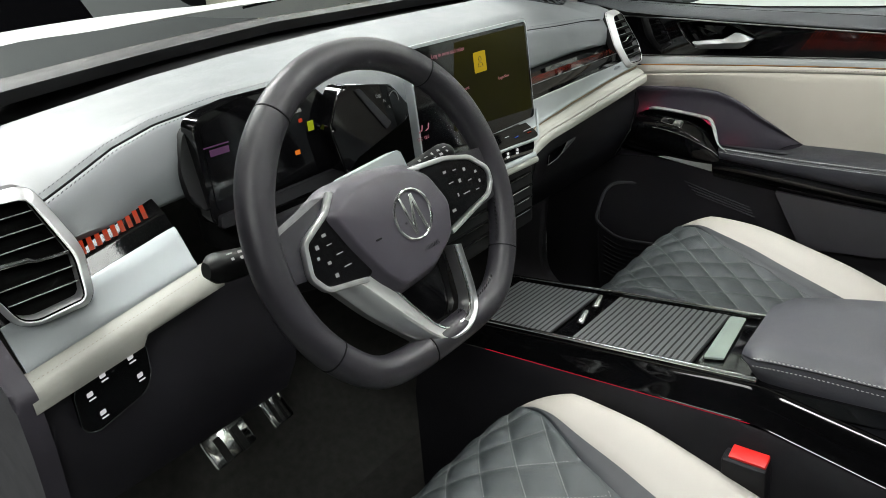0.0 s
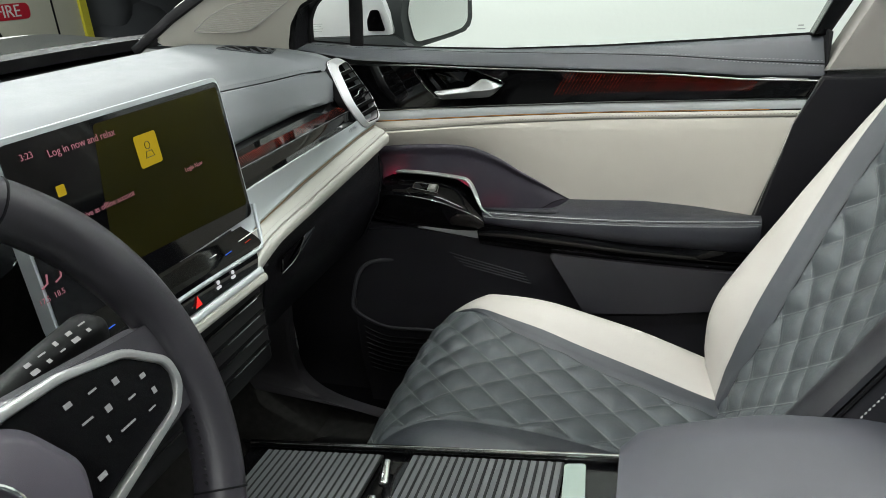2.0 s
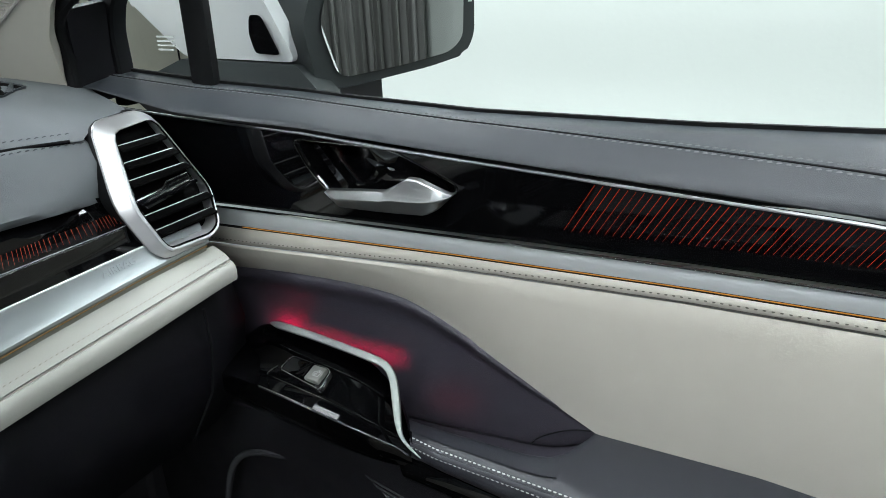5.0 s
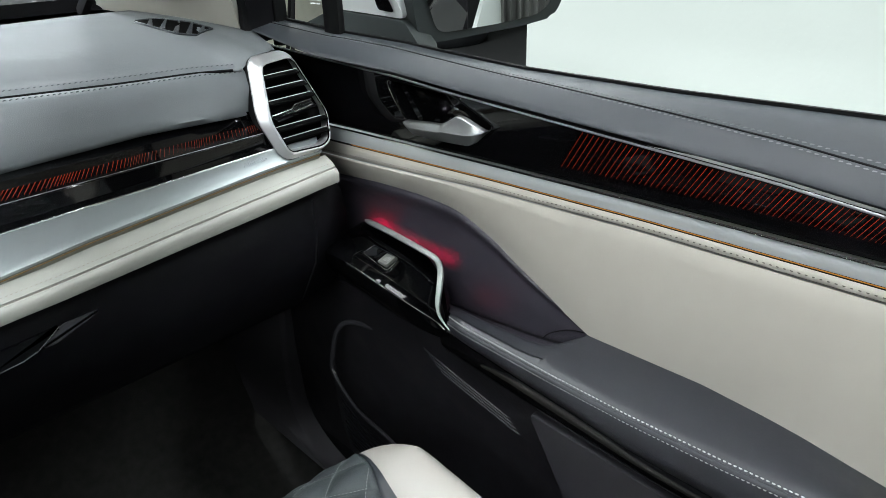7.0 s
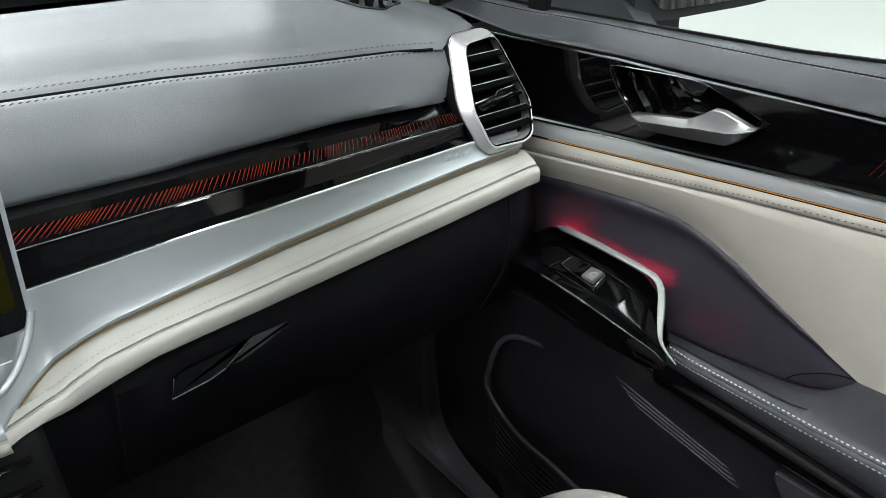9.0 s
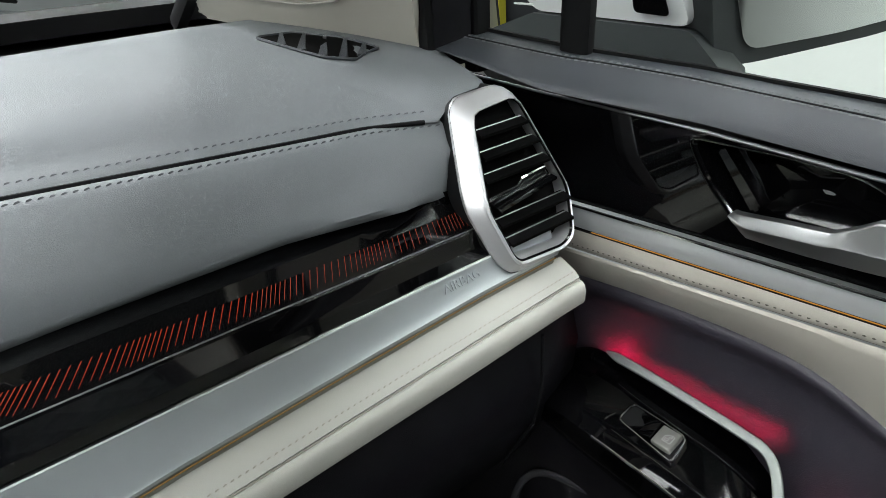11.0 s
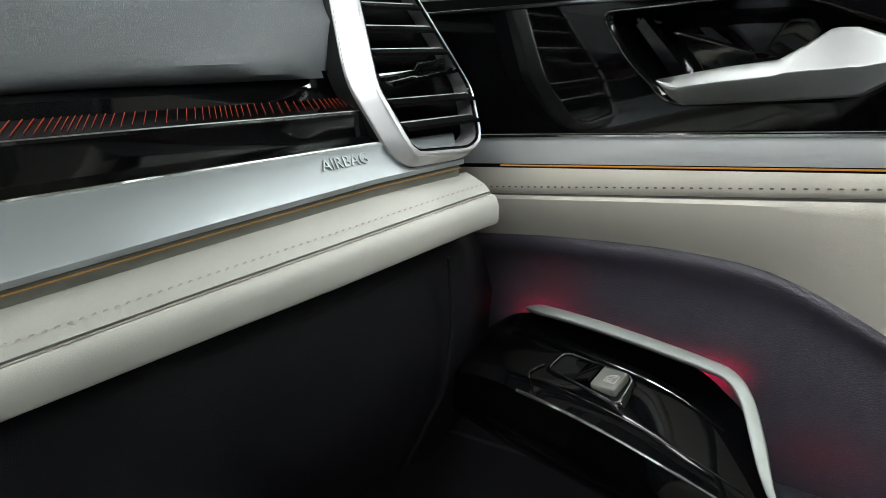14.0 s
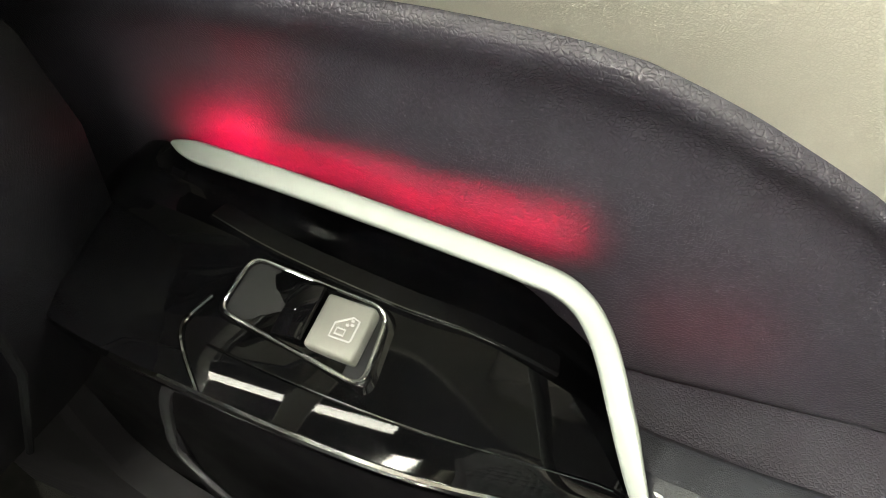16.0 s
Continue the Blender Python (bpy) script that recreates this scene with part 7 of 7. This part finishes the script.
AP = [pillar2(*p) for p in ((0.612, 0.787, 1.190), (0.5045, 0.984, 1.225), (0.5045, 0.984, 1.2408), (0.504, 0.940, 1.2717), (0.5135, 0.849, 1.318), (0.552, 0.487, 1.503), (0.610, 0.520, 1.390), (0.589, 0.692, 1.3057), (0.583, 0.7435, 1.280), (0.591, 0.770, 1.250), (0.6076, 0.7895, 1.210))]
part("pillar_trim", plate(rounded(AP, 0.006), lambda a, b, d: pillar3(a, b, d - 0.04), 0.04, 0.004, 2), CREAM_SOFT, apl, "cream pillar trim")
SG = [pillar2(*p) for p in ((0.5265, 0.9235, 1.2490), (0.5267, 0.8843, 1.2735), (0.5328, 0.8465, 1.2896), (0.5549, 0.7844, 1.2968), (0.5693, 0.7524, 1.2958), (0.5715, 0.7588, 1.2880), (0.5659, 0.8359, 1.2445), (0.552, 0.8712, 1.2424))]
spg = part("speaker_grille", plate(rounded(SG, 0.008, 4), pillar3, 0.0015, 0.0006), CREAM_SOFT, apl, "cream ribbed speaker grille")
part("grille_rim", tube([pillar3(a, b, 0.0012) for a, b in rounded(SG, 0.008, 4)], 0.0014, 6, closed=True, up=tuple(PN)), CREAM, spg)
b0_, b1_ = min(b for a, b in SG), max(b for a, b in SG)
for k in range(22):
    b = b0_ + (b1_ - b0_) * (k + 0.8) / 23
    cr_ = sorted(a0 + (b - c0) * (a1 - a0) / (c1 - c0) for (a0, c0), (a1, c1) in zip(SG, SG[1:] + SG[:1]) if (c0 > b) != (c1 > b))
    if len(cr_) > 1 and cr_[-1] - cr_[0] > 0.012:
        part("rib", tube([pillar3(cr_[0] + 0.004, b, 0.0016), pillar3(cr_[-1] - 0.004, b, 0.0016)], 0.0006, 5, up=tuple(PN)), CREAM, spg)
part("screen_edge", sweep([(0.502, 1.03, 1.222), (0.502, 0.945, 1.2735), (0.511, 0.854, 1.322), (0.550, 0.49, 1.508)], ring(0.009, 0.007, 8, 3), up=(1, 0, 0)), MATT, apl, "black windscreen edge")
part("corner_seal", sweep(smooth_path([(0.617, 0.787, 1.185), (0.6135, 0.7845, 1.235), (0.602, 0.765, 1.272), (0.601, 0.70, 1.303), (0.618, 0.52, 1.388)], 5), ring(0.0075, 0.0065, 10, 3), up=(1, 0, 0)), MATT, apl, "black rubber corner seal")

TAUPE = mat("taupe_pillar_cloth", (0.26, 0.245, 0.225), 0.8, grain=0.3, scale=1500, spread=0.05)
bpl = thing("door_pillar", (0.72, -0.25, 0.40), "charcoal and taupe trimmed pillar behind the passenger door", "car pillar")
part("pillar_lower", plate([(-0.090, 0.45), (-0.018, 0.88), (-0.063, 1.06), (-0.095, 1.135), (-0.40, 1.135), (-0.40, 0.45)], lambda a, b, d: (0.735 - d, a, b), 0.073, 0.004), DARK, bpl, "charcoal lower pillar trim")
part("pillar_upper", plate([(-0.100, 1.140), (-0.150, 1.25), (-0.22, 1.40), (-0.26, 1.60), (-0.42, 1.60), (-0.40, 1.140)], lambda a, b, d: (0.735 - d - 0.25 * max(0, b - 1.2), a, b), 0.06, 0.01), TAUPE, bpl, "taupe upper pillar trim")

part("door_edge_line", tube([(0.664, -0.0935, 1.135), (0.664, -0.0615, 1.06), (0.664, -0.0165, 0.88)], 0.0012, 6, up=(1, 0, 0)), CHROME, bpl)
dpl = thing("driver_pillar", (-0.80, 0.95, 1.15), "cream trimmed windscreen pillar at the driver's side", "car pillar")
part("pillar_trim", sweep([(-0.800, 1.02, 1.17), (-0.765, 0.86, 1.275), (-0.73, 0.70, 1.375), (-0.68, 0.50, 1.49)], ring(0.035, 0.028, 14, 2.6), up=(1, 0, 0)), CREAM_SOFT, dpl)

wind = part("windscreen", thick(grid([[(x, 1.19 - 0.12 * (x / 0.75) ** 2 + (0 if k == 0 else -0.62), 1.215 if k == 0 else 1.60) for k in (0, 1)] for x in [-0.74 + 1.46 * i / 12 for i in range(13)]]), 0.004), GLASS)
wind.visible_shadow = False
tagged(wind, "clear sloping windscreen", "windscreen", kind="structure")
bon = part("bonnet", grid([[(x, y, 1.268 - 0.055 * (x / 0.8) ** 2 - 0.055 * max(0, y - 1.2) - 0.10 * max(0, y - 1.8) + 0.010 * math.exp(-((abs(x) - 0.45) / 0.10) ** 2)) for y in (1.17, 1.22, 1.3, 1.45, 1.6, 1.8, 2.0, 2.15)] for x in [-0.86 + 1.72 * i / 40 for i in range(41)]]), PAINT)
tagged(bon, "white painted bonnet in front of the windscreen", "bonnet")
part("bonnet_crease", tube([(0.20, 1.24, 1.264), (0.40, 1.6, 1.232), (0.5, 1.9, 1.198)], 0.004, 6), GROOVE, bon)
part("cowl", box(-0.78, 0.74, 1.10, 1.18, 1.16, 1.196, 0.004), BLACK, bon)

# things beyond the windscreen
fire = thing("fire_cabinet", (4.2, 4.95, 0), "pale fire cabinet with a red sign", "fire cabinet")
part("cabinet_body", box(2.55, 4.66, 5.0, 5.3, 0, 1.9, 0.01), mat("pale_cream_panel", (0.66, 0.66, 0.54), 0.5, spread=0.03), fire)
part("door_line", box(4.36, 4.375, 4.993, 4.999, 0.1, 1.8), DARK, fire)
sign = part("fire_sign", plate(rounded([(3.72, 1.11), (4.13, 1.11), (4.13, 1.23), (3.72, 1.23)], 0.05, 4), lambda a, b, d: (a, 4.999 - d, b), 0.004), mat("sign_red", (0.55, 0.02, 0.04), 0.4, spread=0.05), fire, "red sign with white lettering")
words("FIRE", basis((3.92, 4.993, 1.17), (1, 0, 0), (0, -1, 0)), 0.13, mat("sign_white", (0.8, 0.8, 0.78), 0.5), sign, 0.002, "sign_lettering")
tagged(part("edge_strip", box(4.66, 4.74, 4.98, 5.3, 0, 1.95), mat("yellow_edge", (0.72, 0.66, 0.06), 0.5, spread=0.05)), "yellow corner guard strip beside the cabinet", "corner guard")
CLOTH = mat("dark_grey_cover", (0.055, 0.06, 0.065), 0.7, spread=0.3, blotch=2)
cov = bmesh.new()
for cx_, cy_, cz_, sx, sy, sz in ((5.6, 5.4, 0.55, 0.85, 0.6, 0.75), (6.1, 5.5, 0.9, 0.9, 0.6, 0.7), (5.3, 5.5, 1.1, 0.5, 0.5, 0.5)):
    got = bmesh.ops.create_icosphere(cov, subdivisions=4, radius=1)["verts"]
    for v in got:
        nn = noise.noise(v.co * 2.2) * 0.12
        v.co = Vector((cx_ + v.co.x * sx * (1 + nn), cy_ + v.co.y * sy * (1 + nn), max(0, cz_ + v.co.z * sz * (1 + nn))))
tagged(part("covered_goods", cov, CLOTH, angle=70), "dark grey covered goods on the studio floor", "covered goods")
tri_ = thing("camera_tripod", (3.3, 4.6, 0), "slim grey camera tripod", "tripod")
for a in (90, 210, 330):
    part("leg", tube([(3.3, 4.6, 1.35), (3.3 + 0.42 * math.cos(radians(a)), 4.6 + 0.42 * math.sin(radians(a)), 0.0)], 0.016, 8, up=(1, 0, 0)), MATT, tri_)
part("head", box(3.25, 3.35, 4.55, 4.65, 1.35, 1.5, 0.01), MATT, tri_)
dk = part("dark_vehicle", plate(rounded([(-1.6, 0.0), (2.45, 0.0), (2.45, 0.95), (1.9, 1.0), (1.3, 1.42), (-0.6, 1.45), (-1.6, 1.0)], 0.12, 5), lambda a, b, d: (a, 5.9 - d, b), 1.5, 0.12, 3), mat("dark_grey_paint", (0.13, 0.14, 0.14), 0.35, coat=1.0, spread=0.1, blotch=2))
tagged(dk, "dark grey car body parked in front", "parked car")
part("side_glass", plate([(1.2, 1.0), (1.05, 1.32), (-0.5, 1.35), (-0.9, 1.0)], lambda a, b, d: (a, 4.397 - d, b), 0.01), SCREEN, dk)
# curtain behind, seen in the mirror
rows = [[(0.82 + 0.0085 * k, -3.4 + 0.05 * math.sin(k * 0.9) + 0.02 * math.sin(k * 2.3), z) for z in (0.0, 1.5, 2.9)] for k in range(90)]
tagged(part("curtain", grid(rows), mat("grey_curtain", (0.24, 0.24, 0.23), 0.9, spread=0.15, blotch=6), angle=80), "grey pleated studio curtain", "curtain")

# roof frame with a glass roof, over the cabin
roof = thing("roof", (-0.03, -0.3, 1.60), "cream lined roof frame with a glass panel", "car roof")
part("header_rail", box(-0.58, 0.54, 0.50, 0.62, 1.56, 1.62, 0.015), CREAM_SOFT, roof)
part("side_rail", box(0.52, 0.64, -1.5, 0.60, 1.56, 1.62, 0.015), CREAM_SOFT, roof)
part("side_rail", box(-0.70, -0.58, -1.5, 0.60, 1.56, 1.62, 0.015), CREAM_SOFT, roof)
rp_ = part("roof_pane", box(-0.58, 0.52, -1.5, 0.50, 1.600, 1.606), GLASS, roof)
rp_.visible_shadow = False

for ob in [o for o in scene.objects if o.type == "EMPTY" and o.parent is None]:
    if all(c.matrix_parent_inverse == Matrix.Identity(4) for c in ob.children):
        adopt(ob)
